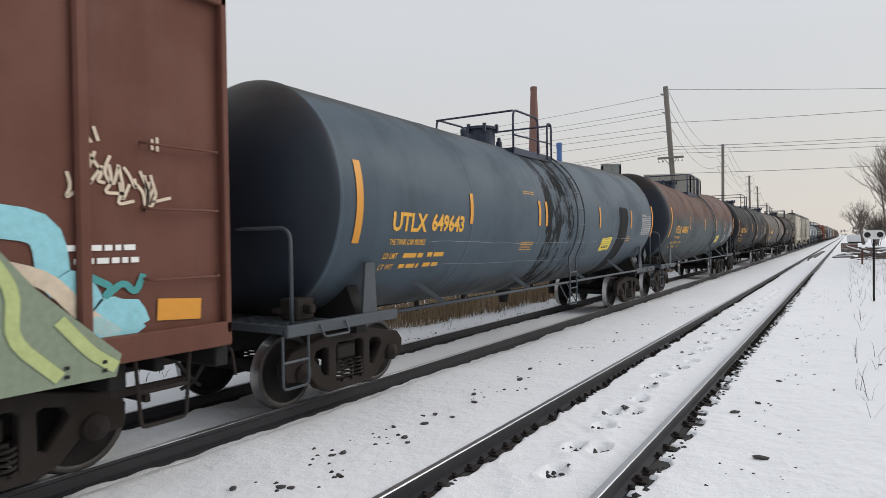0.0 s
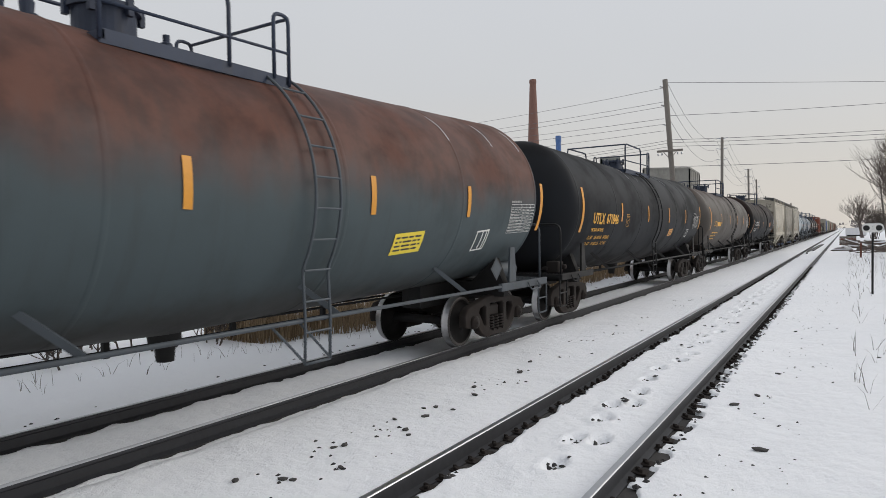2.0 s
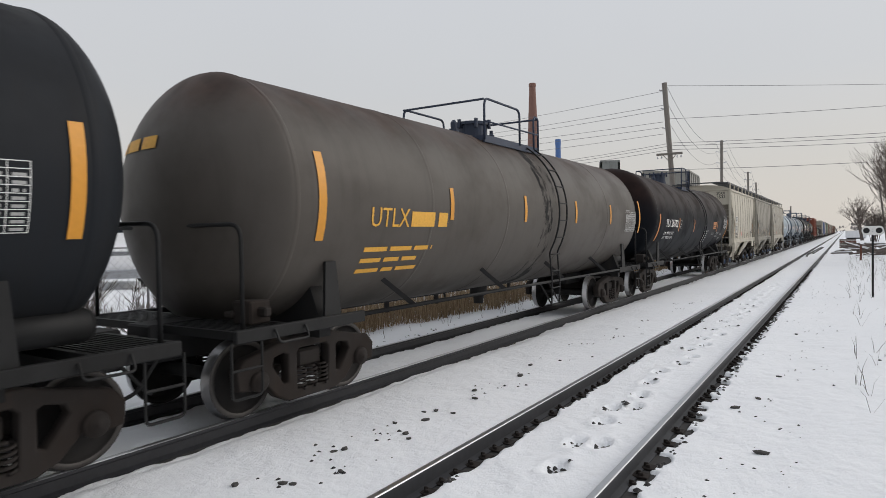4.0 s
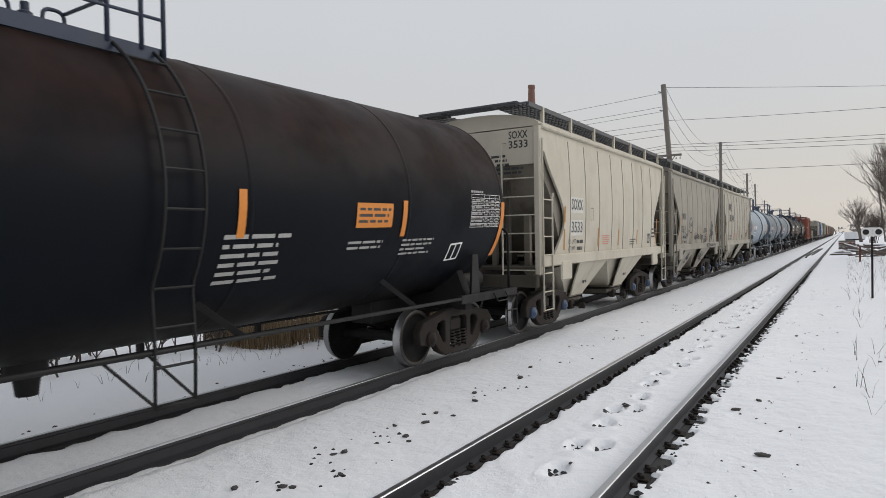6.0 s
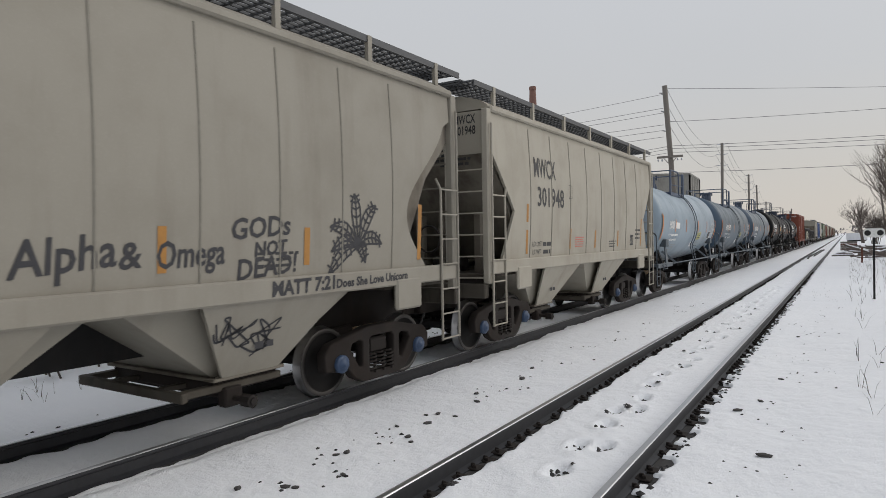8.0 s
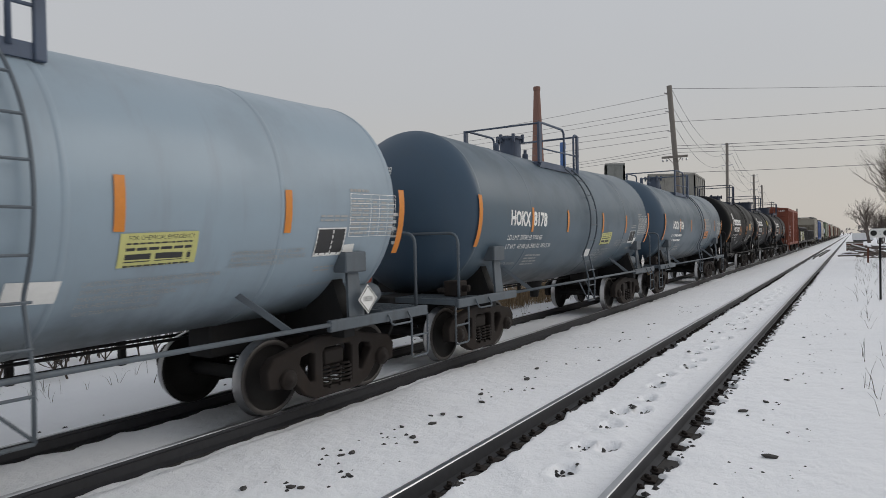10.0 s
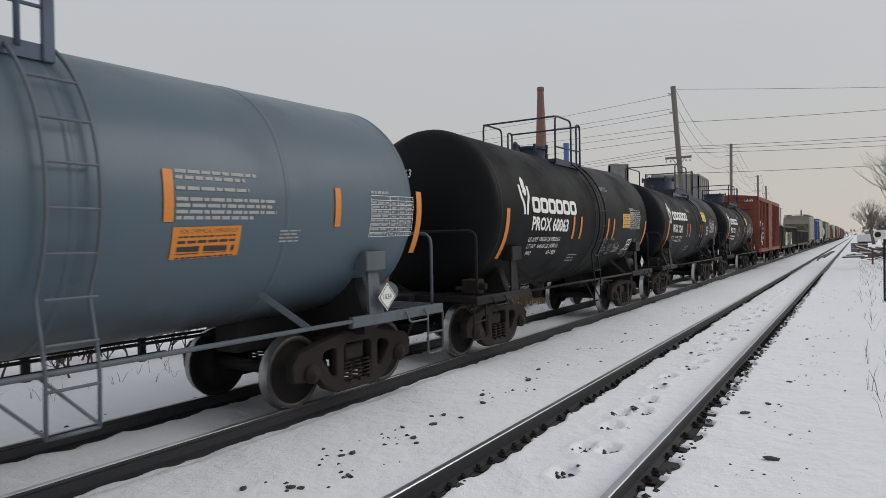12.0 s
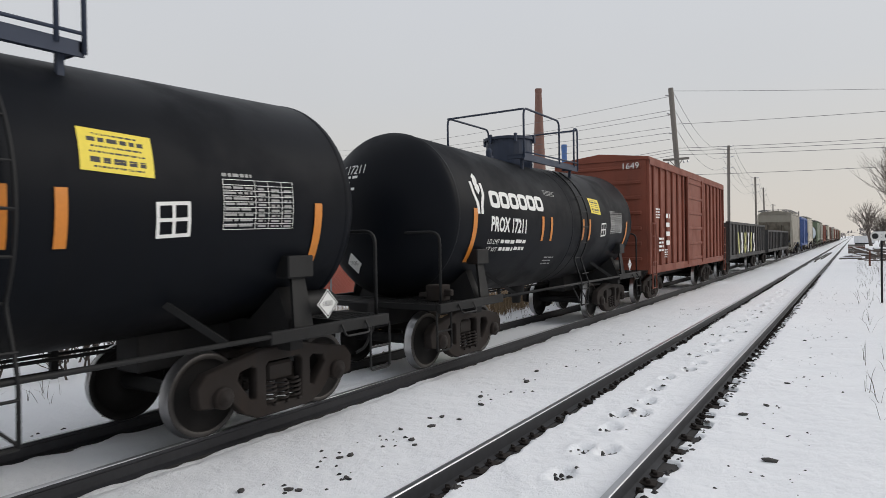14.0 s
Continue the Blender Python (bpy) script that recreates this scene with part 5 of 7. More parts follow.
def bare_tree(name, label, x, y, h, spread, seed, r0=0.12, stems=1, levels=5, category="tree", material=None, twigs=1.0):
    rnd = random.Random(seed)
    tree = thing(name, label, category)
    z0 = lay(x, y) if y < 200 else -0.1
    tree.location = (x, y, z0 - 0.1)
    crown = bmesh.new()

    def limb(p, d, length, r, level, trunk):
        n = 4
        pts = [p]
        for i in range(n):
            d = (d + Vector((rnd.gauss(0, 0.085), rnd.gauss(0, 0.085), rnd.gauss(0.05, 0.05)))).normalized()
            pts.append(pts[-1] + d * length / n)
        tube(trunk if level < 1 else crown, pts, r, 5 if level < 2 else 3, r * 0.55)
        if level >= levels:
            return
        kids = int((3 if level == 0 else 2.6) * twigs + rnd.random())
        for k in range(kids):
            q = pts[rnd.choice((1, 2, 3, 4)) if level else rnd.choice((2, 3, 4))]
            a = rnd.uniform(0, 2 * math.pi)
            side_ = Vector((math.cos(a), math.sin(a), rnd.uniform(-0.1, 0.5)))
            limb(q, (d + side_ * spread * rnd.uniform(0.6, 1.2)).normalized(), length * rnd.uniform(0.55, 0.8), max(0.006, r * 0.5), level + 1, trunk)
        limb(pts[-1], d, length * rnd.uniform(0.6, 0.8), max(0.006, r * 0.55), level + 1, trunk)
    for s in range(stems):
        a = rnd.uniform(0, 6.28)
        trunk = bmesh.new()
        limb(Vector((rnd.uniform(-0.5, 0.5) * (stems > 1), rnd.uniform(-0.5, 0.5) * (stems > 1), 0)), Vector((0.25 * math.cos(a) * (stems > 1), 0.25 * math.sin(a) * (stems > 1), 1)), h * 0.36 * rnd.uniform(0.8, 1.1), r0 * rnd.uniform(0.7, 1.1), 0, trunk)
        part("trunk", trunk, material or M_BARK, tree)
    part("crown", crown, material or M_BARK, tree, "fine bare twigs")
    return tree


bare_tree("bare_tree", "tall bare winter tree with dense upright twigs", 3.9, 52, 9.5, 0.55, 3, 0.12, 4, 5, "tree", None, 1.12)
bare_tree("bare_tree", "slim bare winter tree in scrub", 3.8, 64, 8.5, 0.55, 8, 0.11, 3, 5)
bare_tree("bare_tree", "multi-stemmed bare winter tree in scrub", 4.0, 42, 7.5, 0.55, 12, 0.09, 3, 5)
bare_tree("bare_tree", "low spreading bare tree far beside the track", 2.6, 150, 8.5, 0.8, 17, 0.18, 3, 5)
bare_tree("bare_tree", "bare tree showing above the train far away", -26, 330, 12, 0.7, 19, 0.25, 2, 5)
for i, (x, y, h) in enumerate(((2.9, 38, 2.0), (2.3, 30, 1.6), (2.6, 24, 1.5), (3.3, 56, 2.6), (2.0, 17.5, 1.1))):
    bare_tree("bare_shrub", "thin leafless shrub rising from snow", x, y, h, 0.8, 30 + i, 0.016, 5, 3, "shrub", M_TWIG)
for i, (x, y, h) in enumerate(((-11.2, 2.6, 1.5), (-11.4, 4.2, 1.7), (-11.0, 5.6, 1.4), (-11.3, 7.0, 1.6), (-11.6, 1.2, 1.8), (-10.9, 8.4, 1.2), (-11.4, 9.8, 1.3), (-12.2, 3.4, 2.0), (-12.4, 6.2, 2.0))):
    bare_tree("bare_shrub", "dark tangled leafless shrub behind the snow bank", x, y, h, 1.0, 50 + i, 0.022, 7, 3, "shrub", M_TWIG, 1.2)
# hedge-like clump beside the far tree
bare_tree("bare_shrub", "broad dense leafless bush far beside the track", 4.2, 128, 6.5, 0.9, 70, 0.06, 16, 4, "shrub", M_TWIG)


def far_woods():
    rnd = random.Random(91)
    verts, faces = [], []
    for _ in range(5200):
        y = rnd.uniform(620, 900)
        x = rnd.uniform(-420, 240)
        if -22 < x < 6 and rnd.random() < 0.75:
            continue
        z = rnd.uniform(0, 1) ** 0.8 * (9 + 3 * math.sin(x * 0.07) + 2 * math.sin(x * 0.31))
        s = rnd.uniform(0.7, 2.2)
        b = len(verts)
        for k in range(3):
            a = rnd.uniform(0, 6.28)
            verts.append((x + s * math.cos(a), y + rnd.uniform(-1, 1), max(-0.5, z + s * math.sin(a))))
        verts.append((x, y + 1.0, z))
        faces += [(b, b + 1, b + 2), (b, b + 1, b + 3), (b + 1, b + 2, b + 3)]
    me = bpy.data.meshes.new("far_woods")
    me.from_pydata(verts, [], faces)
    me.materials.append(M_FARWOOD)
    tagged(new("far_woods", me), "hazy grey band of bare woods on the horizon", "woods", kind="stuff")


far_woods()


# ---- poles and wires ----
def sag(a, b, drop, n=14):
    a, b = Vector(a), Vector(b)
    return [a.lerp(b, i / n) - Vector((0, 0, drop * 4 * (i / n) * (1 - i / n))) for i in range(n + 1)]


def wire(a, b, drop, r=0.021):
    return tagged(new("overhead_wire", mesh_of(tubes(sag(a, b, drop), r=r, sides=4), "overhead_wire")), "thin dark overhead wire", "wire", "overhead wires").data.materials.append(M_WIRE)


def pole(label, base, top, r, arms, cross=None):
    """arms: heights of short insulator arms."""
    p = thing("utility_pole", label, "utility pole", "poles of the line")
    base, top = Vector(base), Vector(top)
    part("shaft", tubes([base, base.lerp(top, 0.5), top], r=r, sides=10), M_WOOD, p, smooth=True)
    out = []
    for z, dx in arms:
        c = base.lerp(top, (z - base.z) / (top.z - base.z))
        tip = c + Vector((dx, 0, 0.22))
        part("insulator", tubes([c, tip], r=0.07, sides=6), M_STEELPIPE, p)
        out.append(tip)
    if cross:
        z, w = cross
        c = base.lerp(top, (z - base.z) / (top.z - base.z))
        part("crossarm", boxes((c.x - w, c.x + w, c.y - 0.4, c.y - 0.25, c.z - 0.12, c.z + 0.12), bevel=0.02), M_WOOD, p)
        part("brace", tubes([(c.x - w * 0.55, c.y - 0.3, c.z), (c.x, c.y - 0.1, c.z + 0.0 - 0.9)], [(c.x + w * 0.55, c.y - 0.3, c.z), (c.x, c.y - 0.1, c.z - 0.9)], r=0.04, sides=5), M_WOOD, p)
        for k in (-0.9, -0.6, 0.6, 0.9):
            part("insulator", spun([(0, 0), (0, 0.07), (0.1, 0.1), (0.22, 0.07), (0.26, 0)], "Z", 8, (c.x + w * k, c.y - 0.33, c.z - 0.45)), M_STEELPIPE, p)
    return p, out


P1B, P1T = (-15.2, 71.0, -0.2), (-16.4, 70.6, 18.3)
P2B, P2T = (-18.2, 119.3, -0.2), (-18.1, 119.3, 18.1)
P3B, P3T = (-20.9, 180.3, -0.2), (-21.1, 180.3, 17.6)
P4B, P4T = (-23.6, 224.8, -0.2), (-24.0, 224.8, 17.9)
pole("leaning weathered wooden utility pole with crossarm", P1B, P1T, 0.27, ((17.4, -0.6), (15.4, -0.6), (13.3, -0.6)), (10.6, 1.35))
for b, t, n in ((P2B, P2T, 2), (P3B, P3T, 3), (P4B, P4T, 4)):
    pole("slim dark wooden utility pole with short insulator arms", b, t, 0.24, ((t[2] - 0.3, -0.9), (t[2] - 0.3, 0.9), (t[2] - 2.1, -0.9), (t[2] - 2.1, 0.9), (t[2] - 4.0, -0.9), (t[2] - 4.0, 0.9)) if n < 4 else ((t[2] - 0.5, -0.9), (t[2] - 2.5, -0.9), (t[2] - 2.5, 0.9)))
for k, (y, x) in enumerate(((290, -27.5), (345, -30.5))):
    pole("slim dark wooden utility pole far down the line", (x, y, -0.2), (x, y, 15.5), 0.22, ((15, -0.9), (15, 0.9), (13, -0.9), (13, 0.9)))
pole("small wooden utility pole beside bare trees", (6.0, 131, -0.1), (5.0, 131, 9.8), 0.14, ((9.5, -0.5),))
pole("lone dark post far down the line", (-13.5, 213, -0.1), (-13.5, 213, 9.5), 0.2, ())

# wires of the line and of the street that crosses it
for z, ze in ((17.4, 20.1), (15.9, 18.8), (15.4, 18.1), (14.1, 17.4), (13.5, 16.6), (12.8, 15.4)):
    wire((-16.5, 70.5, z), (-112, 110, z + (ze - z) * 2.55), 1.2)
for z, ze in ((11.8, 12.5), (11.5, 12.2), (11.1, 11.8)):
    wire((-15.8, 70.8, z), (-62, 99, z + (ze - z) * 2.9), 0.5)
    wire((-15.8, 70.8, z), (24, 76.5, z - 0.3 - (12 - z) * 0.5), 0.3)
wire((-16.4, 70.6, 18.0), (24, 96, 17.9), 0.2)
wire((-16.2, 70.6, 14.4), (24, 76.5, 14.0), 0.35)
wire((-15.6, 70.8, 8.9), (24, 76.5, 8.9), 0.3)
for a, b, n in ((P1T, P2T, 0), (P2T, P3T, 1), (P3T, P4T, 1)):
    for k, dz in enumerate((0.5, 2.2, 4.0)):
        for side_x in ((0.3,) if n == 0 else (-0.9, 0.9)):
            wire((a[0] + side_x, a[1], a[2] - dz), (b[0] + (side_x if n else -0.9), b[1], b[2] - dz + 0.2), 2.0, 0.022)
for k in (-0.9, 0.9):
    wire((P4T[0] + k, P4T[1], P4T[2] - 2.4), (-27.5 + k, 290, 15.2), 1.5, 0.022)
    wire((-27.5 + k, 290, 15.2), (-30.5 + k, 345, 15.2), 1.2, 0.022)


# ---- factory behind the tracks ----
def chimney(label, name, x, y, top, r0, r1, m, bands=0):
    c = thing(name, label, "chimney")
    c.location = (x, y, -0.2)
    part("shaft", spun([(0, 0), (0, r0), (top * 0.5, (r0 + r1) / 2), (top - 1.4, r1), (top - 1.4, r1 * 1.12), (top - 0.3, r1 * 1.12), (top, r1 * 1.05), (top, r1 * 0.8), (top - 2, r1 * 0.75), (top - 2, 0)], "Z", 24), m, c)
    for i in range(bands):
        z = top * (0.3 + 0.65 * i / bands)
        rr = r0 + (r1 - r0) * z / top
        part("iron_band", spun([(z - 0.15, rr), (z - 0.15, rr + 0.12), (z + 0.15, rr + 0.12), (z + 0.15, rr)], "Z", 24), M_IRON, c)


chimney("tall tapered red-brick factory chimney", "factory_chimney", -104.0, 230.5, 62.3, 3.6, 1.25, M_BRICK)
chimney("slim blue steel exhaust stack", "steel_stack", -57.5, 141.7, 25.0, 0.85, 0.62, M_STACK, 2)


def building(name, label, corners, h, m, bays, rows=0):
    b = thing(name, label, "building")
    bm = bmesh.new()
    lo = [bm.verts.new((x, y, -0.3)) for x, y in corners]
    hi = [bm.verts.new((x, y, h)) for x, y in corners]
    n = len(corners)
    for i in range(n):
        bm.faces.new((lo[i], lo[(i + 1) % n], hi[(i + 1) % n], hi[i]))
    bmesh.ops.recalc_face_normals(bm, faces=bm.faces)
    part("wall", bm, m, b)
    bm = bmesh.new()
    c = sum((Vector((x, y, 0)) for x, y in corners), Vector()) / n
    out = [Vector((x, y, 0)) + (Vector((x, y, 0)) - c).normalized() * 0.25 for x, y in corners]
    a = [bm.verts.new((p.x, p.y, h - 0.05)) for p in out]
    d = [bm.verts.new((p.x, p.y, h + 0.35)) for p in out]
    for i in range(n):
        bm.faces.new((a[i], a[(i + 1) % n], d[(i + 1) % n], d[i]))
    bm.faces.new(d)
    bm.faces.new(a[::-1])
    bmesh.ops.recalc_face_normals(bm, faces=bm.faces)
    part("roof", bm, m, b)
    for i in range(n):
        p, q = Vector((*corners[i], 0)), Vector((*corners[(i + 1) % n], 0))
        k = max(1, int((q - p).length / bays))
        for j in range(k + 1):
            r = p.lerp(q, j / k)
            part("pilaster", boxes((r.x - 0.16, r.x + 0.16, r.y - 0.16, r.y + 0.16, -0.3, h - 0.06)), m, b)
        for rz in range(rows):
            for j in range(k):
                r0, r1 = p.lerp(q, (j + 0.25) / k), p.lerp(q, (j + 0.75) / k)
                w = part("window", tubes([Vector((r0.x, r0.y, 2.5 + rz * 4)), Vector((r1.x, r1.y, 2.5 + rz * 4))], r=0.7, sides=4), M_GLASS, b)
    return b


building("factory_building", "grey panelled factory block with ribbed side", [(-40.5, 152.5), (-31.2, 158.4), (-32.3, 176.0), (-45.0, 170.0)], 16.6, M_CONCRETE, 3.0)
building("factory_tower", "small grey-green rooftop hoist tower", [(-48.9, 147.2), (-45.3, 149.5), (-46.5, 153.0), (-50.4, 151.0)], 19.3, M_CLADDING, 2.0)
building("low_warehouse", "low pale warehouse beyond the yard", [(-72, 4), (-66, 48), (-90, 52), (-96, 6)], 3.6, M_TRUCKWHITE, 4.0)
building("brick_shed", "low brown brick shed beyond the fence", [(-30, 40), (-24, 58), (-34, 62), (-40, 44)], 3.2, M_BRICK, 3.0, 0)


# ---- yard behind the train: fence, containers, lorries ----
def chain_fence():
    f = thing("chain_link_fence", "galvanised chain-link fence behind dead brush", "fence")
    x, y0, y1, z0, h = -13.4, -6.0, 46.0, 0.05, 1.9
    for i in range(19):
        y = y0 + (y1 - y0) * i / 18
        part("post", tubes([(x, y, z0 - 0.2), (x, y, z0 + h + 0.1)], r=0.03, sides=6), M_FENCE, f)
    part("top_rail", tubes([(x, y0, z0 + h), (x, y1, z0 + h)], r=0.02, sides=6), M_FENCE, f)
    bm = bmesh.new()
    step = 0.16
    n = int((y1 - y0) / step)
    for i in range(n):
        for s in (-1, 1):
            a = y0 + i * step + (h if s < 0 else 0)
            b = a + s * h
            if b > y1 or a > y1 or a < y0 or b < y0:
                continue
            tube(bm, [(x + 0.004 * s, a, z0), (x + 0.004 * s, b, z0 + h)], 0.004, 3)
    tagged(part("wire_mesh", bm, M_FENCE, f), kind="stuff")


chain_fence()


def container(label, x, y, w, length, h, m, rz=0):
    c = thing("shipping_container", label, "container")
    c.location, c.rotation_euler = (x, y, 0.1), (0, 0, radians(rz))
    part("shell", boxes((-w / 2, w / 2, -length / 2, length / 2, 0.0, h), bevel=0.02), m, c)
    for i in range(int(length / 0.3)):
        yy = -length / 2 + 0.2 + i * 0.3
        part("side_corrugation", boxes((w / 2 - 0.01, w / 2 + 0.035, yy - 0.07, yy + 0.07, 0.15, h - 0.12), bevel=0.015), m, c)
    for s in (-1, 1):
        for e in (-1, 1):
            part("corner_post", boxes((s * w / 2 - 0.08, s * w / 2 + 0.08, e * length / 2 - 0.08, e * length / 2 + 0.08, -0.1, h + 0.02)), m, c)


container("red-orange corrugated container in the yard", -16.8, 20.5, 2.4, 6.0, 2.5, M_CONTAINER, 8)
container("dull red corrugated container in the yard", -16.9, 29.0, 2.4, 6.0, 2.5, M_CONTAINER, -4)


def lorry(label, x, y, rz, m, m_cab):
    t = thing("lorry", label, "lorry")
    t.location, t.rotation_euler = (x, y, 0.0), (0, 0, radians(rz))
    # faces +Y in its own space
    q = plate([(-2.2, 0.75), (-2.2, 3.1), (-1.9, 3.45), (0.1, 3.35), (0.45, 2.75), (0.7, 2.05), (2.3, 1.75), (2.55, 1.4), (2.55, 0.75)], [], 1.1, 0.06)
    part("cab", turned(q, FLAT_TO_SIDE), m_cab, t)
    part("bonnet", boxes((-0.95, 0.95, 0.75, 2.5, 1.0, 1.82), bevel=0.12), m, t)
    part("windscreen", boxes((-0.95, 0.95, 0.50, 0.60, 2.1, 2.75), bevel=0.02), M_GLASS, t)
    for s in (-1, 1):
        part("side_window", boxes((*sorted((s * 1.15, s * 1.19)), -0.7, 0.25, 2.1, 2.8), bevel=0.02), M_GLASS, t)
        part("exhaust_stack", tubes([(s * 1.22, -1.3, 1.0), (s * 1.22, -1.3, 3.9)], r=0.09, sides=12), M_STEELPIPE, t, smooth=True)
        part("mirror", boxes((*sorted((s * 1.3, s * 1.42)), 0.35, 0.5, 2.0, 2.7), bevel=0.03), m_cab, t)
        part("fuel_tank", spun([(-0.9, 0), (-0.88, 0.32), (0.3, 0.32), (0.32, 0)], "Y", 16, (s * 1.0, -0.8, 0.75)), M_STEELPIPE, t, smooth=True)
        for yy in (1.75, -2.6, -3.9):
            w = part("wheel", spun([(-0.15, 0), (-0.15, 0.42), (-0.1, 0.5), (0.1, 0.5), (0.15, 0.42), (0.15, 0)], "X", 20, (s * 1.0, yy, 0.5)), M_RUBBER, t)
            part("hub", spun([(-0.02, 0), (-0.02, 0.26), (0.04, 0.2), (0.06, 0)], "X", 14, (s * 1.16, yy, 0.5)), M_STEELPIPE, w)
    part("bumper", boxes((-1.15, 1.15, 2.5, 2.68, 0.45, 0.85), bevel=0.04), M_STEELPIPE, t)
    part("chassis", boxes((-0.45, 0.45, -4.6, 1.5, 0.6, 0.85)), M_IRON_BLACK, t)
    part("grille", boxes((-0.6, 0.6, 2.5, 2.57, 0.95, 1.65), bevel=0.02), M_STEELPIPE, t)


lorry("white bonneted lorry tractor with chrome stacks", -29.2, 17.0, -120, M_TRUCKWHITE, M_TRUCKWHITE)
lorry("lorry tractor with red bonnet and white cab", -36.0, 13.6, -75, M_TRUCKRED, M_TRUCKWHITE)
for x, y in ((-55.5, 24), (-48, 45)):
    lp = thing("yard_lamp", "tall grey yard lamp with two arms", "street lamp")
    part("mast", tubes([(x, y, -0.2), (x, y, 3.9 if y < 30 else 8)], r=0.08, sides=8), M_FENCE, lp)
    part("arm", tubes(rounded([(x - 1.2, y - 0.4, 3.9 if y < 30 else 8), (x, y, 3.7 if y < 30 else 7.8), (x + 1.2, y + 0.4, 3.9 if y < 30 else 8)], 0.3), r=0.05, sides=6), M_FENCE, lp)


# ---- beside the empty track ----
sg = thing("track_sign", "white two-disc track sign on a slim dark post", "railway sign")
sg.location = (0.74, 24.58, 0)
part("post", boxes((-0.03, 0.03, -0.03, 0.03, -0.4, 2.0), bevel=0.006), M_IRON_BLACK, sg)
q = plate([(-0.19 + 0.11 * math.cos(a) - 0.0, 0.145 * math.sin(a)) for a in [math.pi / 2 + math.pi * i / 8 for i in range(9)]] + [(0.19 + 0.11 * math.cos(a), 0.145 * math.sin(a)) for a in [-math.pi / 2 + math.pi * i / 8 for i in range(9)]], [], 0.012)
q.transform(Matrix.Rotation(radians(90), 4, "X"))
q.transform(Matrix.Translation((0, -0.05, 2.06)))
part("board", q, M_SIGNWHITE, sg)
for s in (-1, 1):
    d = part("disc", spun([(-0.012, 0), (-0.012, 0.085), (0.0, 0.09), (0.01, 0.09), (0.01, 0)], "Y", 20, (s * 0.17, -0.075, 2.06)), M_RUBBER, sg)
for z in (2.02, 2.10):
    part("bolt", spun([(-0.015, 0), (-0.015, 0.012), (0, 0.012)], "Y", 8, (0, -0.063, z)), M_STEELPIPE, sg)
mp = thing("marker_post", "short faded brown marker post in snow", "marker post")
mp.location = (0.95, 54, 0)
part("stake", boxes((-0.06, 0.06, -0.03, 0.03, -0.3, 1.0), bevel=0.01), M_BOXBROWN, mp)


def log_heap(x, y, n, length, r, seed, snow=True):
    rn = random.Random(seed)
    h = thing("log_heap", "heap of cut logs and branches capped with snow", "log heap")
    z0 = lay(x, y)
    for i in range(n):
        a = rn.gauss(0.2, 0.4)
        c = Vector((x + rn.gauss(0, 0.9), y + rn.gauss(0, 1.0), z0 + r + rn.random() * 0.8 * max(0, 1 - i / n)))
        d = Vector((math.cos(a), math.sin(a), rn.gauss(0, 0.15))) * length * rn.uniform(0.4, 1.0) / 2
        part("log", tubes([c - d, c, c + d], r=r * rn.uniform(0.4, 1.1), sides=7), M_BARK, h)
        if snow and rn.random() < 0.4:
            part("snow_cap", tubes([c - d * 0.9 + Vector((0, 0, r)), c + Vector((0, 0, r * 1.15)), c + d * 0.85 + Vector((0, 0, r))], r=r * 0.6, sides=6), M_SNOW, h)


log_heap(1.9, 72, 18, 2.4, 0.10, 3)
log_heap(2.6, 60, 14, 2.2, 0.08, 5)
log_heap(1.5, 84, 12, 2.0, 0.12, 8)
bx = thing("timber_stack", "weathered brown stack of timber in snow", "timber stack")
bx.location = (0.3, 95, 0)
for i in range(5):
    for j in range(4):
        part("beam", boxes((-0.9, 0.9, -0.6 + j * 0.32, -0.33 + j * 0.32, -0.2 + i * 0.24, 0.0 + i * 0.24), bevel=0.02), M_WOOD if (i + j) % 3 else M_BOXBROWN, bx)
tr_ = thing("box_trailer", "white box trailer parked far beside the track", "trailer")
tr_.location = (2.1, 180, 0)
part("box", boxes((-2.0, 2.2, -1.3, 1.3, 0.3, 1.9), bevel=0.05), M_TRUCKWHITE, tr_)
part("roof_lip", boxes((-2.05, 2.25, -1.35, 1.35, 1.88, 1.98), bevel=0.03), M_TRUCKWHITE, tr_)
part("chassis", boxes((-1.8, 2.0, -1.0, 1.0, -0.2, 0.32)), M_IRON_BLACK, tr_)


# ---- the train ----
def S(c, us, z0=2.34, z1=2.84, w=0.10):
    return [(u - c, z0, z1, w) for u in us]


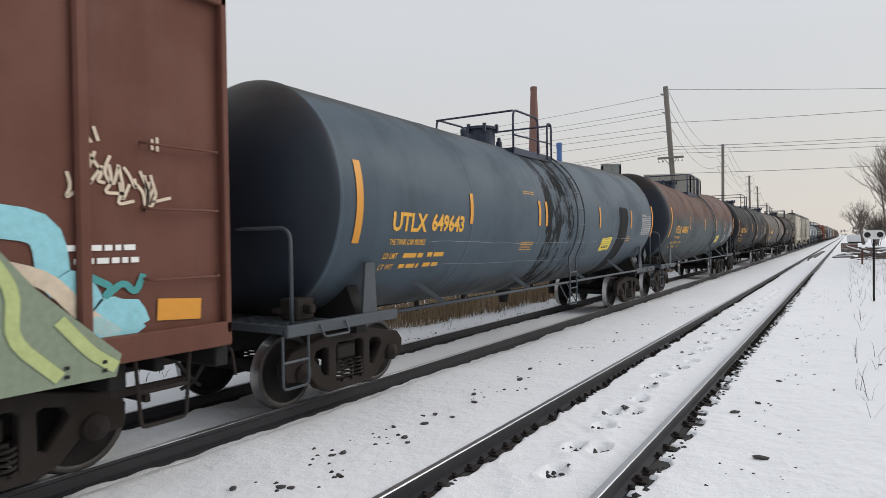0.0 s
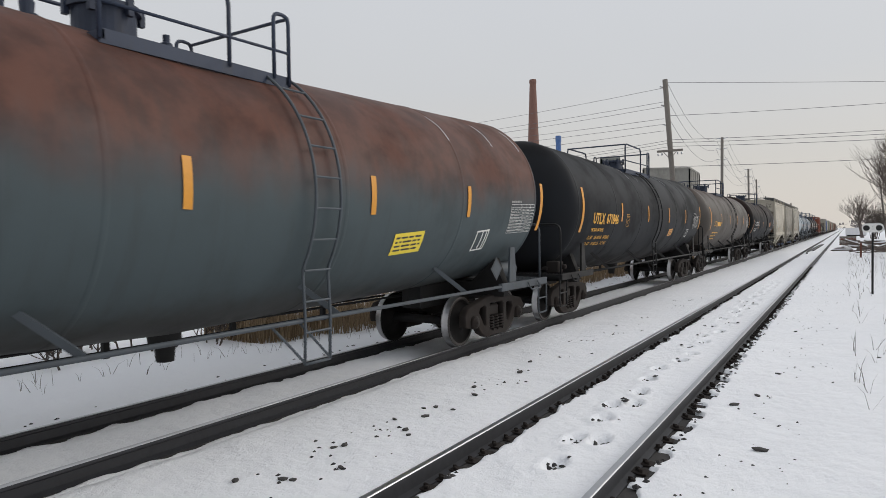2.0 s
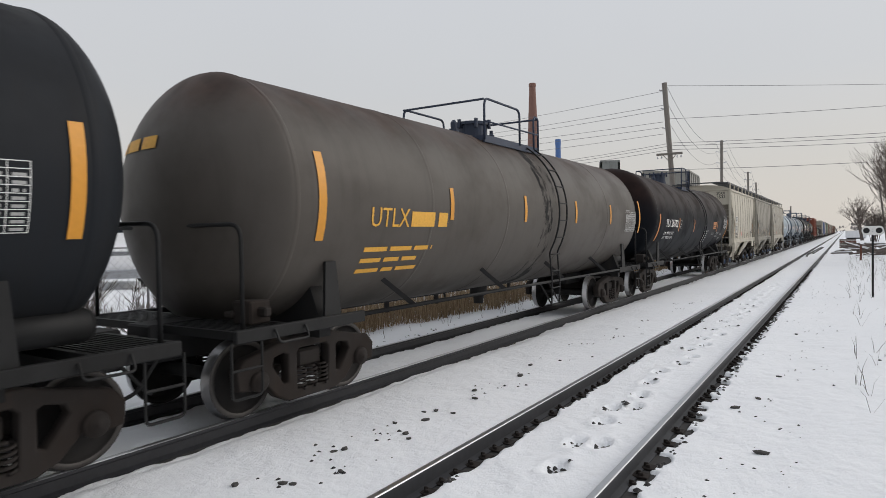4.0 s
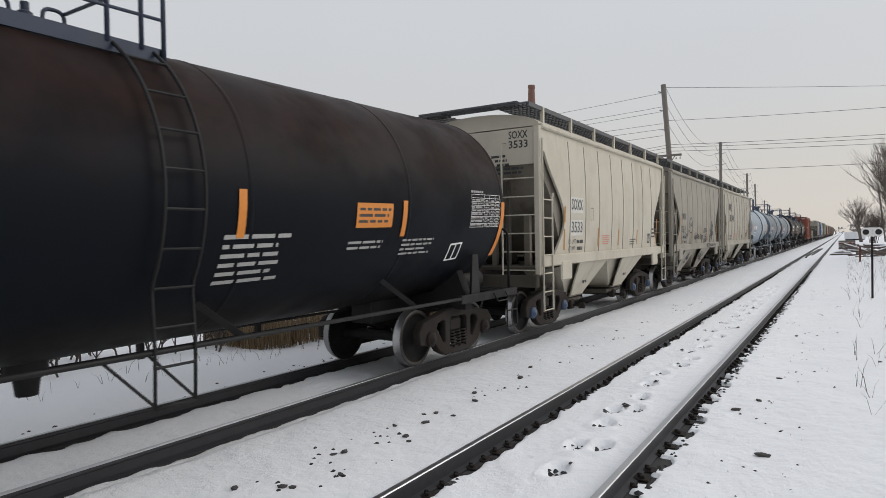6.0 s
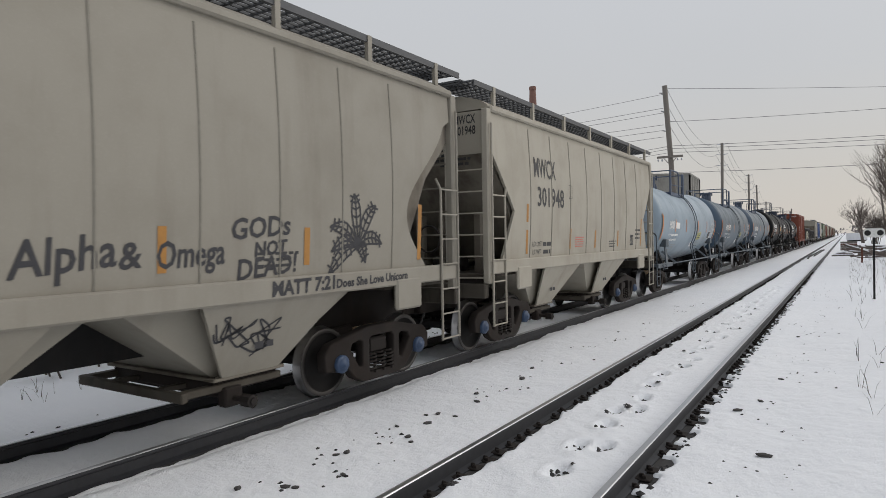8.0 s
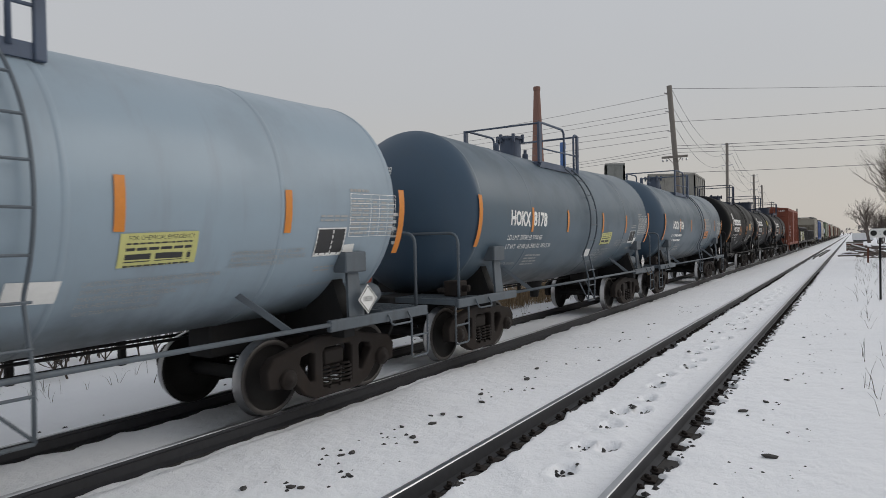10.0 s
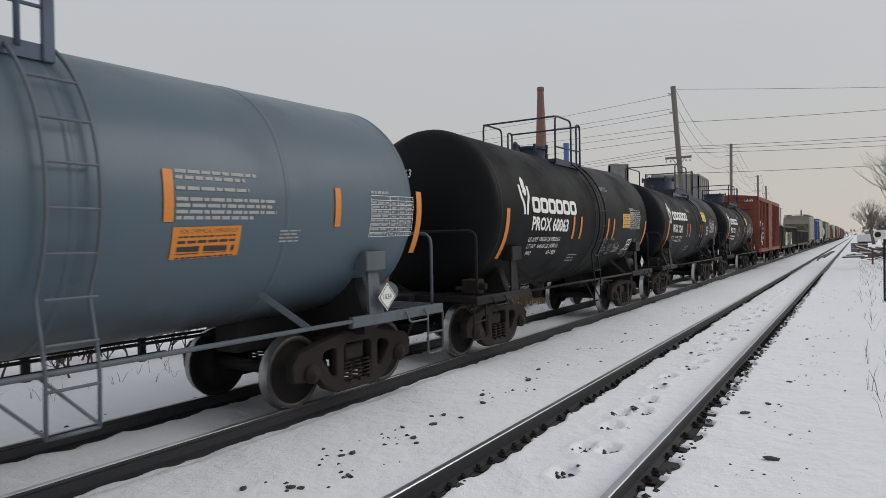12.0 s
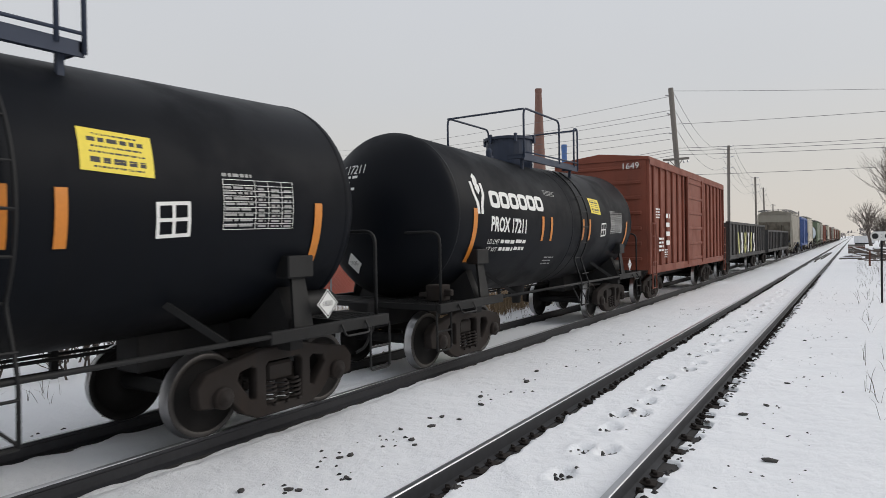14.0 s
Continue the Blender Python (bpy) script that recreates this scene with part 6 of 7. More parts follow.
def cap_block(car, tank, mk, num, y0, y1, z, size, mat, head_x=-0.55, head_z=3.25, slogan=True, load=2, weights=()):
    """Reporting marks with their rows of weights, and the same on the front head."""
    w = y1 - y0
    slant = 0.0 if slogan else 0.25
    mark(car, tank, lettering(mk, size, w * (0.44 if slogan else 0.35), 0, 0.011 if slogan else 0.006), y0 + w * (0.22 if slogan else 0.18), z, mat)
    mark(car, tank, lettering(num, size * 0.95, w * (0.49 if slogan else 0.55), 0, 0.012), y0 + w * (0.75 if slogan else 0.72), z, mat)
    if slogan:
        mark(car, tank, lettering("THE TANK CAR PEOPLE", size * 0.34, w * 0.46, 0, 0.002), y0 + w * 0.23, z - 0.27, mat)
    for i in range(load):
        mark(car, tank, lettering(("LD LMT", "LT WT")[i], size * 0.36, w * 0.17, slant, 0.002), y0 + w * 0.07, z - (0.46 if slogan else 0.33) - 0.155 * i, mat)
        zi = z - (0.46 if slogan else 0.33) - 0.155 * i
        lb, kg = weights[i] if weights else ("", "")
        mark(car, tank, lettering(lb, size * 0.36, w * 0.27, slant, 0.002) if lb else bars(w * 0.26, size * 0.36, 1, 1, i + 2, 0.8), y0 + w * 0.36, zi, mat)
        mark(car, tank, lettering(kg, size * 0.36, w * 0.21, slant, 0.002) if kg else bars(w * 0.24, size * 0.36, 1, 1, i + 8, 0.8), y0 + w * 0.67, zi, mat)
    head_mark(car, tank, lettering(mk + " " + num, 0.17, 1.15), head_x, head_z, mat)
    head_mark(car, tank, bars(0.8, 0.34, 4, 0.7, 7), head_x, head_z - 0.36, mat)


# 0: brown boxcar that is just leaving
b0, b0b = box_car("weathered brown boxcar with spray-painted tags", -3.55, 7.75, 5.70, M_BOXBROWN, zt=4.75, zb=1.18, ribs=3, door=1.7, ladders=False)

# 1
U = 13.02
c1, k1 = tank_car("grey-blue tank car with black spilled streaks", U, 6.52, 1.61, 2.53, M_GREYBLUE, M_FRAMEGREY, M_RUNBLUE,
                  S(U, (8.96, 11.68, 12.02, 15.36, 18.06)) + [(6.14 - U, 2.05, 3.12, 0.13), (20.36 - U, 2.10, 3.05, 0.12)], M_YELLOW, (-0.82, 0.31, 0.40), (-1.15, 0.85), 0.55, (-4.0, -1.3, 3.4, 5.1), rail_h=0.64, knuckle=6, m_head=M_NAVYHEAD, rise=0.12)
cap_block(c1, k1, "UTLX", "649643", 6.86 - U, 8.75 - U, 2.33, 0.26, M_LETTER_Y)
info_panel(c1, k1, 19.7 - U, 2.44, 1.0, 0.55, M_LETTER_W)
rr = random.Random(8)
for z_, a_, b_ in ((1.98, -5.2, 5.6), (1.62, -5.0, 2.2)):
    mark(c1, k1, strokes([[(a_ + (b_ - a_) * i / 24, 0.015 * math.sin(i * 0.7) + rr.uniform(-0.012, 0.012), 0) for i in range(25)]], 0.005), 0, z_, M_LETTER_DIM, "scratch_line")
for y_, z_, w_, h_ in ((-1.75, 2.98, 0.5, 0.08), (-1.75, 1.95, 0.55, 0.2), (5.0, 2.05, 0.3, 0.16)):
    mark(c1, k1, bars(w_, h_, max(2, int(h_ / 0.05)), 0.8, 4, 0.35), y_, z_, M_LETTER_Y)
mark(c1, k1, sheet(0.78, 0.36), 16.16 - U, 1.92, M_LEMON, "sticker", 2)
mark(c1, k1, lettering("FOR CHEMICAL EMERGENCY", 0.04, 0.5), 16.18 - U, 2.05, M_LETTER_K, "sticker_print", 2)
for q, hq, fq in ((0.055, 0.022, 0.66), (0.0, 0.022, 0.68), (-0.075, 0.085, 0.52), (-0.15, 0.015, 0.7)):
    mark(c1, k1, bars(fq, hq, 1, 1, 3, 0.85), 16.16 - U, 1.93 + q, M_LETTER_K, "sticker_print", 2)

# 2
U = 29.94
c2, k2 = tank_car("tank car rusted brown on top over faded grey", U, 6.465, 1.61, 2.56, M_RUSTTANK, M_FRAMEGREY, M_RUNBLUE,
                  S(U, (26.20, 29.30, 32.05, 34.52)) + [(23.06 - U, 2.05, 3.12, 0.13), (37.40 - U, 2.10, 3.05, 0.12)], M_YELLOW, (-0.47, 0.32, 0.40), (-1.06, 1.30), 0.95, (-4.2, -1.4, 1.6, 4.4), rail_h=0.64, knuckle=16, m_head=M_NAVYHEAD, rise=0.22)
cap_block(c2, k2, "UTLX", "668816", 23.90 - U, 25.90 - U, 2.33, 0.27, M_LETTER_Y, weights=(("186200 LB", "85 400 KG"), ("74700 LB", "33 900 KG")))
info_panel(c2, k2, 36.58 - U, 2.34, 1.0, 0.55, M_LETTER_W)
mark(c2, k2, sheet(0.72, 0.34), 33.0 - U, 1.95, M_LEMON, "sticker", 2)
mark(c2, k2, bars(0.62, 0.26, 4, 0.9, 3), 33.0 - U, 1.95, M_LETTER_K, "sticker_print", 2)
mark(c2, k2, frame_bars(0.22, 0.36, 0.014), 26.75 - U, 2.34, M_LETTER_K, "box_mark")
mark(c2, k2, lettering("C", 0.10), 26.75 - U, 2.30, M_LETTER_K)
mark(c2, k2, frame_bars(0.42, 0.40, 0.03, (0.0, 0.3)), 35.2 - U, 1.95, M_LETTER_W, "box_mark", 3)

placard(c1, k1, 1.54, 6.70, 1.55, 0.27, "", M_FRAMEGREY)
placard(c2, k2, 1.54, 5.63, 1.44, 0.30, "", M_FRAMEGREY)

# 3
U = 46.81
c3, k3 = tank_car("charcoal tank car with yellow marks", U, 6.545, 1.60, 2.57, M_CHARCOAL, M_FRAMEBLACK, M_RUNBLUE,
                  S(U, (42.91, 45.68, 48.42, 51.10)) + [(39.85 - U, 2.05, 3.12, 0.13), (53.9 - U, 2.10, 3.05, 0.12)], M_YELLOW, (0.44, 0.28, 0.32), (-1.38, 1.45), -0.2, (-4.4, -1.9, 2.8, 4.6), rail_h=0.64, knuckle=8, rise=0.12)
cap_block(c3, k3, "UTLX", "671846", 40.63 - U, 42.63 - U, 2.38, 0.27, M_LETTER_Y, weights=(("186 400 LB", "84 550 KG"), ("76 600 LB", "34 750 KG")))
info_panel(c3, k3, 53.1 - U, 2.42, 0.9, 0.55, M_LETTER_W)
mark(c3, k3, frame_bars(0.28, 0.34, 0.014), 43.5 - U, 2.37, M_LETTER_Y, "box_mark")
mark(c3, k3, lettering("C", 0.11), 43.5 - U, 2.32, M_LETTER_Y)
mark(c3, k3, lettering("PLATE", 0.05), 43.5 - U, 2.46, M_LETTER_Y)
mark(c3, k3, sheet(0.55, 0.26), 49.0 - U, 2.0, M_YELLOW, "sticker", 2)
mark(c3, k3, bars(0.45, 0.2, 3, 0.9, 4), 49.0 - U, 2.0, M_LETTER_K, "sticker_print", 2)
mark(c3, k3, frame_bars(0.36, 0.34, 0.03, (0.0,)), 51.9 - U, 1.95, M_LETTER_W, "box_mark", 3)

for c_, k_, spots_ in ((c2, k2, ((4.4, 3.66), (5.9, 3.72), (7.0, 3.74))), (c3, k3, ((-1.9, 3.72), (-0.9, 3.66), (2.8, 3.74)))):
    for y_, z_ in spots_:
        mark(c_, k_, strokes([[(-0.10, 0.36), (-0.03, 0.2), (0.0, 0.0), (0.0, -0.22)]], 0.035), y_, z_ + 0.1, M_FROST, "snow_streak")

# 4
U = 63.06
c4, k4 = tank_car("brown-grey tank car with dark streaks", U, 6.055, 1.59, 2.58, M_BROWNGREY, M_FRAMEBLACK, M_RUNBLUE,
                  S(U, (59.6, 62.3, 65.0, 67.5)) + [(56.7 - U, 2.05, 3.12, 0.13), (70.25 - U, 2.10, 3.05, 0.12)], M_YELLOW, (0.0, 0.32, 0.34), (-1.2, 1.3), 0.7, (-4.0, -1.5, 1.4, 4.2))
mark(c4, k4, lettering("UTLX", 0.27, 0.85), 58.05 - U, 2.34, M_LETTER_Y)
mark(c4, k4, bars(0.95, 0.24, 1, 1, 5, 0.9), 59.0 - U, 2.34, M_LETTER_Y)
mark(c4, k4, bars(1.6, 0.5, 3, 0.8, 6, 0.4), 58.4 - U, 1.78, M_LETTER_Y)
head_mark(c4, k4, bars(1.1, 0.17, 1, 1, 3, 0.9), -0.55, 3.25, M_LETTER_Y)
info_panel(c4, k4, 69.35 - U, 2.42, 0.95, 0.55, M_LETTER_W)

# 5
U = 79.56
c5, k5 = tank_car("sooty black tank car with white marks", U, 6.515, 1.61, 2.56, M_BLACKBROWN, M_FRAMEBLACK, M_RUNBLUE,
                  S(U, (75.62, 78.38, 81.04, 83.85), 2.12, 2.62) + [(72.70 - U, 1.80, 2.72, 0.13), (86.80 - U, 1.72, 2.72, 0.12)], M_ORANGE, (-0.46, 0.29, 0.46), (-0.45, 1.08), 0.55, (-4.2, -1.4, 1.6, 4.4), rail_h=0.66, knuckle=8, rise=0.13)
cap_block(c5, k5, "TILX", "251752", 73.61 - U, 75.42 - U, 2.41, 0.27, M_LETTER_W, -0.5, 3.2, False, weights=(("187700 LB", "85150 KG"), ("75300 LB", "34150 KG")))
mark(c5, k5, frame_bars(0.20, 0.28, 0.014), 75.92 - U, 2.40, M_LETTER_W, "box_mark")
mark(c5, k5, lettering("C", 0.10), 75.92 - U, 2.35, M_LETTER_W)
info_panel(c5, k5, 86.20 - U, 2.54, 1.0, 0.55, M_LETTER_W)
mark(c5, k5, sheet(0.75, 0.32), 83.2 - U, 2.40, M_ORANGE, "sticker")
mark(c5, k5, bars(0.65, 0.24, 3, 0.9, 4), 83.2 - U, 2.40, M_LETTER_K, "sticker_print")
for y, z, w, h, n in ((81.3, 1.90, 0.9, 0.62, 6), (83.1, 2.02, 0.7, 0.15, 2), (84.3, 1.98, 0.8, 0.28, 4)):
    mark(c5, k5, bars(w, h, n, 0.75, n), y - U, z, M_LETTER_DIM)
mark(c5, k5, frame_bars(0.36, 0.32, 0.03, (0.0,)), 85.43 - U, 1.87, M_LETTER_W, "box_mark", 3)

# 6 to 8: cement hoppers
for U, ht, mb, mk, num, sharp, lab in ((93.84, 3.81, M_CEMENT, "SOXX", "3533", False, "cream covered hopper car with rusty streaks"),
                                       (105.51, 3.82, M_CEMENT2, "HWCX", "12814", False, "grey-cream covered hopper car with black scrawls"),
                                       (117.27, 4.04, M_CEMENT3, "MWCX", "301948", True, "pale covered hopper car with angular side panels")):
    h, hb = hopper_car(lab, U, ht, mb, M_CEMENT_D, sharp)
    yl = ht + 1.30
    if mk == "SOXX":
        for k, (t, z) in enumerate(((mk, 2.80), (num, 2.28))):
            wall_mark(h, hb, sheet(0.80, 0.36), 90.72 - U, z, M_PATCH, "name_patch")
            part("lettering", on_wall(lettering(t, 0.26, 0.70), 1.5, 90.72 - U, z, 0, lambda q: bulge(q) + 0.006), M_LETTER_K, hb)
        wall_mark(h, hb, frame_bars(0.2, 0.3, 0.012), 91.75 - U, 2.62, M_LETTER_K, "box_mark")
    elif mk == "HWCX":
        wall_mark(h, hb, lettering(mk, 0.27, 0.80), -3.24, 2.76, M_LETTER_K)
        wall_mark(h, hb, lettering(num, 0.27, 0.76), -3.30, 2.28, M_LETTER_K)
        wall_mark(h, hb, frame_bars(0.2, 0.3, 0.012), -2.1, 2.55, M_LETTER_K, "box_mark")
    else:
        wall_mark(h, hb, lettering(mk, 0.40, 1.10, 0, 0.008), -2.99, 3.48, M_LETTER_K)
        wall_mark(h, hb, lettering(num, 0.40, 1.40, 0, 0.008), -2.70, 2.90, M_LETTER_K)
        wall_mark(h, hb, frame_bars(0.2, 0.3, 0.012), -1.6, 3.1, M_LETTER_K, "box_mark")
    wall_mark(h, hb, lettering("LD LMT", 0.10), 90.35 - 93.84 + 0.1, 1.96, M_LETTER_K)
    wall_mark(h, hb, bars(0.42, 0.10, 1, 1, 3, 0.8), 90.95 - 93.84, 1.96, M_LETTER_K)
    wall_mark(h, hb, lettering("LT WT", 0.10), 90.35 - 93.84 + 0.1, 1.80, M_LETTER_K)
    wall_mark(h, hb, bars(0.36, 0.10, 1, 1, 5, 0.8), 90.95 - 93.84, 1.80, M_LETTER_K)
    for y, z0, z1 in ((-3.87, 1.78, 2.75), (-1.58, 1.82, 2.28), (0.1, 1.82, 2.25), (1.93, 1.82, 2.25), (4.2, 1.80, 2.6)):
        wall_mark(h, hb, sheet(0.09, z1 - z0), y, (z0 + z1) / 2, M_OCHRE, "reflector")
    if mk != "HWCX":
        wall_mark(h, hb, bars(0.55, 0.26, 5, 0.9, 6, 0.35), -1.0, 1.98, M_RED_TXT)
    wall_mark(h, hb, bars(0.6, 0.2, 3, 0.8, 7), 1.5, 1.9, M_LETTER_K)
    if mk != "HWCX":
        wall_mark(h, hb, frame_bars(0.3, 0.3, 0.05, (0.0,)), 3.25, 1.98, M_LETTER_K, "box_mark")
        wall_mark(h, hb, bars(0.5, 0.35, 3, 0.9, 9), 3.85, 2.15, M_LETTER_K)
    # marks on the end
    for k, w in enumerate((0.34, 0.28, 0.32, 0.80, 0.60)):
        me = bars(w, 0.055, 1, 1, k + 2, 0.9)
        me.transform(Matrix.Rotation(radians(90), 4, "X"))
        me.transform(Matrix.Translation((0.55 + 0.06 * k, -yl - 0.012, 3.80 - 0.09 * k)))
        part("lettering", me, M_LETTER_K, hb)
    for t, z in ((mk, 4.22), (num, 4.02)):
        me = lettering(t, 0.16, 0.44, 0, 0.004)
        me.transform(Matrix.Rotation(radians(90), 4, "X"))
        me.transform(Matrix.Translation((1.02, -yl - 0.012, z)))
        part("lettering", me, M_LETTER_K, hb)
    if mk == "HWCX":
        for t, y, z, s, tl in (("Alpha", -0.75, 2.0, 0.30, 5), ("&", -0.2, 1.98, 0.24, 5), ("Omega", 0.42, 1.98, 0.26, 2), ("GODs", 1.27, 2.24, 0.22, 4), ("NOT", 1.40, 2.02, 0.15, 4), ("DEAD!", 1.36, 1.82, 0.22, 4)):
            wall_mark(h, hb, lettering(t, s, {"Alpha": 0.85, "Omega": 0.74, "GODs": 0.8, "DEAD!": 0.84}.get(t), 0.15, 0.006), y, z, M_SPRAY, "scrawl", tl)
        part("scrawl", on_wall(lettering("MATT 7:21", 0.16, None, 0.1, 0.008), 1.565, 1.85, 1.58, 1), M_SPRAY, hb)
        part("scrawl", on_wall(lettering("Does She Love Unicorn", 0.11, None, 0.1, 0.005), 1.565, 3.1, 1.58, 1), M_SPRAY, hb)
        for k, (yc, zc_) in enumerate(((1.05, 1.12), (1.45, 1.02), (-1.7, 1.15))):
            rr = random.Random(60 + k)
            loops = [[(rr.uniform(-0.3, 0.3), rr.uniform(-0.22, 0.24)) for _ in range(7)] for _ in range(3)]
            part("scrawl", on_wall(strokes([rounded([(a, b, 0) for a, b in q], 0.06, 3) for q in loops], 0.022), 0, yc, zc_, 0, lambda q: 1.49 - 0.55 * (1.47 - q) + 0.02), M_SPRAY, hb)
        for tx, tz in ((-0.085, 0.66), (0.35, 0.53), (0.49, 0.02), (0.16, -0.22), (-0.55, -0.37), (-0.49, -0.06), (-0.52, 0.24)):
            # a leaf: a bowed rib, two outlines and short barbs
            length = math.hypot(tx, tz)
            nx, nz_ = -tz / length, tx / length
            lines = []
            for bow in (-0.085, 0.0, 0.085):
                lines.append([(tx * q + nx * bow * math.sin(math.pi * q), tz * q + nz_ * bow * math.sin(math.pi * q) + 0.10 * math.sin(math.pi * q)) for q in (0, 0.2, 0.4, 0.6, 0.8, 1)])
            for q in (0.25, 0.4, 0.55, 0.7, 0.85):
                x_, z_ = tx * q, tz * q + 0.10 * math.sin(math.pi * q)
                for sd in (-1, 1):
                    lines.append([(x_, z_), (x_ + tx * 0.06 + nx * sd * 0.09, z_ + tz * 0.06 + nz_ * sd * 0.09)])
            tagged(wall_mark(h, hb, strokes(lines, 0.026), 2.83, 2.02, M_SPRAY, "scrawl"), kind="stuff")
        heart = [(0, -0.12), (-0.12, 0.02), (-0.08, 0.12), (0, 0.06), (0.08, 0.12), (0.12, 0.02), (0.0, -0.12)]
        wall_mark(h, hb, strokes([heart], 0.025), -2.92, 2.05, M_SPRAY, "scrawl")
        wall_mark(h, hb, lettering("2", 0.26, 0.2, 0.15, 0.006), -3.22, 2.06, M_SPRAY, "scrawl", 6)
        wall_mark(h, hb, lettering("s", 0.2, 0.12, 0.15, 0.006), -2.72, 2.06, M_SPRAY, "scrawl")
        wall_mark(h, hb, lettering("1x1", 0.24, 0.3, 0.15, 0.004), -2.47, 2.1, M_SPRAY, "scrawl", 8)
        cap = [[(-0.35, 0.25), (-0.25, 0.6), (0.0, 0.8), (0.28, 0.6), (0.38, 0.22), (0, 0.12), (-0.35, 0.25)], [(-0.12, 0.14), (-0.1, -0.3), (-0.3, -0.42), (0.0, -0.5), (0.25, -0.4), (0.1, -0.3), (0.14, 0.14)]]
        wall_mark(h, hb, strokes(cap, 0.035), -1.9, 2.0, M_SPRAY, "scrawl")
        for q, w in ((-0.15, 0.1), (0.1, 0.13), (0.0, 0.08)):
            ring = [(q + w / 2 * math.cos(a), 0.42 + q * 0.6 + w / 2 * math.sin(a)) for a in [math.pi * i / 4 for i in range(9)]]
            wall_mark(h, hb, strokes([ring], 0.03), -1.9, 2.0, M_SPRAY, "scrawl")

# 9 to 11: blue-grey tanks
for U, ht, mt, num, lad in ((129.44, 4.25, M_PALEBLUE, "8125", 0.0), (142.01, 4.42, M_BLUEGREY, "8178", -0.02), (154.82, 4.575, M_BLUEGREY, "8024", 0.45)):
    tt = ht + 0.59
    c, k = tank_car({"8125": "pale blue tank car with white marks", "8178": "blue-grey tank car with orange reflectors", "8024": "slate-blue tank car with orange reflectors"}[num], U, ht, 1.48, 2.50, mt, M_FRAMEBLUE, M_TOPBLUE,
                    [(-ht - 0.72, 1.95, 2.85, 0.12), (ht + 0.93, 1.90, 2.80, 0.12), (-3.05, 2.22, 2.70, 0.09), (-1.2, 2.22, 2.70, 0.09), ((1.54, 2.30, 2.79, 0.10) if num == "8024" else (1.14, 2.21, 2.70, 0.10)), ((3.81, 2.28, 2.75, 0.10) if num == "8024" else (3.08, 2.20, 2.68, 0.10))], M_ORANGE,
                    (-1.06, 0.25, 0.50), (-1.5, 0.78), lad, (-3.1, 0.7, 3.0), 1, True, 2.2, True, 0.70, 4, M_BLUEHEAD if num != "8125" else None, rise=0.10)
    y0 = -3.97 if num != "8024" else -4.14
    mark(c, k, lettering("HOKX", 0.27, 0.85, 0, 0.014), y0 + 0.40, 2.46, M_LETTER_W)
    mark(c, k, lettering(num, 0.27, 0.66, 0, 0.014) if num != "8125" else bars(0.66, 0.25, 1, 1, 2, 0.9), y0 + 1.28, 2.46, M_LETTER_W)
    for i in (0, 1):
        mark(c, k, lettering(("LD LMT", "LT WT")[i], 0.10), y0 + 0.18, 2.11 - 0.17 * i, M_LETTER_W)
        mark(c, k, lettering(("200500 LB", "62500 LB")[i], 0.10, 0.50) if num == "8178" else bars(0.55, 0.10, 1, 1, i + 3, 0.8), y0 + 0.72, 2.11 - 0.17 * i, M_LETTER_W)
        mark(c, k, lettering(("90900 KG", "28400 KG")[i], 0.10, 0.44) if num == "8178" else bars(0.45, 0.10, 1, 1, i + 6, 0.8), y0 + 1.24, 2.11 - 0.17 * i, M_LETTER_W)
    if num == "8178":
        mark(c, k, lettering("NEW 5-78", 0.10, 0.46), y0 + 1.76, 1.94, M_LETTER_W)
    mark(c, k, bars(0.7, 0.3, 4, 0.8, 9), -2.6, 1.66, M_LETTER_DIM)
    mark(c, k, lettering("1 1/2 INCH HF COMP SHOES", 0.06, 0.9), -3.7, 1.62, M_LETTER_DIM)
    head_mark(c, k, lettering("HOKX " + (num if num != "8125" else ""), 0.15, 0.85), -0.35, 3.30, M_LETTER_W)
    head_mark(c, k, bars(0.7, 0.2, 2, 0.9, 4), -0.35, 3.06, M_LETTER_W)
    head_mark(c, k, bars(0.85, 0.6, 5, 0.8, 14), -0.15, 2.30, M_LETTER_W)
    info_panel(c, k, ht + 0.33, 2.43, 0.92, 0.55, M_LETTER_W)
    ys, zst = (1.99, 2.11) if num == "8024" else (1.555, 2.055)
    mark(c, k, sheet(0.78, 0.32), ys, zst, M_ORANGE if num == "8024" else M_STRAW, "sticker", 1)
    mark(c, k, lettering("FOR CHEMICAL EMERGENCY", 0.042, 0.66), ys + 0.02, zst + 0.11, M_LETTER_K, "sticker_print", 1)
    for q, hq in ((0.06, 0.02), (0.01, 0.035), (-0.07, 0.10), (-0.14, 0.02)):
        mark(c, k, bars(0.66, hq, 1, 1, 5, 0.8), ys, zst + q, M_LETTER_K, "sticker_print", 1)
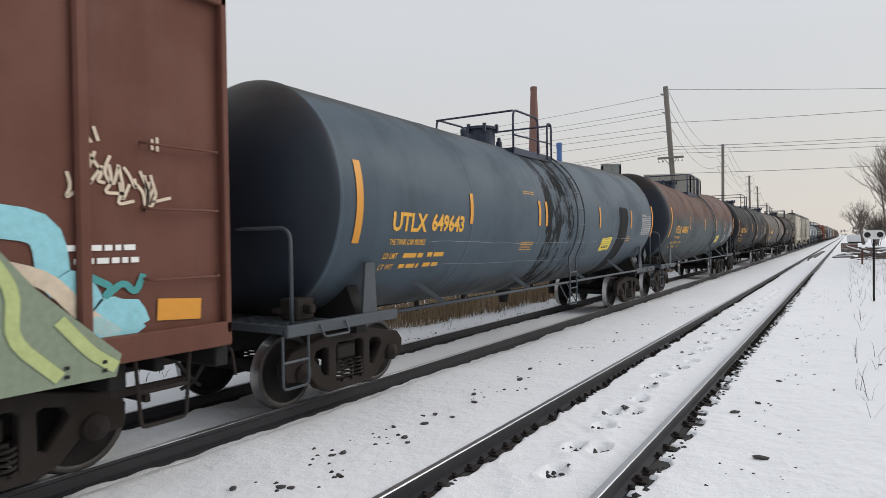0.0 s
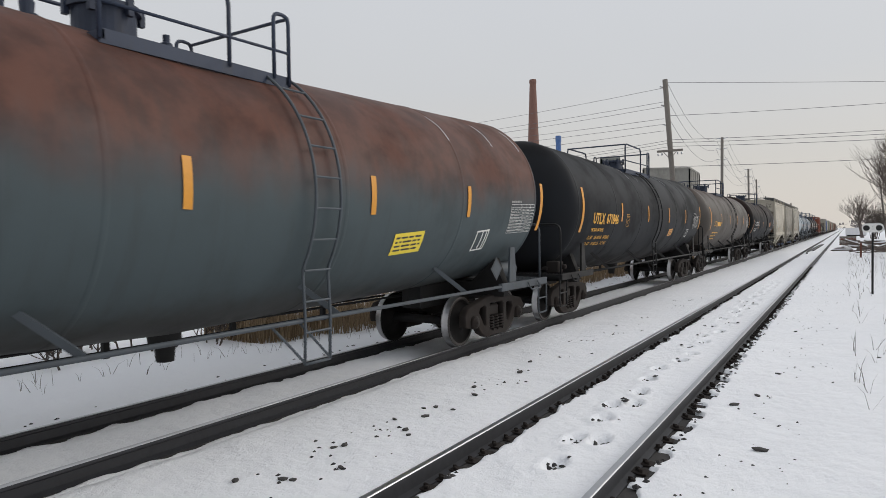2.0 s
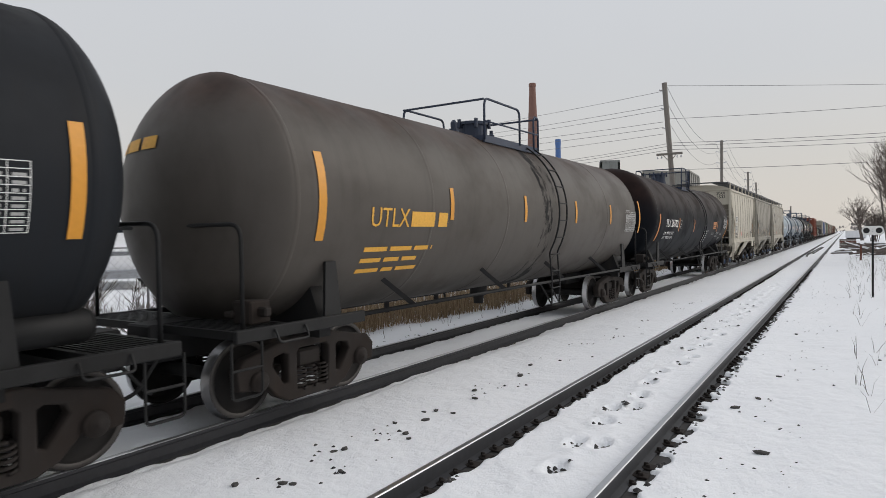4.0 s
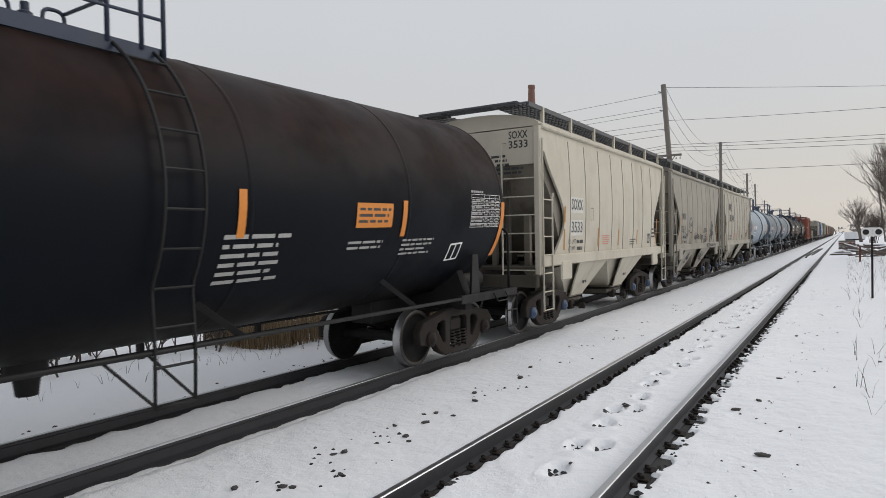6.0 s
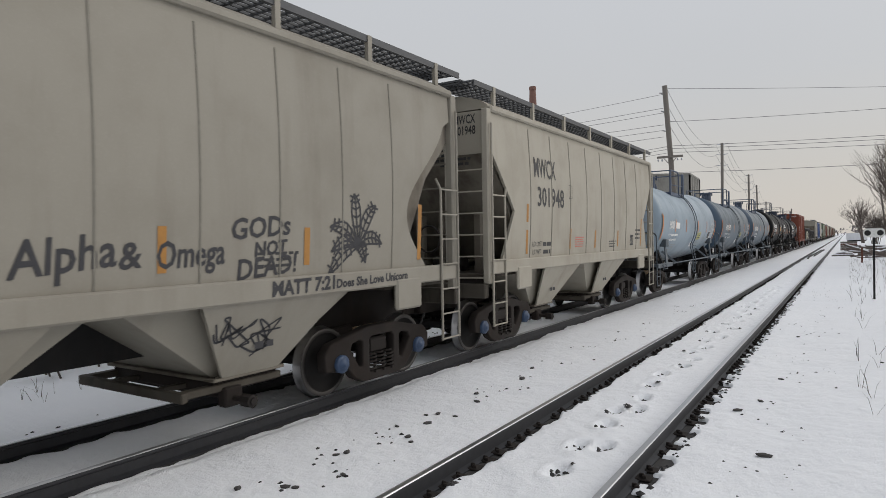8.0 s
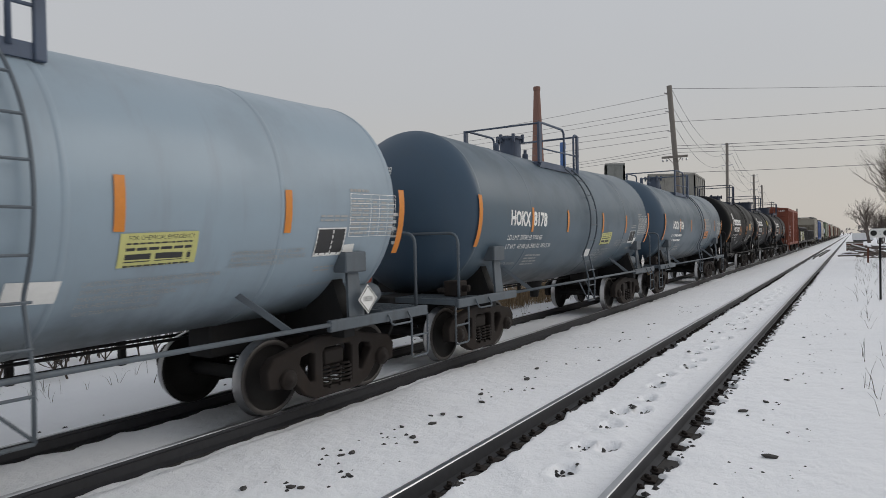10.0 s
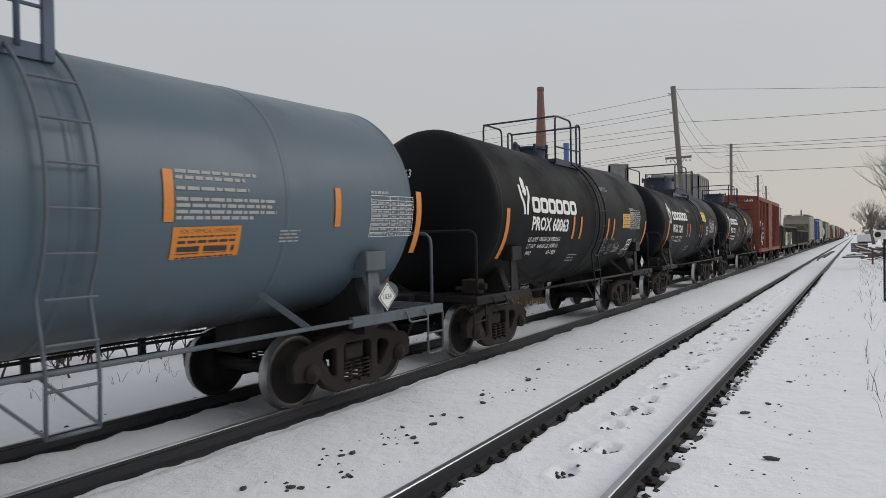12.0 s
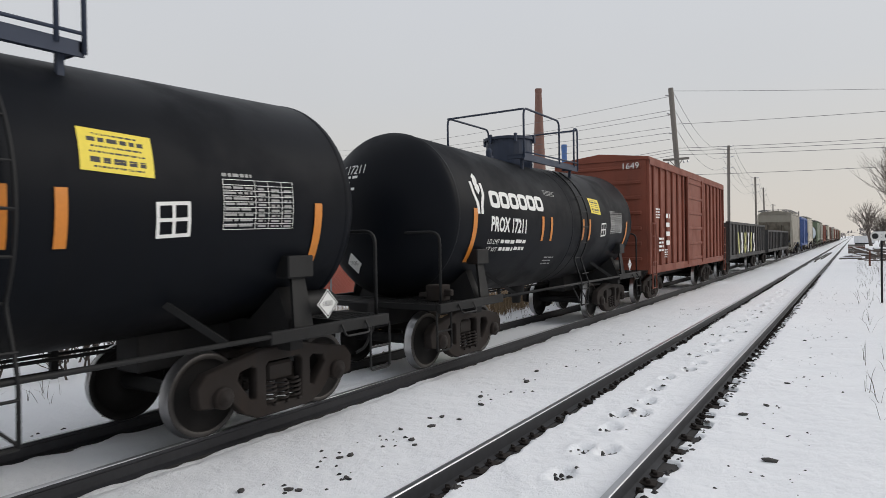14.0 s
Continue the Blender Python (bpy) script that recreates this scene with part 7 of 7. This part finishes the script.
    if num == "8024":
        for q, wq in ((2.79, 0.95), (2.73, 0.80), (2.63, 0.85), (2.53, 1.20), (2.47, 1.15), (2.41, 1.22), (2.35, 0.9)):
            mark(c, k, bars(wq, 0.045, 1, 1, int(wq * 20), 0.75), 1.62 + wq / 2, q, M_LETTER_DIM)
        mark(c, k, bars(0.3, 0.16, 4, 0.8, 6), 3.06, 2.17, M_LETTER_DIM)
    else:
        for q, wq, tx in ((1.775, 1.40, "CAUTION, CONSULT OWNER BEFORE REPAIRING TANK"), (1.705, 1.28, "SHARP OBJECTS MUST NOT CONTACT LINING"), (1.64, 0.95, "MAXIMUM OPERATING PRESSURE"), (1.575, 0.78, "FOR HEATER COILS 75 PSI"), (1.505, 0.82, "VENT TANK WHEN UNLOADING")):
            mark(c, k, lettering(tx, 0.052, wq), 0.91 + wq / 2, q, M_LETTER_DIM)
        for q, wq, tx in ((1.995, 1.03, "OWNERSHIP SUBJECT TO A SECURITY"), (1.93, 1.06, "AGREEMENT FILED UNDER THE INTERSTATE"), (1.865, 0.76, "COMMERCE ACT SECTION 20C")):
            mark(c, k, lettering(tx, 0.05, wq), 2.38 + wq / 2, q, M_LETTER_DIM)
        mark(c, k, lettering("1 1/2 INCH HF COMP SHOES", 0.045, 0.88), 3.94, 1.57, M_LETTER_DIM)
        bm_ = mark(c, k, sheet(0.48, 0.34), 3.82, 2.09, M_LETTER_K, "stencil_patch")
        mark(c, k, frame_bars(0.50, 0.36, 0.018, (0.05,)), 3.82, 2.092, M_LETTER_W, "box_mark")
        mark(c, k, bars(0.46, 0.04, 1, 1, 3, 0.8), 3.83, 1.95, M_LETTER_W, "box_mark")
        mark(c, k, sheet(0.20, 0.20), 4.18, 1.97, M_SIGNWHITE, "paper_notice", 3)
        mark(c, k, sheet(0.42, 0.22), 0.52, 1.72, M_SIGNWHITE, "paper_notice", -3)
        mark(c, k, bars(0.5, 0.10, 2, 0.9, 3), 3.85, 2.38, M_LETTER_DIM)
        mark(c, k, bars(0.34, 0.10, 2, 0.9, 4), 3.85, 1.77, M_LETTER_DIM)
    placard(c, k, 1.52, ht + 0.12, 1.35, 0.27, "1824")
    placard(c, k, 1.52, -ht + 0.05, 1.66, 0.02)

# 12 to 14: black acid tanks
for U, ht, R, zc, mt, num in ((167.32, 3.875, 1.55, 2.56, M_SATIN, "60063"), (179.40, 3.98, 1.42, 2.44, M_NAVYBLACK, "17243"), (191.56, 3.905, 1.42, 2.44, M_NAVYBLACK, "17211")):
    tt = ht + 0.59
    big = num == "60063"
    c, k = tank_car("satin black tank car with white company device" if big else "blue-black tank car with orange reflectors and big manway", U, ht, R, zc, mt, M_FRAMEBLACK, M_RUNBLUE,
                    [(-tt + (0.14 if big else 0.32), 1.70, 2.66, 0.13), ((4.48 if big else 4.25), 1.66, 2.58, 0.12)] + [(q, 2.08, 2.58, 0.10) for q in ((-1.16, -0.72, 1.16, 1.60) if big else (-1.41, -0.97, 0.90, 1.34))], M_ORANGE,
                    (-0.1, 0.36, 0.24) if big else (-0.1, 0.54, 0.62), (-0.75, 0.80) if big else (-1.28, 1.80), 0.25 if big else 0.55, (0.25, 0.75), 0, True, 2.25, True, 0.84 if big else 1.04, 16 if big else 4, None, 0.0 if big else 0.26, 0.0 if big else 0.10, 0.07 if big else 0.13)
    y0 = -3.30 if big else -3.62
    lx = -3.58 if big else -4.0
    # company device and name, as plain shapes
    for s in (-1, 1):
        mark(c, k, strokes([[(s * 0.17, 0.26), (s * 0.17, 0.05), (s * 0.07, -0.12), (s * 0.06, -0.30)]], 0.08), lx, 2.86, M_LETTER_W, "device")
    mark(c, k, strokes([[(-0.04, 0.05), (0.05, 0.12), (-0.03, 0.2), (0.04, 0.3), (-0.02, 0.36)]], 0.13), lx, 2.90, M_LETTER_W, "device")
    for i in range(6):
        w = 0.33
        yy = y0 + 0.18 + i * 0.385
        me = ring_block(0.365, 0.31, 0.10, 0.08)
        mark(c, k, me, yy, 2.76 if big else 2.84, M_LETTER_W, "name_block")
    mark(c, k, lettering("PROX " + num, 0.26, 1.82 if big else 1.42, 0, 0.012), y0 + (0.92 if big else 0.72), 2.37, M_LETTER_W)
    for i, t in enumerate(("LD LMT", "LT WT", "PRO") if big else ("LD LMT", "LT WT")):
        mark(c, k, lettering(t, 0.095, None, 0.15), y0 + 0.2, 2.08 - 0.135 * i, M_LETTER_W)
        lb, kg = {"60063": (("198500 LB", "90050 KG"), ("64500 LB", "29250 KG"), ("", "10-1988")), "17243": (("206200 LB", "93 550 KG"), ("56800 LB", "25 750 KG"))}.get(num, (("", ""), ("", "")))[i]
        if lb or num == "17211":
            mark(c, k, lettering(lb, 0.095, 0.52, 0.15) if lb else bars(0.55, 0.085, 1, 1, i + 3, 0.8), y0 + 0.74, 2.08 - 0.135 * i, M_LETTER_W)
        mark(c, k, lettering(kg, 0.095, 0.46, 0.15) if kg else bars(0.42, 0.085, 1, 1, i + 6, 0.8), y0 + 1.28, 2.08 - 0.135 * i, M_LETTER_W)
    head_mark(c, k, lettering("PROX " + num, 0.16, 0.95), -0.5, 3.32, M_LETTER_W)
    head_mark(c, k, bars(0.7, 0.5, 5, 0.75, 4), -0.5, 3.0, M_LETTER_W)
    info_panel(c, k, 3.45 if big else 3.38, 2.59 if big else 2.52, 0.95, 0.52, M_LETTER_W)
    if big:
        mark(c, k, sheet(0.62, 0.38), 2.65, 2.545, M_AMBER, "sticker")
        for q, hq, fq in ((0.155, 0.02, 0.4), (0.10, 0.07, 0.5), (0.02, 0.02, 0.56), (-0.03, 0.02, 0.54), (-0.11, 0.07, 0.48), (-0.165, 0.02, 0.4)):
            mark(c, k, bars(fq, hq, 1, 1, 4, 0.85), 2.65, 2.545 + q, M_LETTER_K, "sticker_print")
        for q, l_, r_ in ((2.055, "INTERIOR", "COATING"), (1.985, "LC73H", ""), (1.915, "PRO", "03-2016"), (1.845, "EXTERIOR", "COATING"), (1.77, "THERMALBOND", "P-615"), (1.695, "PRO", "03-2016")):
            wl_, wr_ = 0.043 * len(l_), 0.043 * len(r_)
            mark(c, k, lettering(l_, 0.058, wl_), 1.02 + wl_ / 2, q, M_LETTER_DIM)
            if r_:
                mark(c, k, lettering(r_, 0.058, wr_), 1.84 - wr_ / 2, q, M_LETTER_DIM)
        for y_, z_, w_, h_, n_ in ((2.25, 1.83, 0.66, 0.34, 5), (3.0, 1.70, 0.5, 0.3, 4), (3.45, 1.62, 0.5, 0.36, 3), (3.75, 2.0, 0.14, 0.34, 3)):
            rr = random.Random(int(y_ * 100))
            loops = [rounded([(rr.uniform(-w_, w_) / 2, rr.uniform(-h_, h_) / 2, 0) for _ in range(6)], 0.08, 4) for _ in range(n_)]
            mark(c, k, strokes(loops, 0.011), y_, z_, M_LETTER_DIM, "scrawl")
    else:
        mark(c, k, sheet(0.66, 0.40), 1.85, 2.92, M_LEMON, "sticker", -4)
        for q, hq, fq in ((0.14, 0.02, 0.4), (0.09, 0.05, 0.5), (0.03, 0.02, 0.45), (-0.02, 0.02, 0.5), (-0.09, 0.06, 0.5), (-0.15, 0.02, 0.45)):
            mark(c, k, bars(fq, hq, 1, 1, 4, 0.85), 1.85, 2.92 + q, M_LETTER_K, "sticker_print", -4)
    mark(c, k, bars(0.62, 0.14, 4, 0.8, 9, 0.4), 1.3 if big else -0.78, 3.33 if big else 3.09, M_LETTER_DIM)
    mark(c, k, bars(0.5, 0.24, 3, 0.8, 10, 0.4), -0.7, 1.66, M_LETTER_DIM)
    mark(c, k, frame_bars(0.36, 0.34, 0.035, (0.0,), (0.0,)), 3.25 if big else 2.35, 1.90 if big else 2.34, M_LETTER_W, "box_mark", 2)
    placard(c, k, 1.52, ht + 0.3, 1.38, 0.25, "1830")
    if not big:
        me = sheet(0.26, 0.26)
        me.transform(Matrix.Rotation(radians(45), 4, "Z"))
        head_mark(c, k, me, -0.35, 1.75, M_SIGNWHITE, "placard")
        head_mark(c, k, lettering("1830", 0.08), -0.35, 1.75, M_LETTER_K)

# 15 to 17
b15, b15b = box_car("oxide red boxcar with ribbed sides and scuffed door", 204.4, 6.6, 4.6, M_BOXRED, zt=4.68, zb=1.12, ribs=6, door=1.35)
g16, g16b = gondola_car("black ribbed gondola with pale spray-painted letters", 220.0, 7.5, 5.5, M_GONBLACK, 2.85)
g17, g17b = gondola_car("plain black gondola car", 238.0, 8.6, 6.4, M_GONBLACK, 2.55, 16)
h18, _ = hopper_car("pale covered hopper car far down the train", 256.3, 4.3, M_CEMENT2, M_CEMENT_D, False, False)
b19, _ = box_car("blue boxcar far down the train", 270.3, 6.4, 4.6, M_BLUECAR, zt=4.5, ribs=5, detail=False)
kinds = [("h", M_CEMENT), ("t", M_PALEBLUE), ("h", M_GREENCAR), ("h", M_CEMENT2), ("b", M_BOXRED), ("t", M_SATIN), ("h", M_CEMENT), ("b", M_BOXBROWN), ("t", M_NAVYBLACK), ("h", M_CEMENT2), ("b", M_BOXRED), ("h", M_CEMENT),
         ("t", M_SATIN), ("b", M_BOXBROWN), ("h", M_CEMENT2), ("b", M_BOXRED), ("h", M_GREENCAR), ("b", M_BOXBROWN), ("h", M_CEMENT), ("t", M_SATIN)]
U = 277.4
for kind_, m in kinds:
    if kind_ == "h":
        U += 6.4
        hopper_car("covered hopper car far down the train", U, 4.4, m, M_CEMENT_D, False, False)
        U += 6.4
    elif kind_ == "t":
        U += 6.6
        tank_car("tank car far down the train", U, 4.6, 1.45, 2.62, m, M_FRAMEBLACK, M_RUNBLUE, detail=False)
        U += 6.6
    else:
        U += 8.0
        box_car("boxcar far down the train", U, 7.4, 5.4, m, zt=4.5, ribs=5, detail=False)
        U += 8.0

# ---- spray paint and print on the near boxcar ----
def b0_mark(me, u, z, m, name="spray_tag", tilt=0.0, x=1.556):
    part(name, on_wall(me, x, u + 3.55, z, tilt), m, b0b)


b0_mark(sheet(0.46, 0.20), 3.66, 1.47, M_YELLOW, "reflector", -4, 1.475)
rnd = random.Random(4)
tag = []
for i in range(13):
    cx, cy = -0.36 + 0.06 * i, rnd.uniform(-0.1, 0.1)
    tag.append([(cx + rnd.uniform(-0.08, 0.08), cy + rnd.uniform(0.05, 0.22)), (cx + rnd.uniform(-0.05, 0.1), cy), (cx + rnd.uniform(-0.1, 0.1), cy - rnd.uniform(0.05, 0.2)), (cx + rnd.uniform(0, 0.15), cy + rnd.uniform(-0.1, 0.1))])
tag += [[(-0.28, 0.42), (-0.22, 0.32)], [(-0.2, 0.46), (-0.16, 0.34)], [(0.33, 0.42), (0.33, 0.32)], [(0.38, 0.44), (0.38, 0.31)]]
for line in tag:
    b0_mark(strokes([line], 0.028), 3.08, 2.62, M_SPRAY_W, x=1.475)
for u, z, w in ((2.95, 2.06, 0.62), (2.98, 1.95, 0.56)):
    b0_mark(bars(w, 0.055, 1, 1, 4, 0.9), u, z, M_LETTER_W, "lettering", 0, 1.475)
b0_mark(strokes([[(2.2 - 2.6, 0.5), (0.0, 0.45), (0.05, 0.0), (0.25, -0.05), (0.35, -0.3), (0.55, -0.25), (0.7, -0.5)]], 0.26), 2.5, 1.78, M_TAG_CYAN, x=1.476)
b0_mark(strokes([[(-0.35, 0.2), (0.0, 0.1), (0.25, -0.2), (0.55, -0.42)]], 0.14), 2.5, 1.72, M_SPRAY_W, x=1.478)
b0_mark(strokes([[(-0.2, 0.1), (0.0, 0.0), (-0.1, -0.1), (0.1, 0.05), (0.2, -0.08), (0.28, 0.1)]], 0.06), 3.02, 1.72, M_TAG_TEAL, x=1.478)
b0_mark(strokes([[(-0.5, 0.0), (0.0, 0.02), (0.12, 0.2), (0.2, 0.0)]], 0.22), 3.05, 1.36, M_TAG_CYAN, x=1.478)
# steps and brake gear below the end of the boxcar
part("corner_step", tubes(rounded([(1.48, 6.75, 1.08), (1.48, 6.80, 0.45), (1.48, 7.25, 0.45), (1.48, 7.30, 1.08)], 0.05, 3), [(1.48, 6.78, 0.76), (1.48, 7.28, 0.76)], r=0.02, sides=6), M_IRON, b0)
part("uncoupling_lever", tubes(rounded([(1.46, 7.85, 0.72), (1.40, 7.85, 1.0), (0.2, 7.95, 1.02)], 0.08, 3), r=0.016, sides=6), M_IRON, b0)
part("brake_cylinder", spun([(0, 0), (0, 0.15), (0.05, 0.17), (0.55, 0.17), (0.62, 0.12), (0.65, 0)], "Y", 16, (0.75, 6.3, 0.92)), M_IRON_BLACK, b0, smooth=True)
part("end_sill", boxes((-1.44, 1.44, 7.62, 7.78, 0.84, 1.14), bevel=0.015), M_IRON_BLACK, b0)
part("cross_bearer", boxes((-1.4, 1.4, 6.55, 6.72, 0.80, 1.10), (-1.3, 1.3, 7.05, 7.16, 0.88, 1.10), bevel=0.015), M_IRON_BLACK, b0)
part("brake_lever", boxes((1.05, 1.10, 6.72, 7.55, 0.66, 0.74), (0.55, 1.25, 6.98, 7.04, 0.60, 0.68), bevel=0.01), M_IRON, b0)
# sage-painted gusset and sill of the tagged end
q = plate([(-1.6, 0.98), (2.95, 0.98), (3.0, 1.16), (2.35, 1.75), (1.9, 2.3), (1.2, 2.4), (-1.6, 2.4)], [], 0.02)
part("gusset", on_wall(q, 1.60, 3.55, 0.0), M_TAG_SAGE, b0b)
b0_mark(strokes([[(1.9, 2.2), (2.2, 1.75), (2.15, 1.4), (2.5, 1.05)], [(2.5, 1.5), (2.75, 1.2), (2.95, 1.06)]], 0.10), 0.0, 0.0, M_TAG_LIME, x=1.63)
for u, z in ((2.55, 1.12), (2.55, 1.05), (2.85, 1.12), (2.85, 1.05)):
    b0_mark(sheet(0.04, 0.03), u, z, M_IRON_BLACK, "bolt", 0, 1.632)

# ---- pale letters sprayed on the ribbed gondola ----
rnd = random.Random(14)
for i in range(6):
    y = -4.6 + i * 1.25
    lines = [[(rnd.uniform(-0.4, 0.4), 0.5), (rnd.uniform(-0.4, 0.4), 0.1), (rnd.uniform(-0.4, 0.4), -0.3), (rnd.uniform(-0.4, 0.4), -0.6)] for _ in range(3)]
    part("spray_tag", on_wall(strokes(lines, 0.2), 1.578, y, 1.85), M_LETTER_W if i % 2 else M_STRAW, g16b)
# ---- scuffed print on the red boxcar ----
for y, z, w, h in ((-5.6, 2.9, 0.5, 0.35), (-4.3, 2.4, 0.5, 1.2), (-5.2, 1.9, 0.6, 0.5), (-4.6, 1.6, 0.4, 0.3)):
    part("print", on_wall(bars(w, h, 4, 0.9, int(y * -10), 0.5), 1.536, y, z), M_LETTER_W, b15b)
me = lettering("1649", 0.2, 0.5)
me.transform(Matrix.Rotation(radians(90), 4, "X"))
me.transform(Matrix.Translation((1.0, -6.662, 4.35)))
part("lettering", me, M_LETTER_W, b15b)


# ---- movement ----
def motions():
    times = [14.0 * i / 14 for i in range(15)]
    for car, U in cars:
        walk(car, [(t, pose(X_TRAIN, U - travel(t), 0)) for t in times])
    steps = [i / FPS for i in range(14 * FPS + 1)]
    for a, place, car, near in wheelsets:
        if not near:
            continue
        walk(a, [(t, pose(*place, math.degrees(travel(t) / WHEEL_R))) for t in steps])


motions()
